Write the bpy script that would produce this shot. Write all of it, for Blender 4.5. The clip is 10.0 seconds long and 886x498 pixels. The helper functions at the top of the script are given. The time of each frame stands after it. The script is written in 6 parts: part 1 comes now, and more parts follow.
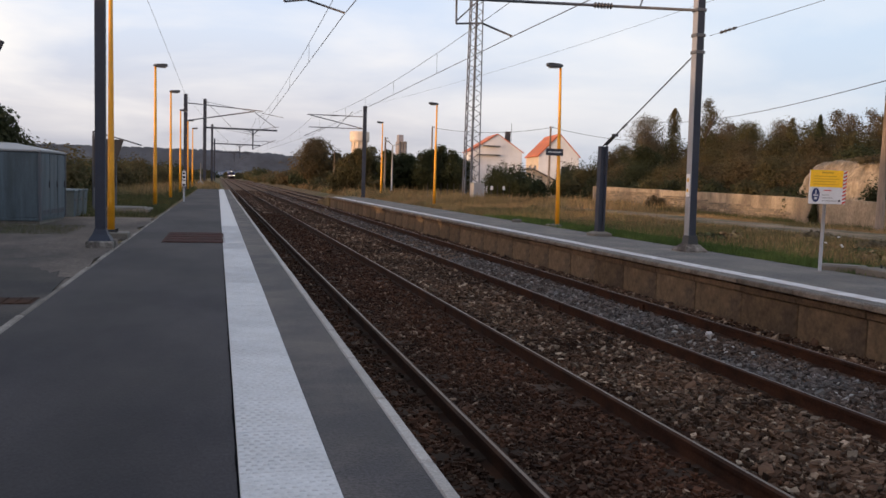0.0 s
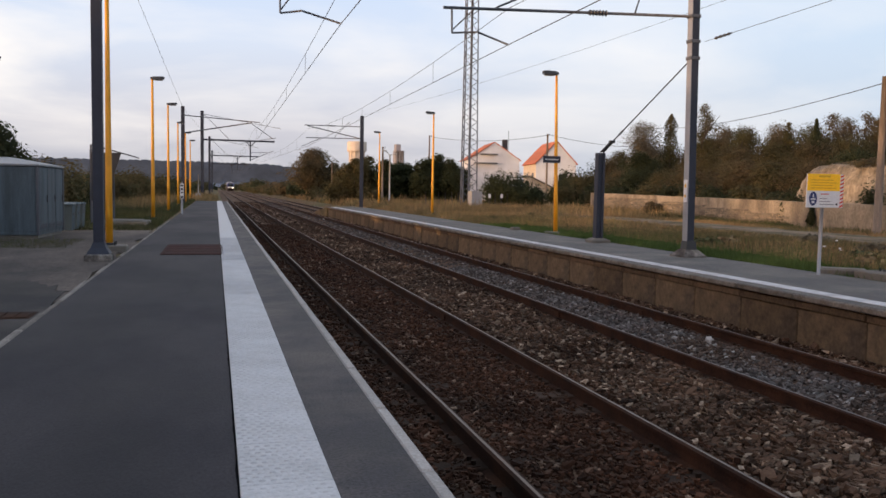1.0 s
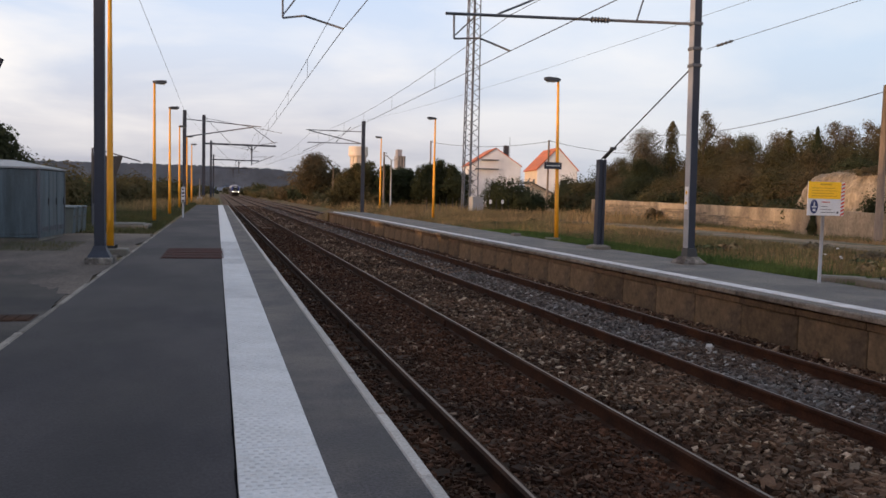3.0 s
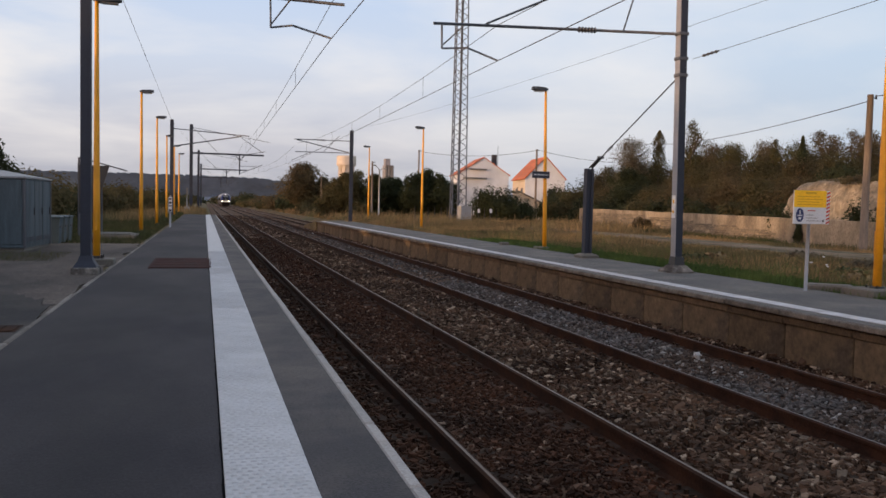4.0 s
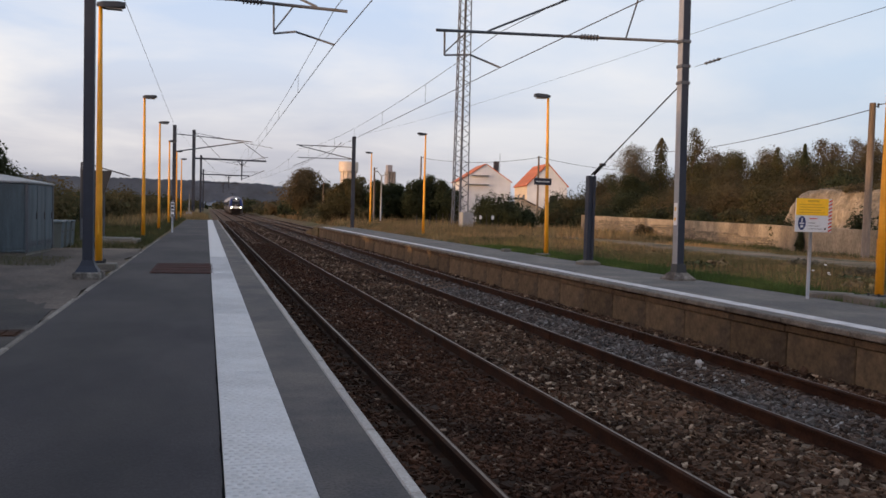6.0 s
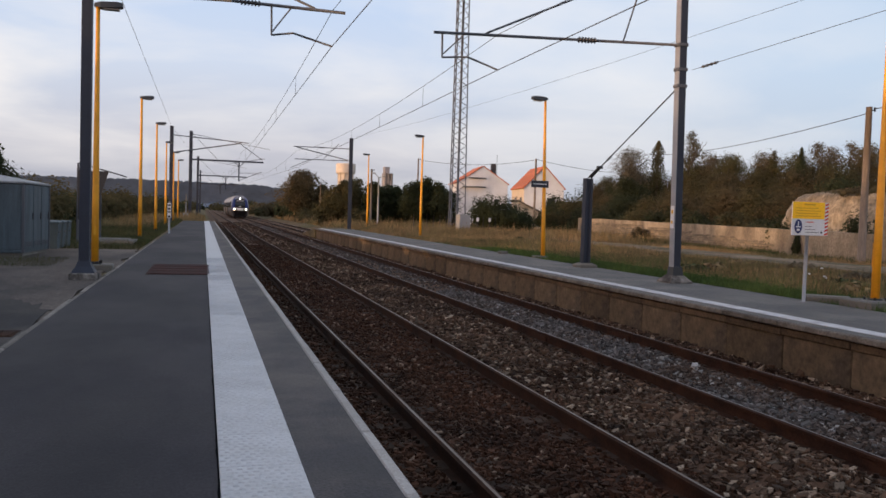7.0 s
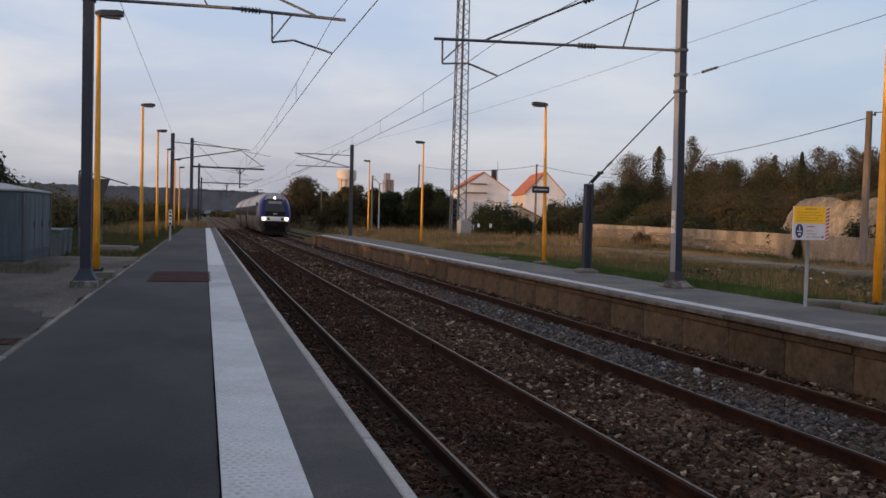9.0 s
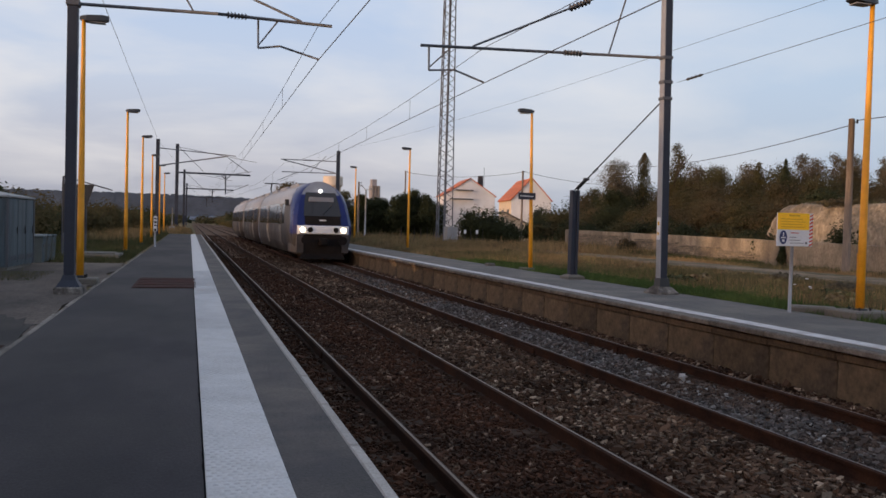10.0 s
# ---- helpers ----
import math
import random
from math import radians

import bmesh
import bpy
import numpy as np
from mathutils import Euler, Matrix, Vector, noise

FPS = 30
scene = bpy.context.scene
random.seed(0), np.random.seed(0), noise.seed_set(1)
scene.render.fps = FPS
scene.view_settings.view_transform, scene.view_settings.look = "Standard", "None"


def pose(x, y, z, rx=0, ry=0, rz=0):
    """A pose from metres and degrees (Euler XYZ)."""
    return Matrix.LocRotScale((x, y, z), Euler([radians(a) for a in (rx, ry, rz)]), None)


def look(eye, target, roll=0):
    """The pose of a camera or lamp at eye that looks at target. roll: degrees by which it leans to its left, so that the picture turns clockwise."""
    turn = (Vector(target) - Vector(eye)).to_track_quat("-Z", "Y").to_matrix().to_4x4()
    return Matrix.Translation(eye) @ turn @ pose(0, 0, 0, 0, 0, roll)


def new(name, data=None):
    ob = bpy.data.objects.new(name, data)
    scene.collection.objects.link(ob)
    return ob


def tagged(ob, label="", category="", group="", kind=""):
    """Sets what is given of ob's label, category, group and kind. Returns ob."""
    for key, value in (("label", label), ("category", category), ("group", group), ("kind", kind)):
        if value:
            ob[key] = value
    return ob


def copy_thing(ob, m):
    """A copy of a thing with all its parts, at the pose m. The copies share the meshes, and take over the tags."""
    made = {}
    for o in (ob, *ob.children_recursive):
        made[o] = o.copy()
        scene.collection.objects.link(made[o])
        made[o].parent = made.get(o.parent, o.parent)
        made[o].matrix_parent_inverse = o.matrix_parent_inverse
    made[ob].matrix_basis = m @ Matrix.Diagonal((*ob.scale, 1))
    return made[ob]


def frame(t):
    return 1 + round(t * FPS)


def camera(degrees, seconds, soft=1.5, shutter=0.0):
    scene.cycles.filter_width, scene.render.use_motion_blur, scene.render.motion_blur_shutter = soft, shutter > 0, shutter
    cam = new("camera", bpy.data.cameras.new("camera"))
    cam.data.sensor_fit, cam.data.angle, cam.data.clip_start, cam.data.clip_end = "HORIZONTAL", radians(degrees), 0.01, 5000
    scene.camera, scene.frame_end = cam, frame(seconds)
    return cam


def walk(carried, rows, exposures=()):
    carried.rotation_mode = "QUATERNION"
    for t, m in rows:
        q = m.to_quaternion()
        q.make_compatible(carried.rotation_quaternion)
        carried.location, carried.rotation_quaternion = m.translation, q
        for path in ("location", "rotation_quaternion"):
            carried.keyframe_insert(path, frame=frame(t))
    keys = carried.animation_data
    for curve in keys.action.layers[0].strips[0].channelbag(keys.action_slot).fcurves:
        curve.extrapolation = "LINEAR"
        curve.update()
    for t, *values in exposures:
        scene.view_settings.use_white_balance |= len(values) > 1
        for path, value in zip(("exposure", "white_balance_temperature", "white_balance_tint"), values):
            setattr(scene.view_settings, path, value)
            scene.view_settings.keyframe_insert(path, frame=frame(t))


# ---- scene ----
cam = camera(57.13, 10.0, soft=1.6)
PATH = [
    (0, pose(0, 0, 1.322, 85.268, -1.817, -15.409)),
    (0.5, pose(0, 0, 1.322, 85.530, -1.496, -15.735)),
    (1, pose(0, 0, 1.322, 85.884, -1.060, -15.564)),
    (1.5, pose(0, 0, 1.322, 85.982, -1.202, -15.169)),
    (2, pose(0, 0, 1.322, 86.151, -1.182, -14.958)),
    (2.5, pose(0, 0, 1.322, 86.027, -1.364, -15.133)),
    (4, pose(0, 0, 1.322, 86.929, -1.345, -16.315)),
    (4.5, pose(0, 0, 1.322, 86.935, -1.430, -16.489)),
    (5, pose(0, 0, 1.322, 87.100, -1.316, -16.433)),
    (5.5, pose(0, 0, 1.322, 87.305, -1.502, -16.136)),
    (7, pose(0, 0, 1.322, 87.524, -1.822, -16.391)),
    (7.5, pose(0, 0, 1.322, 88.005, -1.565, -16.180)),
    (8, pose(0, 0, 1.322, 87.935, -1.691, -16.281)),
    (8.5, pose(0, 0, 1.322, 87.754, -1.544, -16.082)),
    (9, pose(0, 0, 1.322, 87.946, -1.581, -16.328)),
    (9.5, pose(0, 0, 1.322, 88.277, -1.537, -16.804)),
    (10, pose(0, 0, 1.322, 88.412, -1.607, -17.279)),
]
walk(cam, PATH, [(0.0, 0.23, 6740, 10), (2.7, 0.23, 6740, 10), (4.0, 0.04, 6690, 10), (4.5, 0.08, 6690, 10), (5.5, 0.09, 6690, 10), (6.8, 0.10, 6600, 10), (7.0, 0.07, 6590, 10), (7.5, -0.16, 6490, 10), (9.0, -0.17, 6480, 10), (10.0, -0.11, 6470, 10)])


# ---- world, sun, exposure ----
SUN_AZ, SUN_EL = 105.0, 2.6          # degrees: azimuth of the sun measured from +y towards -x


def make_world():
    w = bpy.data.worlds.new("dusk_sky")
    scene.world = w
    w.use_nodes = True
    nt = w.node_tree
    nt.nodes.clear()
    N = nt.nodes.new
    L = nt.links.new
    out = N("ShaderNodeOutputWorld")
    bg = N("ShaderNodeBackground")
    bg.inputs["Strength"].default_value = 1.0
    L(bg.outputs[0], out.inputs[0])
    sky = N("ShaderNodeTexSky")
    sky.sky_type = "NISHITA"
    sky.sun_disc = False
    sky.sun_elevation = radians(SUN_EL)
    sky.sun_rotation = radians(-SUN_AZ)
    sky.altitude = 20
    geo = N("ShaderNodeTexCoord")
    sep = N("ShaderNodeSeparateXYZ")
    L(geo.outputs["Generated"], sep.inputs[0])
    # colour by height: lilac haze over the horizon, pale blue above
    ramp = N("ShaderNodeValToRGB")
    L(sep.outputs["Z"], ramp.inputs[0])
    cr = ramp.color_ramp
    cr.elements[0].position, cr.elements[0].color = 0.0, (0.38, 0.41, 0.50, 1)
    cr.elements[1].position, cr.elements[1].color = 1.0, (0.36, 0.48, 0.70, 1)
    for pos, col in ((0.07, (0.56, 0.57, 0.66, 1)), (0.17, (0.63, 0.71, 0.87, 1)), (0.34, (0.46, 0.65, 0.97, 1))):
        e = cr.elements.new(pos)
        e.color = col
    # clouds: streaky noise stretched along the horizon
    div = N("ShaderNodeMath")
    div.operation = "ADD"
    div.inputs[1].default_value = 0.16
    L(sep.outputs["Z"], div.inputs[0])
    proj = N("ShaderNodeVectorMath")
    proj.operation = "DIVIDE"
    comb = N("ShaderNodeCombineXYZ")
    for i in range(3):
        L(div.outputs[0], comb.inputs[i])
    L(geo.outputs["Generated"], proj.inputs[0])
    L(comb.outputs[0], proj.inputs[1])
    ns = N("ShaderNodeTexNoise")
    ns.inputs["Scale"].default_value = 0.85
    ns.inputs["Detail"].default_value = 6
    ns.inputs["Roughness"].default_value = 0.52
    ns.inputs["Distortion"].default_value = 0.3
    L(proj.outputs[0], ns.inputs["Vector"])
    cm = N("ShaderNodeValToRGB")
    cm.color_ramp.elements[0].position, cm.color_ramp.elements[1].position = 0.40, 0.66
    L(ns.outputs[0], cm.inputs[0])
    fac = N("ShaderNodeMath")
    fac.operation = "MULTIPLY"
    low = N("ShaderNodeMapRange")
    low.inputs[1].default_value, low.inputs[2].default_value, low.inputs[3].default_value, low.inputs[4].default_value = 0.0, 0.16, 0.25, 0.9
    L(sep.outputs["Z"], low.inputs[0])
    # thicker cloud towards the sunset side, clearer away from it
    side = N("ShaderNodeMapRange")
    side.inputs[1].default_value, side.inputs[2].default_value, side.inputs[3].default_value, side.inputs[4].default_value = -0.3, 0.7, 1.25, 0.45
    L(sep.outputs["X"], side.inputs[0])
    cover = N("ShaderNodeMath")
    cover.operation = "MULTIPLY"
    cover.use_clamp = True
    L(low.outputs[0], cover.inputs[0])
    L(side.outputs[0], cover.inputs[1])
    L(cover.outputs[0], fac.inputs[1])
    L(cm.outputs[0], fac.inputs[0])
    cloud = N("ShaderNodeMix")
    cloud.data_type = "RGBA"
    L(fac.outputs[0], cloud.inputs[0])
    east = N("ShaderNodeMapRange")
    east.inputs[1].default_value, east.inputs[2].default_value, east.inputs[3].default_value, east.inputs[4].default_value = 0.2, 0.8, 0.0, 0.6
    L(sep.outputs["X"], east.inputs[0])
    blue = N("ShaderNodeMix")
    blue.data_type = "RGBA"
    L(east.outputs[0], blue.inputs[0])
    L(ramp.outputs[0], blue.inputs[6])
    blue.inputs[7].default_value = (0.47, 0.64, 0.84, 1)
    L(blue.outputs[2], cloud.inputs[6])
    cloud.inputs[7].default_value = (0.95, 0.92, 0.915, 1)
    # a little of the clear-sky model underneath
    mul = N("ShaderNodeVectorMath")
    mul.operation = "SCALE"
    mul.inputs["Scale"].default_value = 0.25
    L(sky.outputs[0], mul.inputs[0])
    mix = N("ShaderNodeMix")
    mix.data_type = "RGBA"
    mix.inputs[0].default_value = 0.06
    L(cloud.outputs[2], mix.inputs[6])
    L(mul.outputs[0], mix.inputs[7])
    # sunset glow round the sun, low over the horizon
    dot = N("ShaderNodeVectorMath")
    dot.operation = "DOT_PRODUCT"
    dot.inputs[1].default_value = (-math.sin(radians(SUN_AZ)), math.cos(radians(SUN_AZ)), 0.05)
    L(geo.outputs["Generated"], dot.inputs[0])
    gl = N("ShaderNodeMapRange")
    gl.interpolation_type = "SMOOTHSTEP"
    gl.inputs[1].default_value, gl.inputs[2].default_value = 0.25, 1.0
    L(dot.outputs["Value"], gl.inputs[0])
    lowz = N("ShaderNodeMapRange")
    lowz.interpolation_type = "SMOOTHSTEP"
    lowz.inputs[1].default_value, lowz.inputs[2].default_value, lowz.inputs[3].default_value, lowz.inputs[4].default_value = 0.05, 0.60, 1.0, 0.0
    L(sep.outputs["Z"], lowz.inputs[0])
    gm = N("ShaderNodeMath")
    gm.operation = "MULTIPLY"
    L(gl.outputs[0], gm.inputs[0])
    L(lowz.outputs[0], gm.inputs[1])
    glow = N("ShaderNodeVectorMath")
    glow.operation = "SCALE"
    glow.inputs[0].default_value = (3.5, 1.95, 0.98)
    L(gm.outputs[0], glow.inputs["Scale"])
    add = N("ShaderNodeVectorMath")
    add.operation = "ADD"
    L(mix.outputs[2], add.inputs[0])
    L(glow.outputs[0], add.inputs[1])
    L(add.outputs[0], bg.inputs[0])


make_world()
sun_data = bpy.data.lights.new("sun", "SUN")
sun_data.energy, sun_data.angle, sun_data.color = 2.8, radians(1.5), (1.0, 0.62, 0.34)
sun = new("sun", sun_data)
_sd = Vector((-math.sin(radians(SUN_AZ)) * math.cos(radians(SUN_EL)), math.cos(radians(SUN_AZ)) * math.cos(radians(SUN_EL)), math.sin(radians(SUN_EL))))
sun.matrix_world = look(_sd * 60, (0, 0, 0))


# ---- materials ----
def mat(name, base, rough=0.8, metal=0.0, scale=4.0, vary=0.25, fine=60.0, fine_vary=0.15, bump=0.2, tint=None, tint_scale=0.6,
        tint_amount=0.5, island=0.0, objvary=0.0, stretch=(1, 1, 1), emit=None, strength=0.0, bump_dist=0.01, gloss_vary=0.1, spec=0.5, odd=None, odd_share=0.15, thin=0.0):
    m = bpy.data.materials.new(name)
    m.use_nodes = True
    nt = m.node_tree
    N, L = nt.nodes.new, nt.links.new
    b = nt.nodes["Principled BSDF"]
    b.inputs["Roughness"].default_value, b.inputs["Metallic"].default_value = rough, metal
    b.inputs["Specular IOR Level"].default_value = spec
    tc = N("ShaderNodeNewGeometry")
    mp = N("ShaderNodeMapping")
    mp.inputs["Scale"].default_value = stretch
    co = N("ShaderNodeTexCoord")
    L(co.outputs["Object"], mp.inputs[0])

    def noise_tex(s, detail=5):
        n = N("ShaderNodeTexNoise")
        n.inputs["Scale"].default_value = s
        n.inputs["Detail"].default_value = detail
        n.inputs["Roughness"].default_value = 0.6
        L(mp.outputs[0], n.inputs["Vector"])
        return n

    def rng(src, lo, hi, a=0.3, z=0.7):
        r = N("ShaderNodeMapRange")
        r.inputs[1].default_value, r.inputs[2].default_value, r.inputs[3].default_value, r.inputs[4].default_value = a, z, lo, hi
        L(src, r.inputs[0])
        return r.outputs[0]

    n1, n2 = noise_tex(scale), noise_tex(fine, 3)
    v1 = rng(n1.outputs[0], 1 - vary, 1 + vary)
    v2 = rng(n2.outputs[0], 1 - fine_vary, 1 + fine_vary)
    mm = N("ShaderNodeMath")
    mm.operation = "MULTIPLY"
    L(v1, mm.inputs[0])
    L(v2, mm.inputs[1])
    val = mm.outputs[0]
    for amount, sock in ((island, tc.outputs["Random Per Island"]), (objvary, N("ShaderNodeObjectInfo").outputs["Random"])):
        if amount:
            r = rng(sock, 1 - amount, 1 + amount, 0, 1)
            k = N("ShaderNodeMath")
            k.operation = "MULTIPLY"
            L(val, k.inputs[0])
            L(r, k.inputs[1])
            val = k.outputs[0]
    col = N("ShaderNodeRGB")
    col.outputs[0].default_value = (*base, 1)
    src = col.outputs[0]
    if tint:
        n3 = noise_tex(tint_scale, 6)
        mx = N("ShaderNodeMix")
        mx.data_type = "RGBA"
        L(rng(n3.outputs[0], 0, tint_amount, 0.42, 0.62), mx.inputs[0])
        L(src, mx.inputs[6])
        mx.inputs[7].default_value = (*tint, 1)
        src = mx.outputs[2]
    if odd:
        wn = N("ShaderNodeTexWhiteNoise")
        wn.noise_dimensions = "1D"
        L(tc.outputs["Random Per Island"], wn.inputs["W"])
        mo = N("ShaderNodeMix")
        mo.data_type = "RGBA"
        L(rng(wn.outputs[0], 0, 1, 1 - odd_share, 1 - odd_share * 0.5), mo.inputs[0])
        L(src, mo.inputs[6])
        mo.inputs[7].default_value = (*odd, 1)
        src = mo.outputs[2]
    sc = N("ShaderNodeVectorMath")
    sc.operation = "SCALE"
    L(src, sc.inputs[0])
    L(val, sc.inputs["Scale"])
    L(sc.outputs[0], b.inputs["Base Color"])
    L(rng(n1.outputs[0], max(0.02, rough - gloss_vary), min(1, rough + gloss_vary)), b.inputs["Roughness"])
    if bump:
        bp = N("ShaderNodeBump")
        bp.inputs["Strength"].default_value = bump
        bp.inputs["Distance"].default_value = bump_dist
        L(n2.outputs[0], bp.inputs["Height"])
        L(bp.outputs[0], b.inputs["Normal"])
    if thin:
        # thin leaves pass part of the light
        tr, ms = N("ShaderNodeBsdfTranslucent"), N("ShaderNodeMixShader")
        ms.inputs[0].default_value = thin
        L(sc.outputs[0], tr.inputs["Color"])
        L(b.outputs[0], ms.inputs[1])
        L(tr.outputs[0], ms.inputs[2])
        L(ms.outputs[0], nt.nodes["Material Output"].inputs["Surface"])
    if emit:
        b.inputs["Emission Color"].default_value = (*emit, 1)
        b.inputs["Emission Strength"].default_value = strength
    return m


ASPHALT = mat("asphalt", (0.0146, 0.0138, 0.0186), 0.82, scale=0.45, vary=0.45, fine=70, fine_vary=0.28, bump=0.35, tint=(0.038, 0.034, 0.038), tint_scale=0.55, tint_amount=0.85, gloss_vary=0.10, spec=0.25, stretch=(1, 0.45, 1))
ASPHALT_EDGE = mat("asphalt_edge", (0.037, 0.0335, 0.037), 0.78, scale=1.6, vary=0.36, fine=60, fine_vary=0.45, bump=0.6, tint=(0.092, 0.077, 0.070), tint_scale=0.9, tint_amount=0.85, spec=0.36)
ASPHALT_OLD = mat("asphalt_old", (0.027, 0.0255, 0.027), 0.9, scale=0.6, vary=0.4, fine=70, fine_vary=0.3, bump=0.5, tint=(0.066, 0.056, 0.050), tint_scale=0.45, tint_amount=0.9, spec=0.2)
WHITE_SLAB = mat("white_tactile", (0.47, 0.465, 0.475), 0.62, scale=1.2, vary=0.10, fine=50, fine_vary=0.12, bump=0.15, tint=(0.32, 0.31, 0.305), tint_scale=3.5, tint_amount=0.4, objvary=0.02, spec=0.35)
WHITE_PAINT = mat("white_line_paint", (0.50, 0.49, 0.50), 0.75, scale=2.0, vary=0.15, fine=60, fine_vary=0.2, bump=0.2, tint=(0.26, 0.24, 0.23), tint_scale=3, tint_amount=0.6, spec=0.3)
CONCRETE = mat("concrete", (0.150, 0.140, 0.125), 0.9, scale=1.5, vary=0.25, fine=45, fine_vary=0.2, bump=0.5, tint=(0.075, 0.066, 0.056), tint_scale=0.9, tint_amount=0.7, objvary=0.15, spec=0.3)
ASPHALT_TWO = mat("pale_platform_asphalt", (0.078, 0.071, 0.068), 0.82, scale=1.2, vary=0.36, fine=60, fine_vary=0.4, bump=0.5, tint=(0.135, 0.118, 0.104), tint_scale=0.8, tint_amount=0.85, spec=0.3)
JOINT = mat("dark_joint", (0.004, 0.004, 0.005), 0.95, scale=3, vary=0.2, bump=0, spec=0.02)
COPING = mat("dark_coping_stone", (0.150, 0.130, 0.112), 0.92, scale=2.0, vary=0.35, fine=40, fine_vary=0.3, bump=0.6, tint=(0.060, 0.048, 0.038), tint_scale=1.4, tint_amount=0.85, objvary=0.22, spec=0.15)
KERB = mat("worn_kerb_concrete", (0.200, 0.178, 0.158), 0.92, scale=2.0, vary=0.35, fine=45, fine_vary=0.3, bump=0.6, tint=(0.060, 0.054, 0.048), tint_scale=1.1, tint_amount=0.9, objvary=0.25, spec=0.2)
NOSING = mat("nosing_concrete", (0.3544, 0.3291, 0.3121), 0.88, scale=2.5, vary=0.22, fine=80, fine_vary=0.25, bump=0.4, tint=(0.1688, 0.1519, 0.1316), tint_scale=2.5, tint_amount=0.6, objvary=0.12, spec=0.3)
PANEL = mat("stained_wall_panel", (0.130, 0.094, 0.060), 0.92, scale=1.6, vary=0.45, fine=18, fine_vary=0.25, bump=0.5, tint=(0.040, 0.031, 0.024), tint_scale=1.0, tint_amount=0.85, objvary=0.24, stretch=(1, 0.8, 0.8), spec=0.12)
LEDGE = mat("stained_ledge_stone", (0.105, 0.072, 0.046), 0.92, scale=1.5, vary=0.4, fine=30, fine_vary=0.3, bump=0.5, tint=(0.040, 0.028, 0.020), tint_scale=1.3, tint_amount=0.8, objvary=0.25, spec=0.12)
FOOTING = mat("dark_footing_concrete", (0.070, 0.062, 0.057), 0.95, scale=3, vary=0.4, fine=25, fine_vary=0.35, bump=0.8, tint=(0.20, 0.185, 0.17), tint_scale=2.6, tint_amount=0.6, spec=0.15)
DUST = mat("dusty_yard_asphalt", (0.112, 0.090, 0.077), 0.95, scale=0.5, vary=0.4, fine=30, fine_vary=0.3, bump=0.5, tint=(0.042, 0.037, 0.036), tint_scale=0.4, tint_amount=0.9, spec=0.15, stretch=(1, 0.45, 1))
RUST = mat("rusty_steel", (0.026, 0.0115, 0.0070), 0.92, scale=3, vary=0.35, fine=60, fine_vary=0.3, bump=0.4, tint=(0.044, 0.019, 0.010), tint_scale=1.5, tint_amount=0.6, spec=0.12)
RAILTOP = mat("polished_rail_head", (0.115, 0.080, 0.060), 0.45, metal=0.6, spec=0.3, scale=2, vary=0.2, fine=30, fine_vary=0.1, bump=0.05, stretch=(8, 0.3, 1))
RAILTOP2 = mat("dull_rail_head", (0.095, 0.075, 0.070), 0.5, metal=0.8, scale=2, vary=0.25, fine=30, fine_vary=0.1, bump=0.05, stretch=(8, 0.3, 1))
SLEEPER = mat("weathered_sleeper_wood", (0.040, 0.026, 0.019), 0.95, scale=3, vary=0.35, fine=25, fine_vary=0.3, bump=0.6, stretch=(0.25, 3, 1), objvary=0.3, spec=0.1)
BALLAST_BED = mat("ballast_bed", (0.098, 0.058, 0.038), 0.95, scale=9, vary=0.4, fine=26, fine_vary=0.55, bump=1.0, bump_dist=0.05, tint=(0.135, 0.088, 0.060), tint_scale=0.5, tint_amount=0.6, spec=0.1)
STONE_BROWN = mat("brown_ballast", (0.049, 0.0232, 0.0140), 0.95, scale=1.0, vary=0.3, fine=50, fine_vary=0.25, bump=0.3, island=0.6, tint=(0.024, 0.0118, 0.0074), tint_scale=0.6, tint_amount=0.6, spec=0.1, odd=(0.14, 0.096, 0.070), odd_share=0.08)
STONE_TAN = mat("tan_ballast", (0.074, 0.0455, 0.0305), 0.95, scale=1.0, vary=0.3, fine=50, fine_vary=0.25, bump=0.3, island=0.65, tint=(0.028, 0.0155, 0.0100), tint_scale=0.45, tint_amount=0.85, spec=0.1, odd=(0.19, 0.145, 0.108), odd_share=0.18)
STONE_GREY = mat("grey_ballast", (0.082, 0.074, 0.072), 0.92, scale=1.0, vary=0.3, fine=50, fine_vary=0.25, bump=0.3, island=0.55, tint=(0.050, 0.033, 0.024), tint_scale=0.5, tint_amount=0.8, spec=0.15, odd=(0.17, 0.165, 0.16), odd_share=0.15)
MAST = mat("blue_grey_mast_paint", (0.022, 0.027, 0.043), 0.6, scale=1.5, vary=0.14, fine=30, fine_vary=0.1, bump=0.1, tint=(0.036, 0.042, 0.056), tint_scale=1.0, tint_amount=0.4, spec=0.3)
GALV = mat("galvanised_steel", (0.26, 0.265, 0.285), 0.5, metal=0.35, scale=3, vary=0.15, fine=40, fine_vary=0.1, bump=0.1)
GALV_DARK = mat("weathered_steel", (0.085, 0.09, 0.105), 0.6, metal=0.3, scale=3, vary=0.2, fine=40, fine_vary=0.1, bump=0.1)
WIRE = mat("copper_cable", (0.035, 0.032, 0.034), 0.6, metal=0.4, scale=2, vary=0.1, bump=0)
INSUL = mat("brown_insulator_glass", (0.030, 0.030, 0.036), 0.35, scale=3, vary=0.1, bump=0)
YELLOW = mat("yellow_lamp_paint", (0.72, 0.32, 0.012), 0.5, scale=1.5, vary=0.10, fine=30, fine_vary=0.06, bump=0.08, tint=(0.50, 0.20, 0.010), tint_scale=2, tint_amount=0.4)
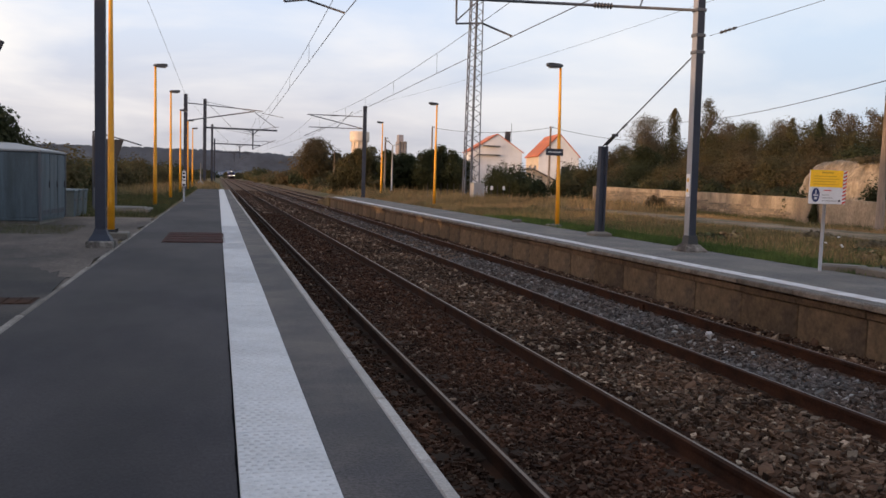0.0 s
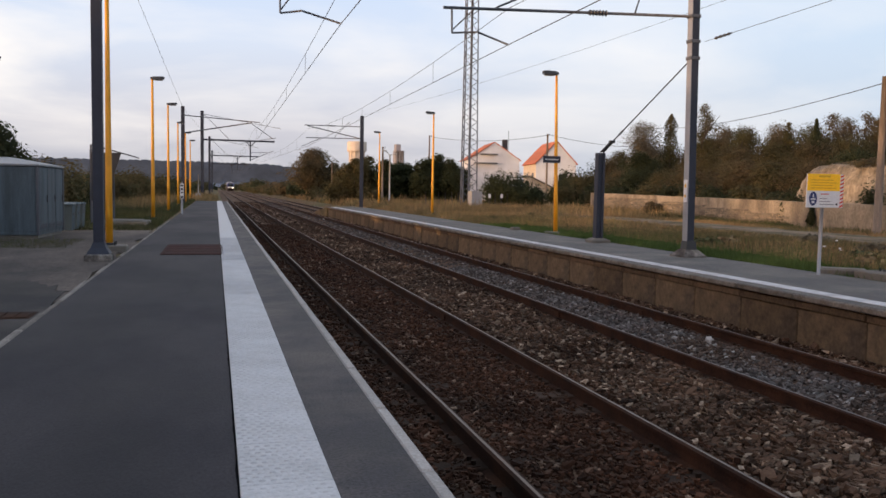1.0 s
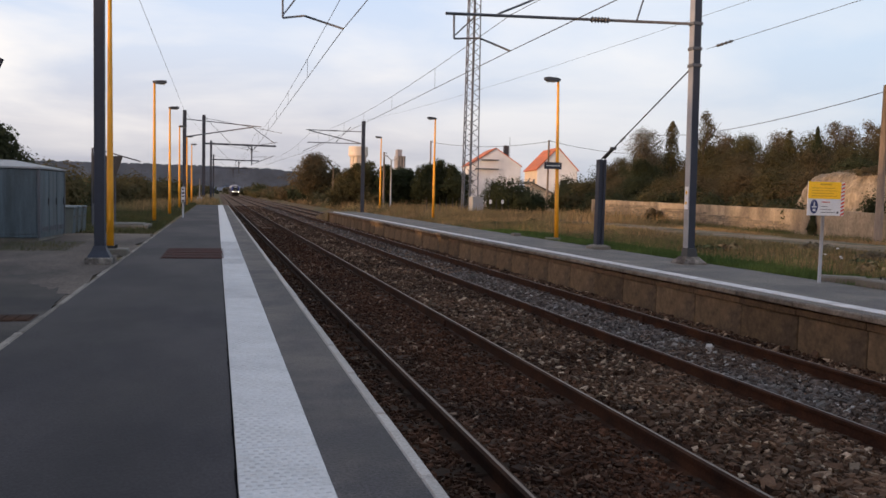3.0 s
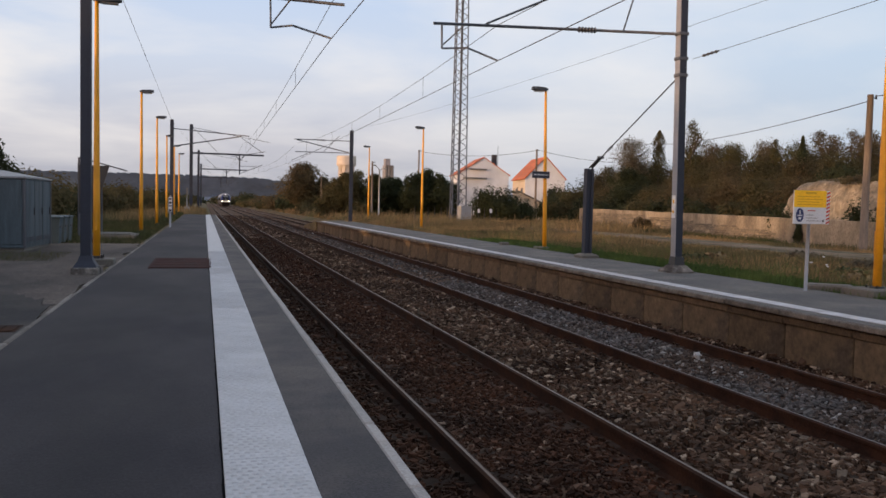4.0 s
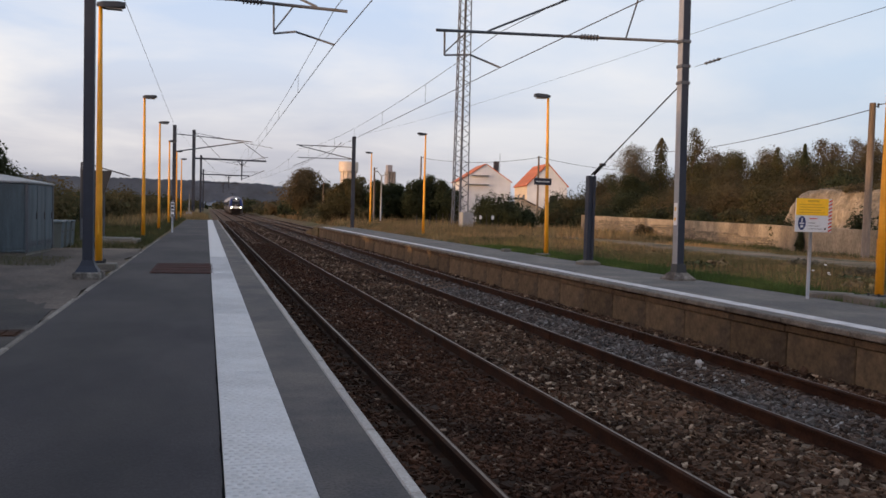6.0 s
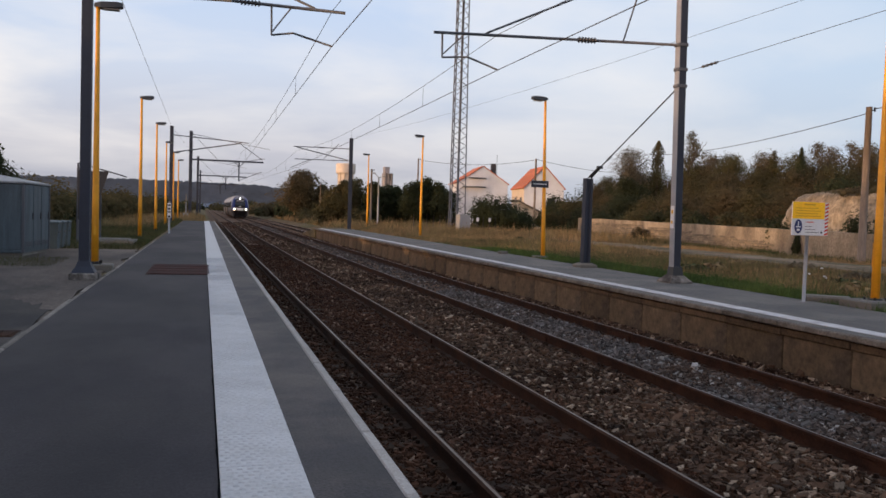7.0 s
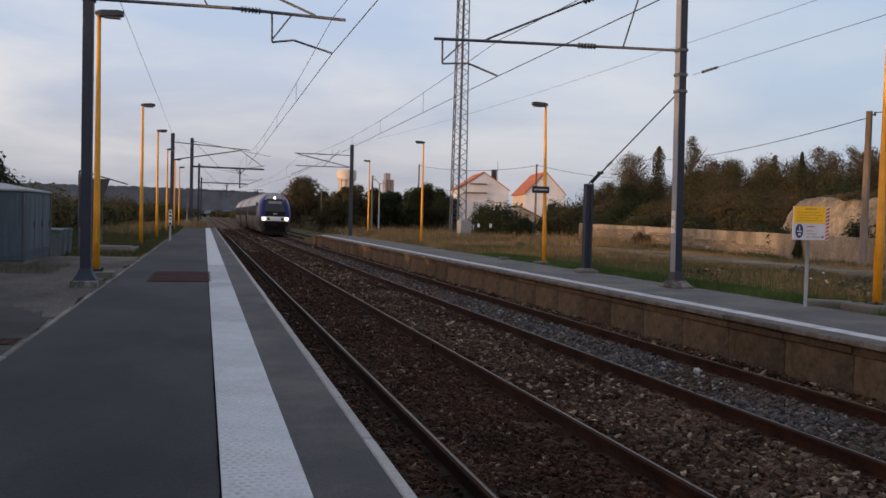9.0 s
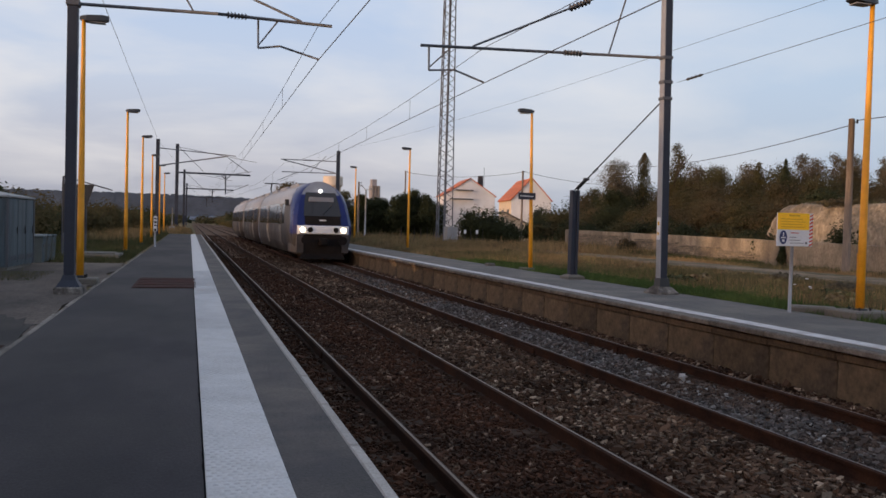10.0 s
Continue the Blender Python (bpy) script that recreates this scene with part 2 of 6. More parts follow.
BLACK = mat("black_lamp_housing", (0.018, 0.018, 0.021), 0.5, scale=4, vary=0.15, bump=0.1)
LENS = mat("frosted_lamp_lens", (0.20, 0.20, 0.21), 0.3, scale=3, vary=0.05, bump=0)
HATCH = mat("rust_red_hatch", (0.038, 0.013, 0.0115), 0.92, scale=3, vary=0.35, fine=40, fine_vary=0.35, bump=0.5, tint=(0.022, 0.010, 0.009), tint_scale=2, spec=0.12)
CABINET = mat("grey_blue_cabinet", (0.072, 0.098, 0.118), 0.58, scale=1.2, vary=0.28, fine=40, fine_vary=0.15, bump=0.15, tint=(0.040, 0.054, 0.062), tint_scale=1.6, tint_amount=0.85, spec=0.35, stretch=(2.5, 2.5, 0.35))
CABROOF = mat("pale_cabinet_roof", (0.30, 0.305, 0.315), 0.7, scale=1.5, vary=0.2, fine=30, fine_vary=0.15, bump=0.2, tint=(0.17, 0.165, 0.15), tint_scale=1.5, tint_amount=0.6)
TEAL = mat("teal_box_plastic", (0.045, 0.072, 0.090), 0.6, scale=2, vary=0.25, bump=0.1, spec=0.35)
SIGN_Y = mat("sign_yellow", (0.92, 0.52, 0.008), 0.5, scale=2, vary=0.06, bump=0)
SIGN_W = mat("sign_white", (0.62, 0.63, 0.66), 0.5, scale=2, vary=0.06, bump=0)
SIGN_B = mat("sign_blue", (0.012, 0.025, 0.11), 0.5, scale=2, vary=0.06, bump=0)
SIGN_R = mat("sign_red", (0.48, 0.04, 0.025), 0.5, scale=2, vary=0.06, bump=0)
SIGN_D = mat("sign_dark_letters", (0.03, 0.025, 0.03), 0.6, scale=2, vary=0.06, bump=0)
SIGN_OCHRE = mat("sign_ochre_letters", (0.60, 0.34, 0.010), 0.6, scale=2, vary=0.06, bump=0)
NAVY = mat("dark_nameplate", (0.012, 0.014, 0.028), 0.5, scale=2, vary=0.1, bump=0)
WALLSTONE = mat("bare_rubble_stone", (0.150, 0.122, 0.092), 0.95, scale=1.2, vary=0.3, fine=20, fine_vary=0.3, bump=0.6, tint=(0.085, 0.070, 0.052), tint_scale=0.6, tint_amount=0.8, objvary=0.25)
MORTAR = mat("rendered_wall_face", (0.245, 0.200, 0.146), 0.95, scale=1.2, vary=0.32, fine=20, fine_vary=0.3, bump=0.6, tint=(0.120, 0.094, 0.068), tint_scale=0.8, tint_amount=0.85, stretch=(1, 1, 0.5))
SAND = mat("sandy_rock", (0.255, 0.205, 0.145), 0.95, scale=0.8, vary=0.38, fine=5, fine_vary=0.4, bump=1.0, bump_dist=0.2, tint=(0.135, 0.100, 0.064), tint_scale=0.7, tint_amount=0.85, stretch=(1.6, 1.6, 0.35))
SOIL = mat("field_soil", (0.1280, 0.0896, 0.0496), 0.95, scale=0.35, vary=0.3, fine=6, fine_vary=0.35, bump=0.8, bump_dist=0.05, tint=(0.0680, 0.0704, 0.0288), tint_scale=0.12, tint_amount=0.8, spec=0.1)
DIRTROAD = mat("gravel_track", (0.195, 0.148, 0.105), 0.95, scale=0.7, vary=0.3, fine=14, fine_vary=0.35, bump=0.6, tint=(0.080, 0.070, 0.040), tint_scale=0.5, tint_amount=0.95, spec=0.05)
DRYGRASS = mat("dry_grass", (0.235, 0.158, 0.082), 0.9, scale=0.35, vary=0.45, fine=3, fine_vary=0.2, bump=0, island=0.35, tint=(0.105, 0.098, 0.044), tint_scale=0.20, tint_amount=0.9, spec=0.2)
GREENGRASS = mat("green_grass", (0.0460, 0.0851, 0.0196), 0.85, scale=0.4, vary=0.35, fine=4, fine_vary=0.2, bump=0, island=0.45, tint=(0.0978, 0.1035, 0.0345), tint_scale=0.4, tint_amount=0.35, spec=0.2)
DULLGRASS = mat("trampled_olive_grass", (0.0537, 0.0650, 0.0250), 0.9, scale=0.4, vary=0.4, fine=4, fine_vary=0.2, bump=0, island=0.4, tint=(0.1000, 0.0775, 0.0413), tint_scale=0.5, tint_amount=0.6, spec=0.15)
BARK = mat("bark", (0.070, 0.055, 0.042), 0.95, scale=3, vary=0.3, fine=20, fine_vary=0.3, bump=0.6, stretch=(1, 1, 0.3))
LEAF_DARK = mat("dark_green_leaves", (0.046, 0.053, 0.026), 0.85, thin=0.5, scale=0.6, vary=0.35, fine=5, fine_vary=0.2, bump=0, island=0.16, spec=0.12)
LEAF_OLIVE = mat("olive_leaves", (0.094, 0.084, 0.040), 0.85, thin=0.55, scale=0.6, vary=0.40, fine=5, fine_vary=0.2, bump=0, island=0.15, tint=(0.104, 0.078, 0.042), tint_scale=0.25, tint_amount=0.7, spec=0.12)
LEAF_BROWN = mat("autumn_brown_leaves", (0.120, 0.092, 0.052), 0.85, thin=0.55, scale=0.6, vary=0.40, fine=5, fine_vary=0.2, bump=0, island=0.15, tint=(0.070, 0.066, 0.032), tint_scale=0.22, tint_amount=0.9, spec=0.12)
LEAF_PALE = mat("pale_sparse_leaves", (0.140, 0.118, 0.082), 0.85, thin=0.5, scale=0.5, vary=0.3, fine=5, fine_vary=0.2, bump=0, island=0.18, spec=0.12)
# woods of the ridge; the blue-grey of distance haze is in the base colour
FARWOOD_HAZED = mat("far_wooded_hill", (0.150, 0.195, 0.275), 0.95, scale=0.012, vary=0.22, fine=0.06, fine_vary=0.12, bump=0, spec=0.1)
RENDERWALL = mat("white_render", (0.60, 0.60, 0.62), 0.9, scale=0.6, vary=0.08, fine=10, fine_vary=0.06, bump=0.2, tint=(0.45, 0.45, 0.46), tint_scale=0.4, tint_amount=0.4)
CREAMWALL = mat("cream_render", (0.4802, 0.3974, 0.3064), 0.9, scale=0.6, vary=0.08, fine=10, fine_vary=0.06, bump=0.2)
TILE = mat("orange_roof_tile", (0.42, 0.115, 0.045), 0.85, scale=1.0, vary=0.2, fine=8, fine_vary=0.25, bump=0.5, tint=(0.28, 0.09, 0.05), tint_scale=0.7, objvary=0.15)
DARKWIN = mat("dark_window", (0.02, 0.022, 0.027), 0.15, scale=2, vary=0.1, bump=0)
TOWER_C = mat("water_tower_concrete", (0.55, 0.47, 0.40), 0.9, scale=0.1, vary=0.12, fine=1, fine_vary=0.1, bump=0)
SILO_C = mat("silo_concrete", (0.24, 0.23, 0.25), 0.9, scale=0.1, vary=0.15, fine=1, fine_vary=0.1, bump=0)
POLEWOOD = mat("grey_pole_wood", (0.16, 0.125, 0.10), 0.9, scale=2, vary=0.25, fine=20, fine_vary=0.2, bump=0.4, stretch=(1, 1, 0.15))
T_BLUE = mat("train_blue", (0.0065, 0.0125, 0.088), 0.35, spec=0.25, scale=1, vary=0.08, bump=0)
T_SILVER = mat("train_silver", (0.20, 0.225, 0.28), 0.5, metal=0.0, spec=0.3, scale=0.8, vary=0.12, fine=10, fine_vary=0.05, bump=0)
# lower silver side, its dark ground reflection put into the base colour
T_SIDE = mat("train_silver_side", (0.034, 0.032, 0.036), 0.5, metal=0.0, spec=0.2, scale=0.8, vary=0.25, bump=0)
T_SKIRT = mat("train_dark_skirt", (0.045, 0.040, 0.042), 0.5, spec=0.25, scale=1, vary=0.3, bump=0)
T_GREY = mat("train_roof_grey", (0.17, 0.18, 0.21), 0.55, scale=0.8, vary=0.12, bump=0)
T_DARK = mat("train_underframe", (0.014, 0.012, 0.012), 0.9, spec=0.05, scale=2, vary=0.25, bump=0.2)
T_GLASS = mat("train_tinted_glass", (0.014, 0.012, 0.013), 0.10, spec=0.5, scale=1, vary=0.1, bump=0, gloss_vary=0.02)
T_WHITE = mat("train_white_band", (0.62, 0.63, 0.66), 0.4, scale=1, vary=0.05, bump=0)
T_DOOR = mat("train_door_grey", (0.125, 0.118, 0.115), 0.5, metal=0.0, spec=0.2, scale=1, vary=0.1, bump=0)
T_LIGHT = mat("headlight_lit", (1, 0.9, 0.7), 0.3, emit=(1.0, 0.74, 0.42), strength=20, bump=0)
T_LIGHT_W = mat("toplight_lit", (1, 1, 1), 0.3, emit=(1.0, 0.95, 0.85), strength=14, bump=0)


# ---- mesh helpers ----
def part(name, bm, material, parent=None, label="", smooth=False):
    me = bpy.data.meshes.new(name)
    bm.normal_update()
    bm.to_mesh(me)
    bm.free()
    for m in material if isinstance(material, (list, tuple)) else [material]:
        me.materials.append(m)
    if smooth:
        me.shade_smooth()
    ob = new(name, me)
    if parent:
        ob.parent = parent
    if label:
        ob["label"] = label
    return ob


def share(ob, name, m, parent):
    o = new(name, ob.data)
    o.parent = parent
    o.matrix_basis = m
    return o


def empty(name, x=0, y=0, z=0, rz=0):
    ob = new(name)
    ob.empty_display_size = 0.2
    ob.matrix_basis = pose(x, y, z, 0, 0, rz)
    return ob


def box(bm, x0, x1, y0, y1, z0, z1, bevel=0.0, m=None, mi=0):
    tmp = bmesh.new() if bevel else bm
    vs = [tmp.verts.new(v) for v in ((x0, y0, z0), (x1, y0, z0), (x1, y1, z0), (x0, y1, z0), (x0, y0, z1), (x1, y0, z1), (x1, y1, z1), (x0, y1, z1))]
    fs = [tmp.faces.new([vs[i] for i in f]) for f in ((3, 2, 1, 0), (4, 5, 6, 7), (0, 1, 5, 4), (1, 2, 6, 5), (2, 3, 7, 6), (3, 0, 4, 7))]
    for f in fs:
        f.material_index = mi
    if bevel:
        bmesh.ops.bevel(tmp, geom=tmp.edges[:], offset=bevel, segments=1, affect="EDGES")
        join(bm, tmp, m)
    elif m is not None:
        bmesh.ops.transform(bm, matrix=m, verts=vs)
    return bm


def join(bm, tmp, m=None):
    if m is not None:
        bmesh.ops.transform(tmp, matrix=m, verts=tmp.verts[:])
    me = bpy.data.meshes.new("tmp")
    tmp.to_mesh(me)
    tmp.free()
    bm.from_mesh(me)
    bpy.data.meshes.remove(me)


def tube(bm, a, b, r0, r1=None, n=8, caps=True):
    r1 = r0 if r1 is None else r1
    a, b = Vector(a), Vector(b)
    d = (b - a).normalized()
    s = d.cross(Vector((0, 0, 1)) if abs(d.z) < 0.95 else Vector((1, 0, 0))).normalized()
    u = s.cross(d)
    rings = []
    for p, r in ((a, r0), (b, r1)):
        rings.append([bm.verts.new(p + (s * math.cos(k * 2 * math.pi / n) + u * math.sin(k * 2 * math.pi / n)) * r) for k in range(n)])
    for k in range(n):
        f = bm.faces.new((rings[0][k], rings[0][(k + 1) % n], rings[1][(k + 1) % n], rings[1][k]))
        f.smooth = True
    if caps:
        bm.faces.new(rings[0])
        bm.faces.new(rings[1][::-1])
    return bm


def path_tube(bm, pts, r, n=6):
    for a, b in zip(pts, pts[1:]):
        tube(bm, a, b, r, n=n)
    return bm


def loft(bm, rings, close_ends=True, mi=None):
    rows = [[bm.verts.new(v) for v in r] for r in rings]
    n = len(rows[0])
    for i in range(len(rows) - 1):
        for k in range(n):
            f = bm.faces.new((rows[i][k], rows[i][(k + 1) % n], rows[i + 1][(k + 1) % n], rows[i + 1][k]))
            if mi:
                f.material_index = mi(i, k)
    if close_ends:
        bm.faces.new(rows[0][::-1])
        bm.faces.new(rows[-1])
    return bm


def fast_mesh(name, V, F, material):
    me = bpy.data.meshes.new(name)
    V, F = np.asarray(V, np.float32), np.asarray(F, np.int32)
    me.vertices.add(len(V))
    me.vertices.foreach_set("co", V.ravel())
    k = F.shape[1]
    me.loops.add(F.size)
    me.loops.foreach_set("vertex_index", F.ravel())
    me.polygons.add(len(F))
    me.polygons.foreach_set("loop_start", np.arange(0, F.size, k, dtype=np.int32))
    me.update(calc_edges=True)
    me.materials.append(material)
    return me


def frame_box(bm, x0, x1, y0, y1, z0, z1, t):
    """Four bars round an opening in the xz plane."""
    box(bm, x0, x0 + t, y0, y1, z0, z1)
    box(bm, x1 - t, x1, y0, y1, z0, z1)
    box(bm, x0 + t, x1 - t, y0, y1, z0, z0 + t)
    box(bm, x0 + t, x1 - t, y0, y1, z1 - t, z1)


# ---- plan ----
R1, R3, GAUGE = 1.927, 5.347, 1.505      # x of the inner rails of both tracks
ZR, ZB = -0.55, -0.698                   # rail head and ballast level
E1, E2 = 1.00, 7.60                      # platform edges
P1_BACK, P2_BACK = -1.66, 10.25
P1_END, P2_END = 75.5, 58.0


# ---- ground ----
def ground_z(x, y):
    bed = -0.80
    left_end, right_end = P1_END + 3, P2_END + 8
    # trackside slopes beyond the platforms
    if y > right_end and 8 < x < 12.6:
        k = min(1, max(0, (12.5 - x) / 1.4))
        return -0.35 * (1 - k) + bed * k
    if -1.2 < x < 9.4:
        if x < E1:
            hi = -0.10 if y < left_end else -0.45
            e0, e1 = (-0.6, 0.8)
        else:
            hi = -0.10 if y < right_end else -0.45
            e0, e1 = (9.3, 8.0)
        k = (x - e0) / (e1 - e0)
        k = min(1, max(0, k))
        return hi * (1 - k) + bed * k
    z = -0.06
    if x < 0 and y > left_end:
        z = -0.30
    if x > 9 and y > right_end:
        z = -0.35
    if x > 10.6 and y < 120:
        z += 0.07 * noise.noise(Vector((x * 0.12, y * 0.12, 3.0))) * min(1, (x - 10.6) / 4)
    return z


def build_ground():
    xs = [-2600, -1500, -800, -400, -200, -100, -60, -40, -28, -20, -14, -9, -6, -4, -2.6, -1.9, -1.2, -0.6, 0.2, 0.8, 1.2, 3, 5, 7.5, 8.0, 8.6, 9.3, 9.8, 10.3, 10.7, 11.3, 12, 13, 14, 15.5, 17, 19, 21, 23, 25, 28, 32, 38, 46, 60, 90, 150, 300, 600, 1200, 2600]
    ys = [-900, -300, -100, -40, -20] + list(range(-10, 80, 3)) + [82, 86, 92, 100, 110, 125, 150, 200, 300, 450, 700, 1100, 1700, 2600, 4000]
    V = [(x, y, ground_z(x, y)) for y in ys for x in xs]
    n = len(xs)
    F = [(j * n + i, j * n + i + 1, (j + 1) * n + i + 1, (j + 1) * n + i) for j in range(len(ys) - 1) for i in range(n - 1)]
    g = new("ground", fast_mesh("ground", V, F, SOIL))
    tagged(g, "rough earth and dry field around the station", "ground", kind="structure")


build_ground()


def sheet(name, x0, x1, y0, y1, z, material, label, category, nx=8, ny=60, wob=0.0, thick=0.05, ragged=0.0, aslant=0.0):
    """A slab with a slightly uneven outline."""
    bm = bmesh.new()
    grid = []
    for j in range(ny + 1):
        y = y0 + (y1 - y0) * j / ny
        row = []
        for i in range(nx + 1):
            x = x0 + (x1 - x0) * i / nx
            if wob and i in (0, nx):
                x += wob * noise.noise(Vector((i * 7.0, y * 0.5, 1.0)))
            row.append(bm.verts.new((x, y + aslant * (x1 - x) * j / ny + (ragged * (noise.noise(Vector((x * 0.8, 4.0, 2.0))) + 0.7 * noise.noise(Vector((x * 3.1, 9.0, 2.0))) + 0.5 * noise.noise(Vector((x * 7.7, 5.0, 2.0)))) if j == ny else 0), z)))
        grid.append(row)
    faces = [bm.faces.new((grid[j][i], grid[j][i + 1], grid[j + 1][i + 1], grid[j + 1][i])) for j in range(ny) for i in range(nx)]
    r = bmesh.ops.extrude_face_region(bm, geom=faces)
    vs = [g for g in r["geom"] if isinstance(g, bmesh.types.BMVert)]
    bmesh.ops.translate(bm, verts=vs, vec=(0, 0, -thick))
    bmesh.ops.recalc_face_normals(bm, faces=bm.faces[:])
    ob = part(name, bm, material)
    return tagged(ob, label, category, kind="structure")


bed = sheet("ballast_bed", E1 - 0.02, E2 + 0.12, -12, 430, ZB - 0.012, BALLAST_BED, "bed of brown track ballast between the platforms", "ballast", nx=8, ny=40, thick=0.3)
siding_bed = sheet("siding_bed", E2 + 0.12, 10.9, P2_END + 7, 330, ZB - 0.02, BALLAST_BED, "old pale ballast of the disused siding", "ballast", nx=6, ny=60, wob=0.35, thick=0.3)
yard = sheet("yard", -8.9, P1_BACK - 0.10, -12, 25.5, -0.018, DUST, "dusty pale yard behind the platform", "yard", nx=8, ny=40, wob=0.5, thick=0.2)
yard_patch = sheet("yard_asphalt", -8.8, P1_BACK - 0.11, -12, 11.6, -0.010, ASPHALT_OLD, "worn dark asphalt laid over the yard", "yard", nx=90, ny=30, wob=0.3, thick=0.008, ragged=1.5, aslant=1.3)
lane = sheet("gravel_lane", 18.9, 22.2, -10, 52, 0.005, DIRTROAD, "pale gravel lane across the dry field", "lane", nx=4, ny=40, wob=0.8, thick=0.5)


def build_shade_building():
    # out of view: added to keep the low sun off yard and platforms
    b = empty("station_building")
    tagged(b, "plain low unseen building added to shade the yard and platforms", "building", kind="structure")
    bm = bmesh.new()
    box(bm, -16, -9, -45, 20.4, -0.3, 3.4)
    part("wall", bm, RENDERWALL, b)
    bm = bmesh.new()
    loft(bm, [[(-16.4, y, 3.4), (-8.6, y, 3.4), (-12.5, y, 4.6)] for y in (-45.4, 20.8)])
    part("roof", bm, TILE, b)


build_shade_building()


# ---- platforms ----
def build_platform_one():
    p = empty("platform_one")
    tagged(p, "long grey asphalt platform with white tactile strip", "platform", kind="structure")
    bm = bmesh.new()
    box(bm, P1_BACK, 0.098, -12, P1_END, -0.35, 0.0)
    part("surface", bm, ASPHALT, p)
    bm = bmesh.new()
    box(bm, 0.517, E1 - 0.075, -12, P1_END, -0.35, 0.002)
    part("edge_surface", bm, ASPHALT_EDGE, p, "worn asphalt beside the platform edge")
    bm = bmesh.new()
    box(bm, 0.10, 0.515, -12, P1_END, -0.35, -0.03)
    box(bm, E1 - 0.16, E1 - 0.06, -12, P1_END, -0.9, -0.10)
    part("retaining_wall", bm, PANEL, p)
    bm = bmesh.new()
    box(bm, -0.075, -0.004, 0.006, 0.994, -0.3, 0.004, 0.012)
    kerb = part("kerb_stone", bm, KERB, p, "worn concrete kerb along the back")
    for i in range(-12, 33):
        m = pose(P1_BACK + random.uniform(-.012, .004), i, random.uniform(-.018, .004), 0, random.uniform(-1.5, 1.5), random.uniform(-.5, .5))
        if i == -12:
            kerb.matrix_basis = m
        else:
            share(kerb, "kerb_stone", m, p)
    # open joint beside the tactile strip
    bm = bmesh.new()
    ys = [-12 + 0.11 * i for i in range(int((P1_END + 12) / 0.11))]
    for ya, yb in zip(ys, ys[1:]):
        xs = [0.091 - 0.022 * max(0.0, 0.6 * noise.noise(Vector((1.0, y * 2.3, 4.0))) + 0.9 * noise.noise(Vector((3.0, y * 9.0, 4.0))) - 0.12) for y in (ya, yb)]
        bm.faces.new([bm.verts.new(v) for v in ((xs[0], ya, 0.003), (0.0995, ya, 0.003), (0.0995, yb, 0.003), (xs[1], yb, 0.003))])
    part("joint", bm, JOINT, p, "dark open joint")
    # nosing stones
    bm = bmesh.new()
    box(bm, -0.073, 0.0, 0.006, 1.114, -0.14, 0.006, 0.012)
    first = part("nosing_stone", bm, NOSING, p)
    first.matrix_basis = pose(E1, 0.27, 0)
    for i in range(-8, 67):
        if i:
            share(first, "nosing_stone", pose(E1 + random.uniform(-.004, .004), 0.27 + 1.12 * i, random.uniform(-.003, .003)), p)
    # tactile slabs with rows of studs
    bm = bmesh.new()
    box(bm, 0.0, 0.413, 0.002, 0.598, -0.03, 0.006, 0.003)
    slab = part("tactile_slab", bm, WHITE_SLAB, p)
    n = 0
    for i in range(-15, 126):
        o = slab if n == 0 else share(slab, "tactile_slab", pose(0, 0, 0), p)
        o.matrix_basis = pose(0.101, i * 0.6, random.uniform(-0.001, 0.002))
        n += 1
    V, F = [], []
    base = np.array([(-1, -1, 0), (1, -1, 0), (1, 1, 0), (-1, 1, 0), (-.55, -.55, 1), (.55, -.55, 1), (.55, .55, 1), (-.55, .55, 1)], float)
    quad = np.array([(4, 5, 6, 7), (0, 1, 5, 4), (1, 2, 6, 5), (2, 3, 7, 6), (3, 0, 4, 7)])
    k = 0
    for j in range(int(20 / 0.05)):
        y = 1.6 + j * 0.05
        for i in range(8):
            x = 0.101 + 0.026 + i * 0.052 + (0.026 if j % 2 else 0) - 0.006
            if x > 0.505:
                continue
            V.append(base * (0.0155, 0.010, 0.005) + (x, y, 0.0065))
            F.append(quad + 8 * k)
            k += 1
    st = new("studs", fast_mesh("studs", np.concatenate(V), np.concatenate(F), WHITE_SLAB))
    st.parent = p
    tagged(st, "rows of small white studs", kind="stuff")


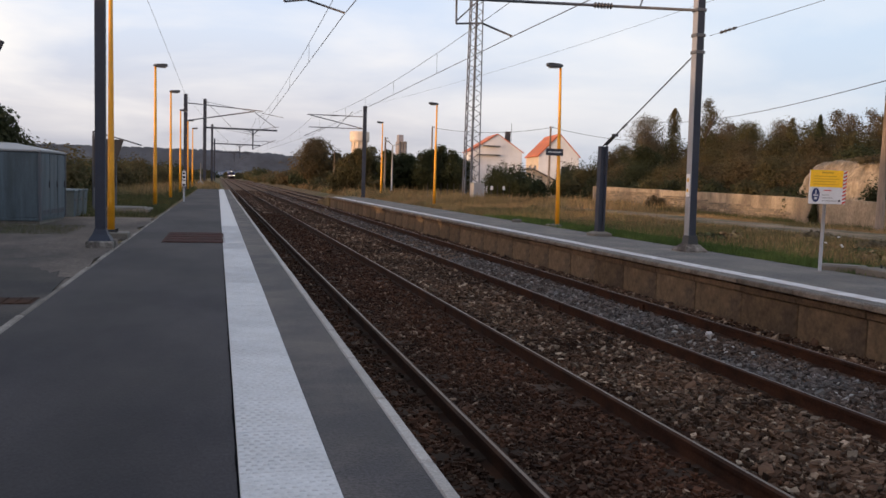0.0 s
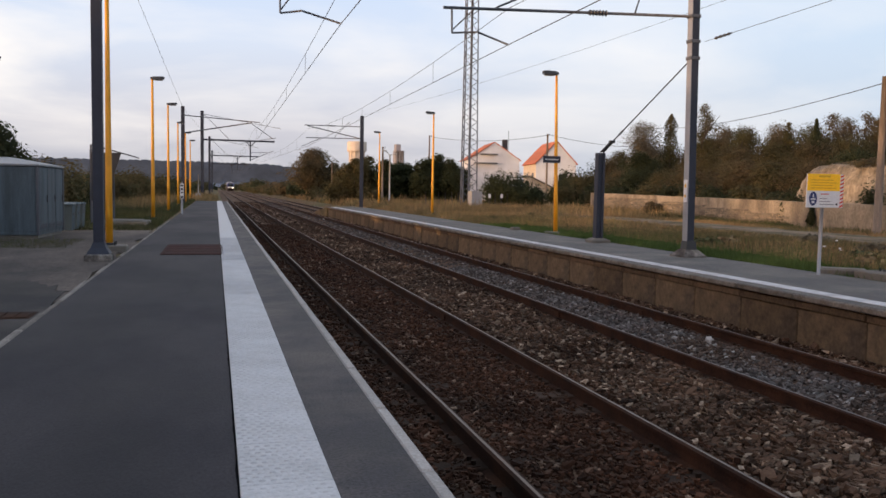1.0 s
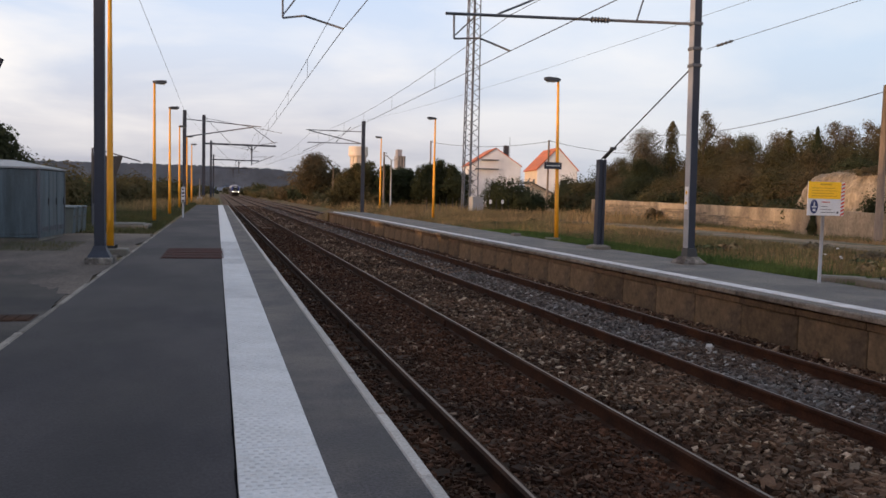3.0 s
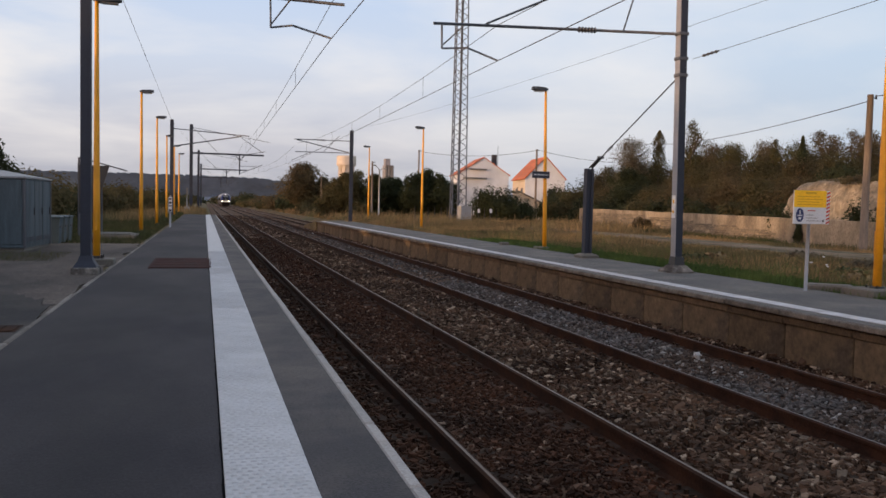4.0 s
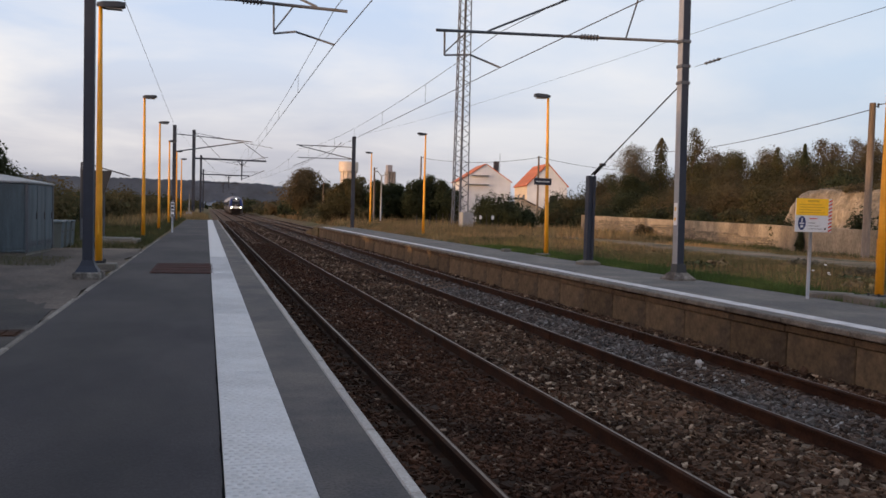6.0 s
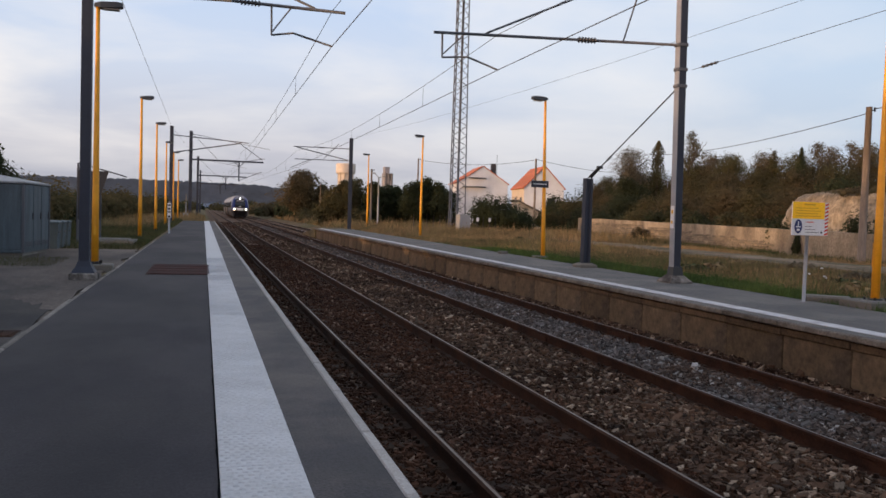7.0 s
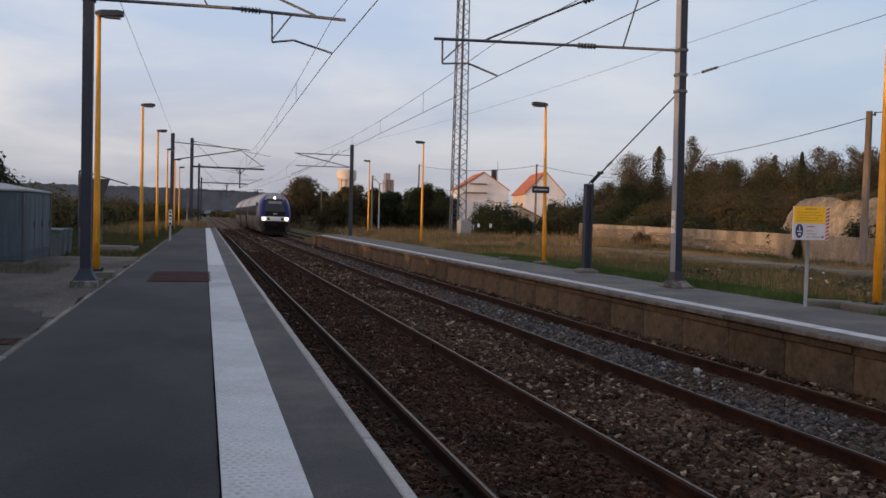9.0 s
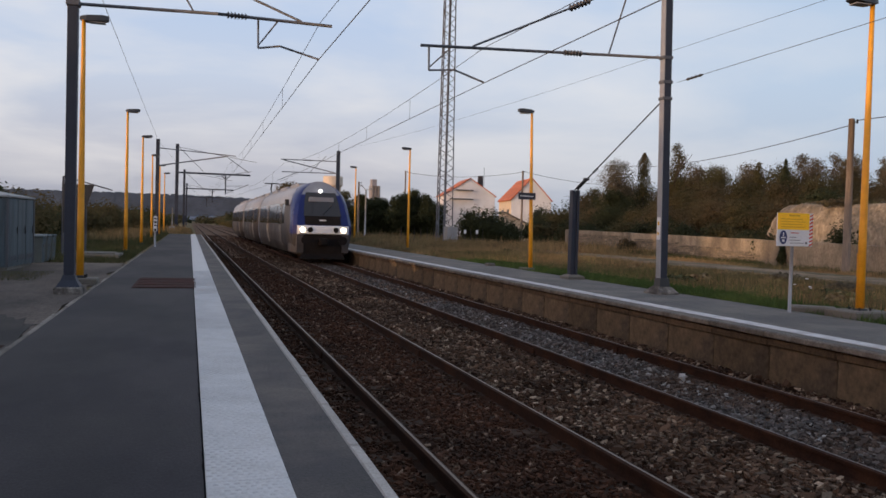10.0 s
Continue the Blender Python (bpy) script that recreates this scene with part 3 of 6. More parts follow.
def build_platform_two():
    p = empty("platform_two")
    tagged(p, "opposite asphalt platform with stained concrete retaining wall", "platform", kind="structure")
    bm = bmesh.new()
    box(bm, E2 + 0.085, P2_BACK, -12, P2_END, -0.09, 0.0)
    part("surface", bm, ASPHALT_TWO, p)
    bm = bmesh.new()
    box(bm, 7.92, 8.19, -12, P2_END, -0.02, 0.006)
    part("white_line", bm, WHITE_PAINT, p, "worn white painted line")
    # coping stones and the ledge under them
    bm = bmesh.new()
    box(bm, 0, 0.08, 0.004, 1.246, -0.075, 0.003, 0.014)
    c = part("coping_stone", bm, COPING, p)
    bm = bmesh.new()
    box(bm, 0.078, 0.27, 0.002, 1.248, -0.20, -0.10, 0.012)
    l = part("ledge_stone", bm, LEDGE, p)
    bm = bmesh.new()
    box(bm, 0, 0.12, 0.006, 1.244, -0.95, -0.19, 0.012)
    w = part("wall_panel", bm, PANEL, p)
    for i in range(-8, 46):
        y = 0.64 + 1.25 * i
        for src, x in ((c, E2), (l, E2), (w, E2 + 0.11)):
            m = pose(x + random.uniform(-.008, .008), y, random.uniform(-.006, .004), 0, 0, random.uniform(-.15, .15))
            if i == -8:
                src.matrix_basis = m
            else:
                share(src, src.name.split(".")[0], m, p)
    bm = bmesh.new()
    box(bm, E2 + 0.15, E2 + 0.265, -12, P2_END, -0.9, -0.07)
    part("backing_wall", bm, PANEL, p)


build_platform_one()
build_platform_two()


def build_ramps():
    for name, x0, x1, y0, y1, label in (("ramp_one", P1_BACK, E1, P1_END, P1_END + 5, "dirt ramp at the platform end"), ("ramp_two", E2, P2_BACK, P2_END, P2_END + 7, "earth ramp at the far platform end")):
        bm = bmesh.new()
        vs = [bm.verts.new(v) for v in ((x0, y0, -0.02), (x1, y0, -0.02), (x1, y1, -0.75), (x0, y1, -0.5), (x0, y0, -1), (x1, y0, -1), (x1, y1, -1), (x0, y1, -1))]
        for f in ((0, 1, 2, 3), (7, 6, 5, 4), (4, 5, 1, 0), (5, 6, 2, 1), (6, 7, 3, 2), (7, 4, 0, 3)):
            bm.faces.new([vs[i] for i in f])
        tagged(part(name, bm, SOIL), label, "ramp", kind="structure")


build_ramps()


def build_hatch():
    h = empty("access_hatch", 0, 0, 0)
    tagged(h, "rust red metal hatch cover set in the platform", "hatch")
    bm = bmesh.new()
    box(bm, -1.03, 0.14, 16.3, 19.05, -0.02, 0.009, 0.003)
    part("frame", bm, HATCH, h)
    for i in range(4):
        bm = bmesh.new()
        y = 16.36 + i * 0.68
        box(bm, -0.98, 0.09, y, y + 0.62, 0.0, 0.015, 0.004)
        part("cover_plate", bm, HATCH, h)


build_hatch()


# ---- tracks ----
def rail_mesh(head):
    prof = [(-0.075, 0), (0.075, 0), (0.075, 0.012), (0.012, 0.03), (0.010, 0.125), (0.036, 0.135), (0.036, 0.161), (0.012, 0.172), (-0.012, 0.172), (-0.036, 0.161), (-0.036, 0.135), (-0.010, 0.125), (-0.012, 0.03), (-0.075, 0.012)]
    bm = bmesh.new()
    ys = [-12, 20, 60, 120, 220, 440]
    rows = [[bm.verts.new((x, y, z)) for x, z in prof] for y in ys]
    n = len(prof)
    for i in range(len(ys) - 1):
        for k in range(n):
            f = bm.faces.new((rows[i][k], rows[i][(k + 1) % n], rows[i + 1][(k + 1) % n], rows[i + 1][k]))
            f.material_index = 1 if k == 7 else 0
    bmesh.ops.recalc_face_normals(bm, faces=bm.faces[:])
    return bm, [RUST, head]


def sleeper_bm():
    bm = bmesh.new()
    box(bm, -1.25, 1.25, -0.125, 0.125, -0.14, 0.0, 0.012)
    for s in (-1, 1):
        box(bm, s * GAUGE / 2 - 0.40, s * GAUGE / 2 + 0.40, -0.12, 0.12, -0.01, 0.084, 0.01)
    for s in (-1, 1):
        cx = s * GAUGE / 2
        box(bm, cx - 0.17, cx + 0.17, -0.085, 0.085, 0.0, 0.047)
        for k in (-1, 1):
            box(bm, cx + k * 0.12 - 0.05, cx + k * 0.12 + 0.05, -0.09, 0.09, 0.04, 0.092)
        for k in (-1, 1):
            tube(bm, (cx + k * 0.115, 0.05, 0.03), (cx + k * 0.115, 0.05, 0.125), 0.02, n=6)
            tube(bm, (cx + k * 0.115, -0.05, 0.03), (cx + k * 0.115, -0.05, 0.125), 0.02, n=6)
    return bm


def build_track(name, x0, head, label, y0):
    t = empty(name, x0 + GAUGE / 2, 0, ZR)
    tagged(t, label, "track", kind="structure")
    for s in (-1, 1):
        bm, ms = rail_mesh(head)
        r = part("rail", bm, ms, t)
        r.matrix_basis = pose(s * GAUGE / 2, 0, -0.172)
    first = part("sleeper", sleeper_bm(), SLEEPER, t)
    first.matrix_basis = pose(0, y0, -0.220)
    for i in range(1, 142):
        share(first, "sleeper", pose(random.uniform(-.02, .02), y0 + 0.6 * i, -0.222 + random.uniform(-.010, .004), 0, 0, random.uniform(-.6, .6)), t)
    bm = bmesh.new()
    for i in range(142, 572):
        box(bm, -1.25, 1.25, y0 + 0.6 * i - 0.125, y0 + 0.6 * i + 0.125, -0.33, -0.195)
    tagged(part("far_sleepers", bm, SLEEPER, t), kind="stuff")
    # fishplates at the rail joints
    for s in (-1, 1):
        for y in (12.3, 48.3):
            bm = bmesh.new()
            for k in (-1, 1):
                box(bm, s * GAUGE / 2 + k * 0.024 - 0.010, s * GAUGE / 2 + k * 0.024 + 0.010, y - 0.3, y + 0.3, -0.14, -0.05, 0.004)
            part("fishplate", bm, RUST, t)


build_track("track_one", R1, RAILTOP, "railway track with polished rails on dark wooden sleepers", -7.0)
build_track("track_two", R3, RAILTOP2, "rusty railway track on wooden sleepers beside the far platform", -6.85)


def build_siding():
    t = empty("siding_track", 9.35, 0, ZR - 0.06)
    tagged(t, "disused siding track with rusty rails beyond the far platform", "track", kind="structure")
    for s in (-1, 1):
        bm = bmesh.new()
        prof = [(-0.07, 0), (0.07, 0), (0.012, 0.03), (0.010, 0.125), (0.036, 0.135), (0.036, 0.165), (-0.036, 0.165), (-0.036, 0.135), (-0.010, 0.125), (-0.012, 0.03)]
        loft(bm, [[(s * GAUGE / 2 + x, y, z - 0.165) for x, z in prof] for y in (P2_END + 9, 120, 200, 320)], mi=lambda i, k: 1 if k == 5 else 0)
        bmesh.ops.recalc_face_normals(bm, faces=bm.faces[:])
        part("rail", bm, [RUST, RAILTOP2], t)
    first = None
    for i in range(60):
        m = pose(0, P2_END + 9.4 + 0.65 * i, -0.17)
        if first is None:
            first = part("sleeper", sleeper_bm(), SLEEPER, t)
            first.matrix_basis = m
        else:
            share(first, "sleeper", m, t)


build_siding()


def build_ballast():
    rng = np.random.default_rng(5)
    # eight corners, twelve facets
    ico = np.array([(x, y, z) for x in (-1, 1) for y in (-1, 1) for z in (-1, 1)], float) * 0.72
    tri = np.array([(0, 1, 3), (0, 3, 2), (4, 6, 7), (4, 7, 5), (0, 4, 5), (0, 5, 1), (2, 3, 7), (2, 7, 6), (0, 2, 6), (0, 6, 4), (1, 5, 7), (1, 7, 3)])

    def scatter(name, zones, material, label):
        P = []
        for x0, x1, y0, y1, per, size in zones:
            n = int((x1 - x0) * (y1 - y0) * per)
            q = np.column_stack([rng.uniform(x0, x1, n), rng.uniform(y0, y1, n), np.full(n, ZB), size * rng.lognormal(0, 0.30, n)])
            P.append(q)
        P = np.concatenate(P)
        # clear of the rails
        for rx in (R1, R1 + GAUGE, R3, R3 + GAUGE):
            P = P[np.abs(P[:, 0] - rx) > 0.085 + 0.4 * P[:, 3]]
        n = len(P)
        v = ico[None] * rng.uniform(0.45, 1.35, (n, 8, 3)) * (P[:, 3, None, None] * 0.5) * rng.uniform(0.6, 1.35, (n, 1, 3)) * (1, 1, 0.72)
        a = rng.uniform(0, 6.28, n)
        c, s = np.cos(a)[:, None], np.sin(a)[:, None]
        v = np.stack([v[..., 0] * c - v[..., 1] * s, v[..., 0] * s + v[..., 1] * c, v[..., 2]], -1)
        lump = np.array([noise.noise(Vector((p[0] * 1.3, p[1] * 1.3, 0.0))) for p in P]) * 0.010
        cx = P[:, 0]
        shoulder = np.where((cx < R1 - 0.45), -0.03, 0) + np.where((cx > R1 + GAUGE + 0.3) & (cx < R3 - 0.3), 0.02, 0)
        v = v + np.stack([P[:, 0], P[:, 1], P[:, 2] + lump + shoulder + rng.uniform(-0.012, 0.018, n)], -1)[:, None]
        F = (tri[None] + 8 * np.arange(n)[:, None, None]).reshape(-1, 3)
        tilt = rng.normal(0, 0.35, (n, 1))
        w = v[..., 0] - P[:, 0, None]
        v[..., 2] += w * tilt
        o = new(name, fast_mesh(name, v.reshape(-1, 3), F, material))
        o.data.shade_flat()
        tagged(o, label, "ballast", kind="stuff")

    g = R1 + GAUGE
    h = R3 + GAUGE
    behind, near, mid, far = (-6.0, 2.0), (2.0, 9.0), (9.0, 20.0), (20.0, 45.0)
    off = (45.0, 110.0)
    Z = []
    for (a, b), per, size in ((behind, 500, 0.045), (near, 1000, 0.040), (mid, 470, 0.047), (far, 190, 0.052), (off, 14, 0.08)):
        Z.append((E1 + 0.0, g + 0.35, a, b, per, size))
    scatter("brown_ballast_stones", Z, STONE_BROWN, "small rust-stained brown ballast stones")
    Z = []
    for (a, b), per, size in ((behind, 400, 0.055), (near, 700, 0.053), (mid, 380, 0.058), (far, 130, 0.062), (off, 12, 0.09)):
        Z.append((g + 0.2, R3 + 0.12, a, b, per, size))
        Z.append((h - 0.1, E2 + 0.12, a, b, per, size))
    scatter("tan_ballast_stones", Z, STONE_TAN, "larger tan and brown ballast stones")
    Z = []
    for (a, b), per, size in ((behind, 400, 0.052), (near, 720, 0.049), (mid, 460, 0.055), (far, 85, 0.06), (off, 14, 0.09)):
        Z.append((R3 + 0.15, h - 0.15, a, b, per, size))
    scatter("grey_ballast_stones", Z, STONE_GREY, "grey blue ballast stones between the far rails")


build_ballast()


# ---- overhead line masts ----
def insulator(bm, a, b, r=0.065, n=6):
    a, b = Vector(a), Vector(b)
    tube(bm, a, b, 0.02, n=6)
    for i in range(n):
        p = a.lerp(b, (i + 0.5) / n)
        d = (b - a).normalized() * 0.018
        tube(bm, p - d, p + d, r, r * 0.6, n=10)


def h_mast(bm, h, w=0.22, d=0.26, t=0.035, lean=0.0):
    """An H-section column."""
    box(bm, -w / 2, w / 2, -d / 2, -d / 2 + t, 0, h)
    box(bm, -w / 2, w / 2, d / 2 - t, d / 2, 0, h)
    box(bm, -t / 2, t / 2, -d / 2 + t, d / 2 - t, 0, h)


def footing(bm, w, h, top):
    rings = []
    for s, z in ((w, -0.3), (w, h * 0.55), (top, h)):
        rings.append([(-s, -s, z), (s, -s, z), (s, s, z), (-s, s, z)])
    loft(bm, rings)


def build_mast_left():
    m = empty("catenary_mast", -1.98, 15.4, 0)
    tagged(m, "dark blue-grey steel catenary mast on a concrete block behind the platform", "mast")
    bm = bmesh.new()
    box(bm, -0.085, 0.085, -0.09, 0.09, 0.12, 8.0, 0.008)
    part("column", bm, MAST, m)
    bm = bmesh.new()
    box(bm, -0.225, 0.225, -0.225, 0.225, -0.3, 0.10, 0.02)
    part("footing", bm, FOOTING, m, "rough concrete footing")
    bm = bmesh.new()
    loft(bm, [[(-q, -q, z), (q, -q, z), (q, q, z), (-q, q, z)] for q, z in ((0.19, 0.10), (0.17, 0.14), (0.125, 0.21), (0.095, 0.30))])
    part("shoe", bm, MAST, m)
    # cantilever; positions relative to the mast
    bm = bmesh.new()
    path_tube(bm, [(0.08, 0, 4.98), (2.4, 0, 5.05), (4.47, 0, 5.03)], 0.030, 8)
    part("boom", bm, GALV_DARK, m)
    bm = bmesh.new()
    insulator(bm, (2.55, 0, 5.045), (2.92, 0, 5.045))
    part("insulator", bm, INSUL, m)
    bm = bmesh.new()
    tube(bm, (0.08, 0, 6.45), (3.90, 0, 5.06), 0.024)
    part("top_tie", bm, GALV_DARK, m)
    bm = bmesh.new()
    tube(bm, (1.45, 0, 5.94), (1.98, 0, 5.04), 0.016)
    part("brace", bm, GALV_DARK, m)
    bm = bmesh.new()
    path_tube(bm, [(3.11, 0, 5.03), (3.12, 0, 4.50), (3.51, 0, 4.57), (4.23, 0, 4.39)], 0.020)
    tube(bm, (3.13, 0, 4.56), (3.47, 0, 5.03), 0.014)
    part("steady_arm", bm, GALV_DARK, m)
    for z in (4.98, 6.45):
        bm = bmesh.new()
        box(bm, -0.11, 0.11, -0.115, 0.115, z - 0.05, z + 0.05, 0.01)
        part("clamp", bm, GALV_DARK, m)


def build_mast_right():
    m = empty("catenary_mast", 9.79, 15.4, 0)
    tagged(m, "grey steel catenary mast with bracket arm on the far platform", "mast")
    bm = bmesh.new()
    # the column leans a little towards the track
    lean = Matrix.Rotation(radians(-0.9), 4, "Y")
    box(bm, -0.080, 0.085, -0.085, 0.085, 0.10, 8.0, 0.006, lean)
    part("column", bm, MAST, m)
    # left flange: paler material stands in for skylight on this face
    bm = bmesh.new()
    box(bm, -0.096, -0.082, -0.085, 0.085, 0.1, 8.0, 0, lean)
    part("side_plate", bm, GALV, m, "left flange of the mast, its skylit face given a paler colour")
    bm = bmesh.new()
    loft(bm, [[(-q, -q, z), (q, -q, z), (q, q, z), (-q, q, z)] for q, z in ((0.28, -0.3), (0.27, 0.03), (0.20, 0.10), (0.14, 0.16))])
    part("footing", bm, FOOTING, m, "dark rough concrete footing")
    bm = bmesh.new()
    loft(bm, [[(-q, -q, z), (q, -q, z), (q, q, z), (-q, q, z)] for q, z in ((0.125, 0.16), (0.105, 0.34))])
    part("shoe", bm, BLACK, m, "dark tarred sleeve")
    bm = bmesh.new()
    box(bm, -0.129, -0.117, -0.06, 0.06, 1.17, 1.65)
    plate = part("plate", bm, SIGN_W, m, "small white plate with worn marks")
    for z0, z1 in ((1.48, 1.56), (1.27, 1.33)):
        bm = bmesh.new()
        box(bm, -0.134, -0.130, -0.03, 0.03, z0, z1)
        part("mark", bm, SIGN_OCHRE, plate)
    bm = bmesh.new()
    path_tube(bm, [(-0.10, 0, 5.07), (-5.56, 0, 4.84)], 0.030, 8)
    part("boom", bm, GALV_DARK, m)
    bm = bmesh.new()
    insulator(bm, (-2.10, 0, 4.985), (-2.52, 0, 4.97))
    part("insulator", bm, INSUL, m)
    for dy in (-0.05, 0.05):
        bm = bmesh.new()
        tube(bm, (-0.10, dy, 6.95), (-4.48, dy, 4.92), 0.018)
        part("top_tie", bm, GALV_DARK, m)
    bm = bmesh.new()
    insulator(bm, (-1.95, 0, 6.09), (-2.42, 0, 5.87), 0.075)
    part("insulator", bm, INSUL, m)
    bm = bmesh.new()
    tube(bm, (-1.0, 0, 6.55), (-1.47, 0, 5.02), 0.018)
    part("brace", bm, GALV_DARK, m)
    bm = bmesh.new()
    path_tube(bm, [(-5.39, 0, 4.84), (-5.38, 0, 4.37), (-4.86, 0, 4.42), (-4.23, 0, 4.22)], 0.020)
    tube(bm, (-5.38, 0, 4.42), (-4.93, 0, 4.86), 0.014)
    part("steady_arm", bm, GALV_DARK, m)
    for z in (5.07, 4.55, 4.20, 6.95):
        bm = bmesh.new()
        box(bm, -0.12 - 0.0157 * z, 0.11 - 0.0157 * z, -0.10, 0.10, z - 0.035, z + 0.035, 0.008)
        part("clamp", bm, GALV_DARK, m)


def build_far_masts():
    # bracket mast at the back of the first platform
    m = empty("catenary_mast", -2.35, 64, 0)
    tagged(m, "dark steel catenary mast with slanted bracket behind the platform", "mast")
    bm = bmesh.new()
    h_mast(bm, 7.2, 0.26, 0.26, 0.04)
    part("column", bm, MAST, m)
    for a, b, r in (((0.1, 0, 6.55), (5.6, 0, 6.22), 0.035), ((0.1, 0, 5.25), (5.0, 0, 6.18), 0.045), ((5.0, 0, 6.1), (6.6, 0, 5.0), 0.025), ((4.2, 0, 4.6), (6.8, 0, 5.1), 0.02)):
        bm = bmesh.new()
        tube(bm, a, b, r)
        part("bracket_tube", bm, GALV_DARK, m)
    for k, (y, x, h, beam, reach, drop) in enumerate(((113, -1.72, 11.2, 7.45, 9.4, 6.2), (170, -1.18, 11.2, 7.45, 9.4, 5.4), (230, -0.95, 11.0, 7.4, 9.0, 5.2))):
        m = empty("gantry_mast", x, y, -0.4)
        tagged(m, "tall dark steel mast with long beam over both tracks", "mast", group="gantry masts along the line")
        bm = bmesh.new()
        h_mast(bm, h + 0.4, 0.42, 0.42, 0.06)
        part("column", bm, MAST, m)
        bm = bmesh.new()
        box(bm, 0, reach, -0.10, 0.10, beam + 0.3, beam + 0.52)
        part("beam", bm, MAST, m)
        bm = bmesh.new()
        tube(bm, (drop, 0, beam + 0.3), (drop, 0, 5.2), 0.09)
        tube(bm, (drop - 0.6, 0, beam + 0.3), (drop, 0, beam - 0.3), 0.05)
        tube(bm, (drop + 0.6, 0, beam + 0.3), (drop, 0, beam - 0.3), 0.05)
        part("drop_tube", bm, MAST, m)
        bm = bmesh.new()
        tube(bm, (0.2, 0, h), (drop + 4, 0, beam + 2.2), 0.03)
        tube(bm, (drop, 0, 5.3), (drop + 3.0, 0, 6.6), 0.04)
        tube(bm, (drop, 0, 6.3), (drop + 2.2, 0, 6.4), 0.03)
        tube(bm, (0.2, 0, h), (3.5, 0, beam + 0.5), 0.03)
        part("stay", bm, GALV_DARK, m)
    m = empty("catenary_mast", 10.15, 58.5, 0)
    tagged(m, "dark steel catenary mast at the end of the far platform", "mast")
    bm = bmesh.new()
    h_mast(bm, 6.55, 0.24, 0.24, 0.04)
    part("column", bm, MAST, m)
    for a, b, r in (((-0.1, 0, 4.92), (-4.0, 0, 4.88), 0.030), ((-0.1, 0, 5.78), (-4.1, 0, 5.76), 0.030), ((-0.2, 0, 4.95), (-3.9, 0, 5.72), 0.035), ((-0.9, 0, 6.1), (-2.0, 0, 4.95), 0.02), ((-2.9, 0, 4.9), (-4.3, 0, 4.25), 0.02)):
        bm = bmesh.new()
        tube(bm, a, b, r)
        part("bracket_tube", bm, GALV_DARK, m)
    bm = bmesh.new()
    insulator(bm, (-1.9, 0, 5.77), (-2.4, 0, 5.77), 0.07)
    part("insulator", bm, INSUL, m)


build_mast_left()
build_mast_right()
build_far_masts()


def build_anchor_post():
    m = empty("anchor_post", 9.93, 20.0, 0)
    tagged(m, "short thick dark steel anchor post on the far platform", "post")
    bm = bmesh.new()
    for s in (-1, 1):
        box(bm, s * 0.072 - 0.035, s * 0.072 + 0.035, -0.10, 0.10, 0.05, 2.40, 0.01)
    part("column", bm, MAST, m)
    bm = bmesh.new()
    box(bm, -0.10, 0.10, -0.065, 0.065, 0.10, 2.34)
    part("web_plate", bm, MAST, m)
    bm = bmesh.new()
    footing(bm, 0.25, 0.12, 0.15)
    part("footing", bm, CONCRETE, m, "pale concrete footing")


build_anchor_post()


def sag(a, b, drop, n=14):
    a, b = Vector(a), Vector(b)
    return [a.lerp(b, i / n) - Vector((0, 0, drop * 4 * (i / n) * (1 - i / n))) for i in range(n + 1)]


def cable(name, pts, r, label, category="cable"):
    bm = bmesh.new()
    path_tube(bm, pts, r, 5)
    return tagged(part(name, bm, WIRE), label, category)


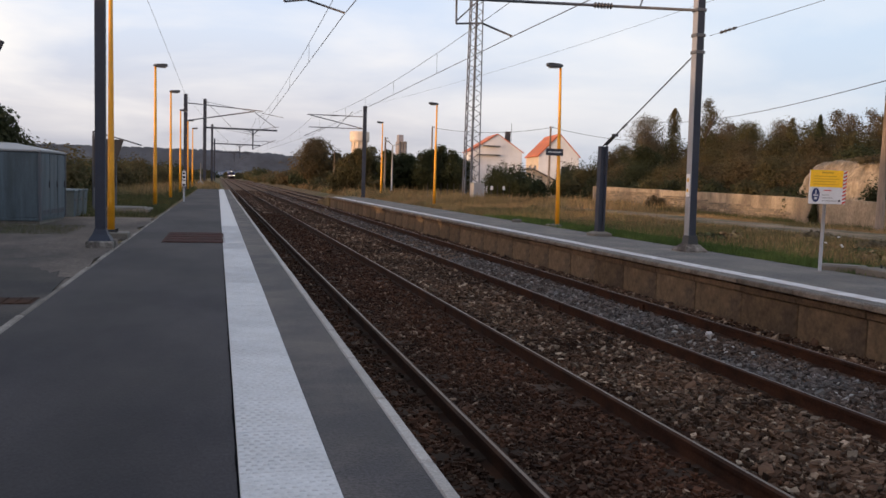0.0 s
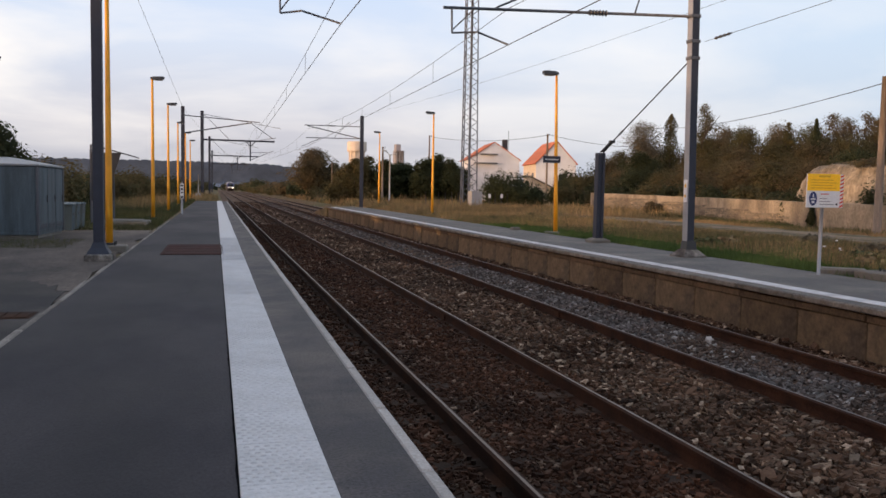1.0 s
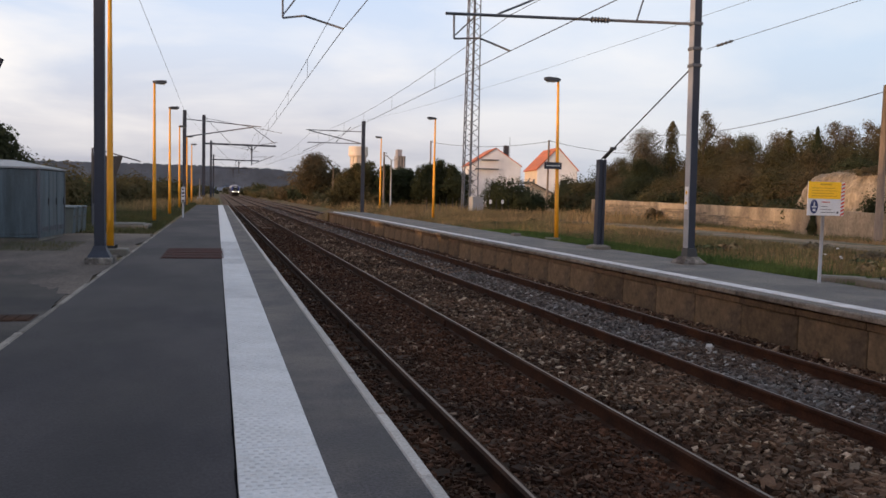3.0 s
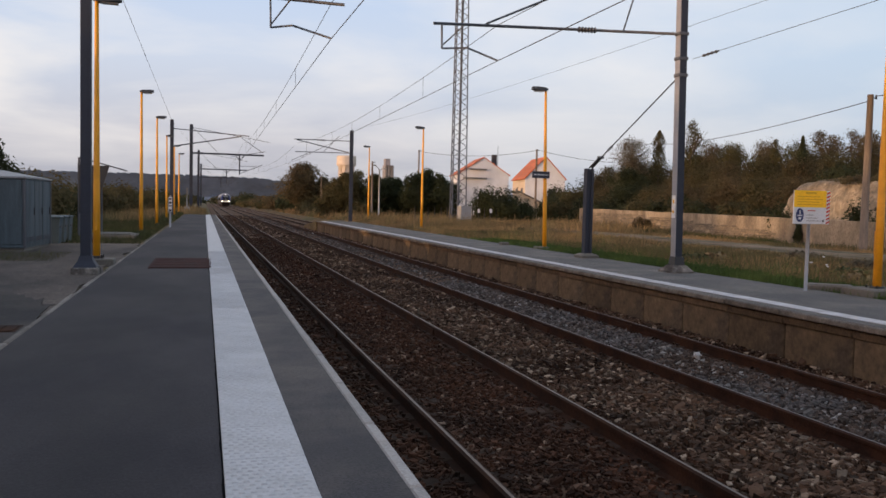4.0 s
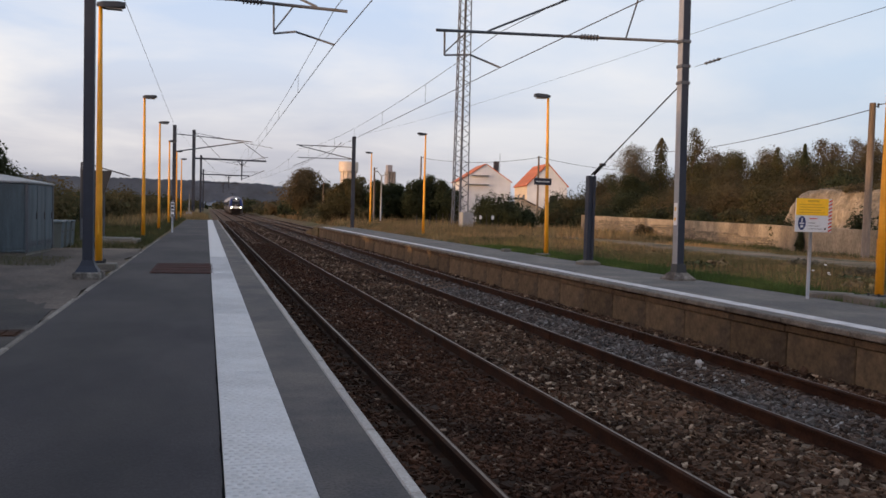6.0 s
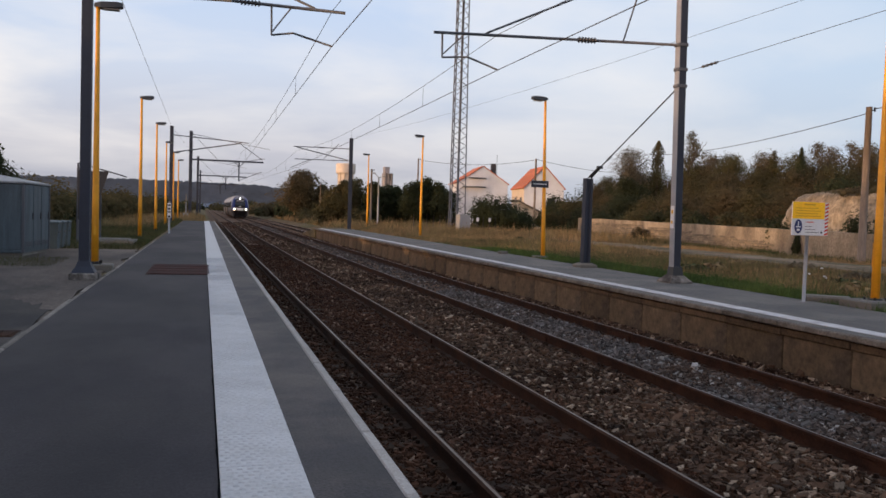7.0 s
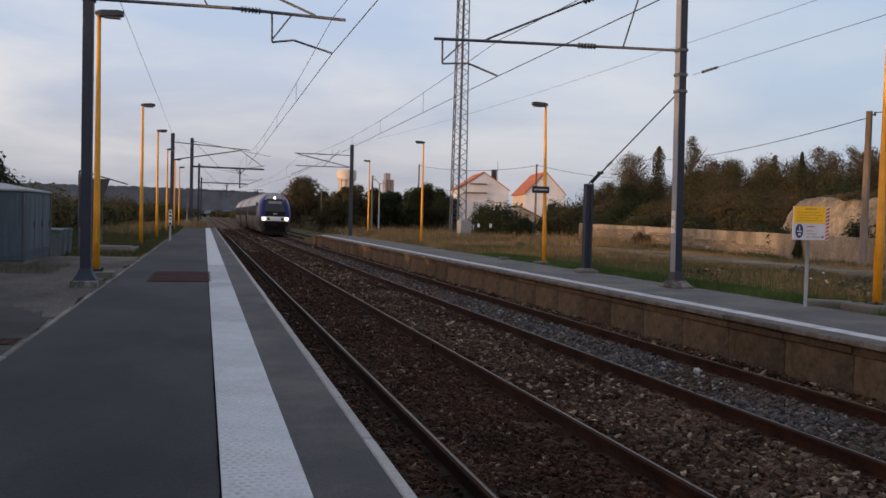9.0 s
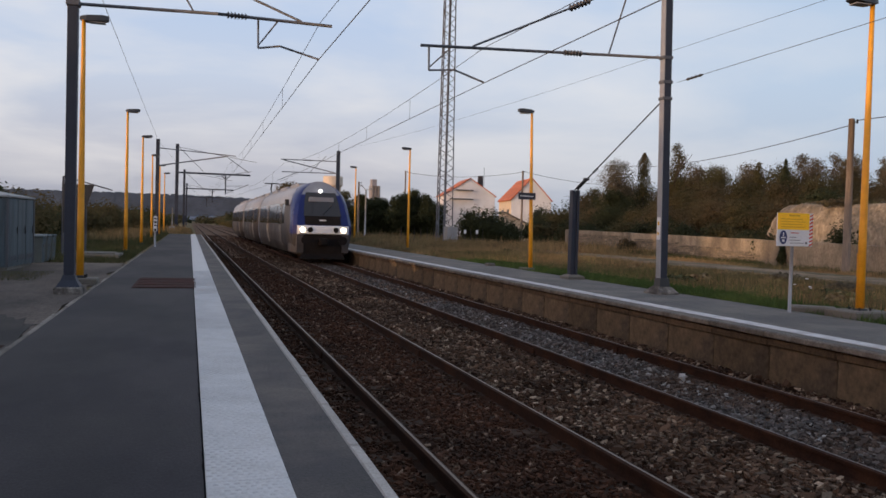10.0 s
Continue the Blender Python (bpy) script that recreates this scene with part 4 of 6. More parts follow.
def build_wires():
    def line(xs, ys, zc, zm, label):
        """Contact wire with its carrier wire and droppers, span by span."""
        w = empty("overhead_line")
        tagged(w, label, "overhead line")
        for (xa, xb), (ya, yb), (ca, cb), (ma, mb) in zip(zip(xs, xs[1:]), zip(ys, ys[1:]), zip(zc, zc[1:]), zip(zm, zm[1:])):
            bm = bmesh.new()
            tube(bm, (xa, ya, ca), (xb, yb, cb), 0.0085, n=5)
            part("contact_wire", bm, WIRE, w)
            bm = bmesh.new()
            pts = sag((xa, ya, ma), (xb, yb, mb), min(ma - ca, mb - cb) * 0.62 + 0.05)
            path_tube(bm, pts, 0.0065, 5)
            part("carrier_wire", bm, WIRE, w)
            for i in range(2, 13, 2):
                p = pts[i]
                k = i / 14
                bm = bmesh.new()
                tube(bm, p, (xa + (xb - xa) * k, p.y, ca + (cb - ca) * k), 0.005, n=4)
                part("dropper", bm, WIRE, w)

    line([2.75, 2.25, 2.75, 2.5, 2.8, 2.6, 2.7], [-30, 15.4, 64, 113, 170, 230, 420], [4.5, 4.38, 4.5, 4.7, 4.8, 4.9, 4.9], [5.6, 5.05, 5.6, 6.0, 6.1, 6.2, 6.2], "overhead wires above the near track")
    line([5.75, 5.56, 6.3, 5.9, 6.2, 6.0, 6.1], [-30, 15.4, 58.5, 113, 170, 230, 420], [4.4, 4.21, 4.3, 4.7, 4.8, 4.9, 4.9], [5.6, 4.92, 5.5, 6.0, 6.1, 6.2, 6.2], "overhead wires above the far track")
    cable("feeder_cable", sag((9.95, -20, 4.9), (9.95, 15.4, 5.28), 0.0, 2) + sag((9.95, 15.4, 5.28), (10.1, 58.5, 6.6), 0.22)[1:], 0.0042, "thin feeder cable strung between the masts")
    cable("feeder_cable", [(-2.35, -25, 7.2), (-2.35, 15.4, 7.15), (-2.35, 64, 7.1), (-1.7, 113, 8.6)], 0.0075, "thin feeder cable above the platform lamps")
    c = cable("anchor_cable", [(9.90, 15.25, 4.54), (9.92, -20, 5.15)], 0.0055, "tensioned anchor cable with a turnbuckle")
    bm = bmesh.new()
    insulator(bm, (9.90, 14.9, 4.546), (9.90, 14.35, 4.556), 0.035, 4)
    part("turnbuckle", bm, INSUL, c)
    c = cable("stay_cable", [(9.74, 15.5, 4.20), (9.95, 19.9, 2.43)], 0.016, "inclined stay cable from the mast to the anchor post")
    bm = bmesh.new()
    insulator(bm, (9.895, 18.7, 2.91), (9.905, 18.95, 2.81), 0.035, 3)
    part("turnbuckle", bm, INSUL, c)
    for x in (9.88, 9.96):
        bm = bmesh.new()
        tube(bm, (x, 19.35, 2.66), (x + 0.02, 19.92, 2.42), 0.022, n=6)
        part("fork", bm, INSUL, c)
    bm = bmesh.new()
    box(bm, 9.85, 10.0, 19.3, 19.4, 2.63, 2.70, 0.01)
    part("yoke", bm, INSUL, c)


build_wires()


# ---- lamps ----
def lamp_post(h, base):
    l = empty("platform_lamp")
    bm = bmesh.new()
    rings = []
    for k in range(5):
        z = base + (h - base) * k / 4
        r = (0.072 if h < 5.3 else 0.078) - 0.034 * k / 4
        rings.append([(r * math.cos(a * math.pi / 6), r * math.sin(a * math.pi / 6), z) for a in range(12)])
    loft(bm, rings)
    part("pole", bm, YELLOW, l, smooth=True)
    bm = bmesh.new()
    box(bm, -0.085, 0.085, -0.085, 0.085, base - 0.02, base + 0.03, 0.01)
    for a in (-1, 1):
        for b in (-1, 1):
            tube(bm, (a * 0.11, b * 0.11, base - 0.05), (a * 0.11, b * 0.11, base + 0.05), 0.02, n=6)
    part("base_plate", bm, BLACK, l)
    bm = bmesh.new()
    box(bm, -0.02, 0.02, -0.09, -0.076, base + 0.55, base + 0.95, 0.004)
    part("access_door", bm, YELLOW, l)
    bm = bmesh.new()
    # flat tapered luminaire reaching out over the platform
    rings = []
    for x, w, z0, z1 in ((-0.07, 0.06, 0.0, 0.06), (0.05, 0.12, -0.03, 0.09), (0.34, 0.13, -0.01, 0.11), (0.46, 0.10, 0.02, 0.10)):
        rings.append([(x, -w, h + z0), (x, w, h + z0), (x, w * 0.7, h + z1), (x, -w * 0.7, h + z1)])
    loft(bm, rings)
    head = part("lamp_head", bm, BLACK, l)
    bm = bmesh.new()
    box(bm, 0.10, 0.40, -0.09, 0.09, h - 0.045, h - 0.03)
    part("lens", bm, LENS, head)
    return l


def build_lamps():
    label = "yellow tapered platform lamp post with a flat black head"
    near = lamp_post(5.20, 0.12)
    near.matrix_basis = pose(-2.07, 17.6, 0)
    tagged(near, label, "lamp post", "platform lamps")
    bm = bmesh.new()
    box(bm, -0.24, 0.34, -0.22, 0.22, -0.3, 0.10, 0.02)
    part("footing", bm, CONCRETE, near, "concrete footing block")
    proto = lamp_post(5.52, 0.0)
    proto.matrix_basis = pose(-2.42, 34.6, 0)
    tagged(proto, label, "lamp post", "platform lamps")
    for x, y, h in ((-2.39, 45.1, 0), (-2.45, 58.0, 0), (-2.33, 68.6, 0), (-2.30, 80.2, 0)):
        copy_thing(proto, pose(x, y, h))
    for x, y, z, h in ((10.65, 24.5, 0, 5.10), (11.62, 43.9, 0, 5.55), (12.40, 63.3, 0, 5.75), (10.72, 10.88, 0.12, 5.20)):
        l = lamp_post(h, z)
        l.matrix_basis = pose(x, y, 0, 0, -1.3 if y == 24.5 else 0, 0) @ pose(0, 0, 0, 0, 0, 180)
        tagged(l, label, "lamp post", "platform lamps")
        if z:
            for a, b in ((-0.42, 0.42),):
                bm = bmesh.new()
                box(bm, a, b, -0.35, 0.35, -0.3, 0.12, 0.02)
                part("footing", bm, CONCRETE, l, "rough concrete footing block")
        else:
            bm = bmesh.new()
            box(bm, -0.1, 0.32, -0.25, 0.15, -0.3, 0.06, 0.02)
            part("footing", bm, CONCRETE, l, "low concrete footing")


build_lamps()


# ---- small furniture ----
def build_kerb_blocks():
    for x, y, w, d, rz in ((10.55, 11.75, 0.75, 0.35, -40), (10.0, 26.5, 0.3, 0.25, 10)):
        bm = bmesh.new()
        box(bm, -w / 2, w / 2, -d / 2, d / 2, -0.2, 0.10, 0.03)
        o = part("concrete_block", bm, CONCRETE)
        o.matrix_basis = pose(x, y, 0, 0, 0, rz)
        tagged(o, "weathered concrete block lying beside the platform", "block")


build_kerb_blocks()


def build_warning_sign():
    s = empty("warning_sign", 9.965, 11.66, 0, 0)
    tagged(s, "yellow and white safety notice on a grey post", "sign")
    bm = bmesh.new()
    tube(bm, (0, 0, -0.2), (0, 0, 1.70), 0.03, n=10)
    part("post", bm, GALV, s)
    bm = bmesh.new()
    box(bm, -0.36, 0.38, -0.052, -0.032, 1.15, 1.72, 0.004)
    b = part("board", bm, SIGN_W, s)
    bm = bmesh.new()
    box(bm, -0.36, 0.30, -0.057, -0.053, 1.435, 1.72)
    part("yellow_panel", bm, SIGN_Y, b)
    bm = bmesh.new()
    for i in range(4):
        box(bm, -0.29, 0.22 - 0.06 * (i % 2), -0.0605, -0.058, 1.475 + i * 0.045, 1.488 + i * 0.045)
    box(bm, -0.13, 0.10, -0.0605, -0.058, 1.665, 1.695)
    part("text_bar", bm, SIGN_OCHRE, b)
    bm = bmesh.new()
    for i in range(9):
        z = 1.15 + i * 0.063
        vs = [bm.verts.new(v) for v in ((0.305, -0.0575, z), (0.375, -0.0575, z + 0.03), (0.375, -0.0575, min(1.715, z + 0.062)), (0.305, -0.0575, min(1.715, z + 0.032)))]
        bm.faces.new(vs)
    part("red_stripe", bm, SIGN_R, b)
    bm = bmesh.new()
    bmesh.ops.create_circle(bm, cap_ends=True, segments=24, radius=0.10, matrix=Matrix.Translation((-0.235, -0.058, 1.30)) @ Matrix.Rotation(radians(90), 4, "X"))
    bmesh.ops.scale(bm, vec=(0.8, 1, 1.2), verts=bm.verts[:], space=Matrix.Translation((0.235, 0.058, -1.30)))
    part("round_symbol", bm, SIGN_B, b)
    bm = bmesh.new()
    box(bm, -0.285, -0.185, -0.0615, -0.0595, 1.285, 1.305)
    box(bm, -0.262, -0.208, -0.0615, -0.0595, 1.225, 1.262)
    box(bm, -0.245, -0.225, -0.0615, -0.0595, 1.315, 1.385)
    part("symbol_mark", bm, SIGN_W, b)
    bm = bmesh.new()
    box(bm, -0.08, 0.08, -0.0585, -0.055, 1.372, 1.388)
    part("red_text_bar", bm, SIGN_R, b)
    bm = bmesh.new()
    for i in range(3):
        box(bm, -0.10, 0.20 - 0.08 * i, -0.0585, -0.055, 1.20 + i * 0.05, 1.208 + i * 0.05)
    box(bm, 0.23, 0.265, -0.0585, -0.055, 1.19, 1.225)
    part("text_bar", bm, SIGN_D, b)


build_warning_sign()


def build_name_board():
    s = empty("station_name_board", 10.40, 24.40, 2.38)
    tagged(s, "small dark station name board with pale lettering on a lamp post", "sign")
    bm = bmesh.new()
    box(bm, -0.30, 0.30, -0.03, -0.01, -0.11, 0.11, 0.004)
    part("board", bm, NAVY, s)
    bm = bmesh.new()
    x = -0.235
    for w in (0.03, 0.035, 0.03, 0.03, 0.035, 0.03, 0.02, 0.03, 0.035, 0.03, 0.03, 0.03):
        box(bm, x, x + w * 0.8, -0.036, -0.031, -0.020, 0.020)
        x += w + 0.009
    part("lettering_bar", bm, SIGN_W, s)
    bm = bmesh.new()
    for k in (-0.05, 0.05):
        box(bm, 0.0, 0.28, -0.012, 0.04, k - 0.01, k + 0.01)
    part("bracket", bm, BLACK, s)


build_name_board()


def build_marker():
    s = empty("distance_marker", -1.53, 40.2, 0)
    tagged(s, "slim marker post with black and white plate", "marker")
    bm = bmesh.new()
    tube(bm, (0, 0, -0.1), (0, 0, 1.5), 0.045, n=8)
    part("post", bm, GALV, s)
    bm = bmesh.new()
    box(bm, -0.08, 0.08, -0.07, -0.048, 0.72, 1.42, 0.004)
    b = part("plate", bm, SIGN_W, s)
    for z0, z1 in ((0.74, 0.84), (0.97, 1.03), (1.10, 1.20), (1.28, 1.36)):
        bm = bmesh.new()
        box(bm, -0.055, 0.055, -0.076, -0.072, z0, z1)
        part("bar_mark", bm, SIGN_D, b)


build_marker()


def build_hanging_sign():
    # a dark board reaching into view beside the near end of the platform
    s = empty("hanging_sign", -2.05, 7.5, 0)
    tagged(s, "dark sign board tilted on a post behind the platform", "sign")
    bm = bmesh.new()
    tube(bm, (-0.35, 0.08, 0), (-0.35, 0.08, 2.75), 0.035, n=8)
    part("post", bm, GALV_DARK, s)
    bm = bmesh.new()
    box(bm, -0.62, 0.10, -0.015, 0.015, -0.11, 0.11, 0.004, Matrix.Translation((0.22, 0.0, 2.29)) @ Matrix.Rotation(radians(24), 4, "Y"))
    b = part("board", bm, NAVY, s)
    bm = bmesh.new()
    box(bm, -0.55, 0.04, -0.019, -0.016, -0.05, 0.03, 0.0)
    bmesh.ops.transform(bm, matrix=Matrix.Translation((0.22, 0.0, 2.29)) @ Matrix.Rotation(radians(24), 4, "Y"), verts=bm.verts[:])
    part("lettering_bar", bm, GALV, b)


build_hanging_sign()


def build_equipment_cabinet():
    c = empty("equipment_cabinet", -4.14, 21.6, 0, -4)
    tagged(c, "grey-green steel equipment cabinet with a pale pitched roof", "cabinet")
    bm = bmesh.new()
    box(bm, -2.4, 0, 0, 2.3, 0.05, 1.72, 0.015)
    part("body", bm, CABINET, c)
    bm = bmesh.new()
    box(bm, -2.38, -0.02, 0.02, 2.28, -0.2, 0.05)
    part("plinth", bm, CONCRETE, c)
    bm = bmesh.new()
    rings = [[(-2.4 - q, -q, z), (q, -q, z), (q, 2.3 + q, z), (-2.4 - q, 2.3 + q, z)] for q, z in ((0.02, 1.72), (0.05, 1.735), (0.05, 1.775))] + [[(-1.5, 0.9, 1.95), (-0.9, 0.9, 1.95), (-0.9, 1.4, 1.95), (-1.5, 1.4, 1.95)]]
    loft(bm, rings)
    part("roof", bm, CABROOF, c, "pale weathered roof")
    for k in range(3):
        bm = bmesh.new()
        y = 0.08 + k * 0.73
        box(bm, 0.002, 0.022, y, y + 0.69, 0.14, 1.70, 0.006)
        d = part("door", bm, CABINET, c)
        bm = bmesh.new()
        box(bm, 0.024, 0.05, y + 0.60, y + 0.64, 0.85, 1.02, 0.004)
        part("handle", bm, BLACK, d)
        bm = bmesh.new()
        for i in range(5):
            box(bm, 0.023, 0.032, y + 0.06 + i * 0.12, y + 0.13 + i * 0.12, 0.20, 0.32)
        part("vent_slot", bm, GALV_DARK, d)
    bm = bmesh.new()
    box(bm, -0.75, -0.50, -0.015, -0.003, 1.20, 1.38)
    part("notice_plate", bm, NAVY, c)
    bm = bmesh.new()
    box(bm, -2.38, -0.04, -0.026, -0.004, 0.06, 0.13, 0.004)
    part("rail", bm, CABINET, c)
    for x0, y0 in ((-0.035, -0.022), (-0.02, 2.27)):
        bm = bmesh.new()
        box(bm, x0, x0 + 0.06, y0, y0 + 0.06, 0.05, 1.715, 0.008)
        part("corner_post", bm, GALV_DARK, c, "pale worn corner post")
    for k in range(2):
        bm = bmesh.new()
        box(bm, -0.28 - k * 1.1 - 0.75, -0.06 - k * 1.1, -0.018, -0.002, 0.14, 1.70, 0.005)
        part("door", bm, CABINET, c)


build_equipment_cabinet()


def build_bins():
    for i in range(3):
        b = empty("utility_box", -4.36 + 0.02 * i, 25.5 + i * 0.80, -0.02)
        tagged(b, "small teal utility box with a pale lid beside the cabinet", "box", "boxes beside the cabinet")
        bm = bmesh.new()
        rings = [[(-s * 0.42, -s * 0.27, z), (s * 0.42, -s * 0.27, z), (s * 0.42, s * 0.27, z), (-s * 0.42, s * 0.27, z)] for s, z in ((0.92, 0), (1.0, 0.70))]
        loft(bm, rings)
        part("body", bm, TEAL, b)
        bm = bmesh.new()
        box(bm, -0.44, 0.44, -0.29, 0.29, 0.70, 0.77, 0.02)
        part("lid", bm, TEAL, b)
        bm = bmesh.new()
        box(bm, 0.40, 0.425, -0.15, 0.15, 0.45, 0.50)
        part("handle", bm, BLACK, b)


build_bins()


def build_manhole():
    b = empty("concrete_cover", -2.95, 29.6, -0.02)
    tagged(b, "low concrete cover slab in the grass", "slab")
    bm = bmesh.new()
    box(bm, -0.75, 0.75, -1.0, 1.0, -0.2, 0.12, 0.02)
    part("slab", bm, CONCRETE, b)
    bm = bmesh.new()
    box(bm, -0.55, 0.55, -0.8, 0.8, 0.12, 0.15, 0.01)
    part("lid", bm, CONCRETE, b)
    # drain slot in the yard
    d = empty("drain_cover", -1.98, 9.0, -0.012)
    tagged(d, "dark slotted drain let into the yard", "drain")
    bm = bmesh.new()
    for k in range(12):
        box(bm, -1.30 + k * 0.125, -1.30 + k * 0.125 + 0.105, -0.24, 0.14, -0.05, 0.012)
    part("grate", bm, RUST, d)
    bm = bmesh.new()
    box(bm, -1.32, 0.21, -0.27, 0.17, -0.06, 0.006)
    part("frame", bm, RUST, d)


build_manhole()


def build_shelter():
    # leaning dark shelter behind the lamps
    s = empty("platform_shelter", -3.35, 30.5, 0)
    tagged(s, "small dark shelter with a tilted flat roof", "shelter")
    bm = bmesh.new()
    loft(bm, [[(-0.80, -0.05, z), (x1, -0.05, z), (x1, 0.05, z), (-0.80, 0.05, z)] for x1, z in ((-0.08, 0.75), (-0.08, 1.58), (0.18, 2.42))])
    part("side_panel", bm, BLACK, s)
    bm = bmesh.new()
    box(bm, -0.90, 0.58, -0.08, 1.3, -0.018, 0.018, 0.006, Matrix.Translation((0.1, 0, 2.44)) @ Matrix.Rotation(radians(15), 4, "Y"))
    part("roof", bm, GALV_DARK, s)
    for x in (-0.80, -0.08):
        bm = bmesh.new()
        box(bm, x - 0.03, x + 0.03, -0.03, 0.03, -0.1, 2.68 if x < -0.5 else 1.6)
        part("post", bm, GALV_DARK, s)
    bm = bmesh.new()
    box(bm, -0.85, -0.77, 0.04, 1.25, 0.1, 2.5)
    part("back_panel", bm, MAST, s)


build_shelter()


# ---- plants ----
def leaf_axes(rng, out):
    """Two axes of each leaf, its face turned roughly outwards and up."""
    n = len(out)
    face = out * 0.75 + np.array((0, 0, 0.40)) + rng.normal(size=(n, 3)) * 0.28
    face /= np.linalg.norm(face, axis=1)[:, None] + 1e-9
    a = np.cross(face, rng.normal(size=(n, 3)))
    a /= np.linalg.norm(a, axis=1)[:, None] + 1e-9
    b = np.cross(face, a)
    return a, b


def leaf_mesh(name, blobs, n, size, material, seed, shell=0.55):
    """Many small leaf clumps scattered through the outer part of uneven blobs."""
    rng = np.random.default_rng(seed)
    B = np.array(blobs, float)
    vol = (B[:, 3] * B[:, 4] * B[:, 5]) ** 0.45
    idx = rng.choice(len(B), n, p=vol / vol.sum())
    d = rng.normal(size=(n, 3))
    d /= np.linalg.norm(d, axis=1)[:, None]
    r = shell + (1 - shell) * rng.uniform(0, 1, n) ** 0.6
    wob = 1 + 0.22 * np.sin(d[:, 0] * 5 + idx * 1.7) * np.cos(d[:, 2] * 6 + idx) + 0.12 * np.clip(rng.normal(size=n), -2, 1.1)
    P = B[idx, :3] + d * B[idx, 3:6] * (r * wob)[:, None]
    d, P = d[P[:, 2] > 0.02], P[P[:, 2] > 0.02]
    n = len(P)
    a, b = leaf_axes(rng, d)
    s = size * rng.uniform(0.55, 1.35, n)[:, None]
    a, b = a * s, b * s * 0.75
    V = np.stack([P - a, P + a * 0.7 + b, P + a * 0.7 - b], 1).reshape(-1, 3)
    F = np.arange(3 * n).reshape(-1, 3)
    return fast_mesh(name, V, F, material)


def trunk_bm(h, r, seed, limbs=6, spread=0.35):
    rnd = random.Random(seed)
    bm = bmesh.new()
    pts = [Vector((0, 0, -0.2))]
    for k in range(1, 6):
        pts.append(Vector((rnd.uniform(-.03, .03) * h, rnd.uniform(-.03, .03) * h, h * 0.78 * k / 5)))
    for k in range(5):
        tube(bm, pts[k], pts[k + 1], r * (1 - k * 0.17), r * (1 - (k + 1) * 0.17), n=7)
    for i in range(limbs):
        k = rnd.uniform(0.3, 0.85)
        p = pts[int(k * 5)].lerp(pts[min(5, int(k * 5) + 1)], k * 5 % 1)
        a = rnd.uniform(0, 6.28)
        e = p + Vector((math.cos(a) * spread * h * 0.6, math.sin(a) * spread * h * 0.6, h * rnd.uniform(0.08, 0.2)))
        e.z = min(e.z, 0.80 * h)
        tube(bm, p, e, r * 0.35, r * 0.08, n=5)
        e2 = e + Vector((math.cos(a + 0.7) * spread * h * 0.25, math.sin(a + 0.7) * spread * h * 0.25, h * 0.05))
        tube(bm, p.lerp(e, 0.6), e2, r * 0.18, r * 0.05, n=4)
    return bm


def blobs_for(h, w, rnd, k=9, low=0.35, taper=0.0):
    out = []
    for i in range(k):
        f = (i + 0.5) / k
        z = h * (low + (0.93 - low) * f)
        rr = w * (0.5 - 0.28 * abs(f - 0.4) * 1.6) * (1 - taper * f)
        a = rnd.uniform(0, 6.28)
        off = rnd.uniform(0.1, 0.55) * rr
        s = rr * rnd.uniform(0.55, 0.85)
        out.append((off * math.cos(a), off * math.sin(a), z, s, s, s * 0.75))
    return out


def tree(x, y, z, h, w, material, seed, label, n=2600, size=0.16, low=0.3, taper=0.0, k=10, shell=0.45, category="tree", name="tree"):
    rnd = random.Random(seed)
    t = empty(name, x, y, z)
    tagged(t, label, category)
    part("trunk", trunk_bm(h, 0.022 * h + 0.03, seed, spread=0.5 * w / h), BARK, t)
    c = new("crown", leaf_mesh("crown", blobs_for(h, w, rnd, k, low, taper), n, size, material, seed, shell))
    c.parent = t
    return t


def bush(x, y, z, h, w, material, seed, label, n=1500, size=0.13, d=None):
    rnd = random.Random(seed)
    b = empty("bush", x, y, z)
    tagged(b, label, "bush")
    d = d or w
    blobs = []
    for i in range(8):
        a = rnd.uniform(0, 6.28)
        q = rnd.uniform(0, 0.36)
        hh = h * rnd.uniform(0.55, 1.0) * (1 - 0.5 * q)
        blobs.append((math.cos(a) * w * q, math.sin(a) * d * q, hh * 0.52, w * rnd.uniform(0.16, 0.26), d * rnd.uniform(0.16, 0.26), hh * 0.48))
    bm = bmesh.new()
    for i in range(6):
        a = i * 1.05
        tube(bm, (0, 0, -0.1), (math.cos(a) * w * 0.25, math.sin(a) * d * 0.25, h * 0.6), 0.04, 0.01, n=5)
    part("stems", bm, BARK, b)
    c = new("foliage", leaf_mesh("foliage", blobs, n, size, material, seed, 0.35))
    c.parent = b
    return b


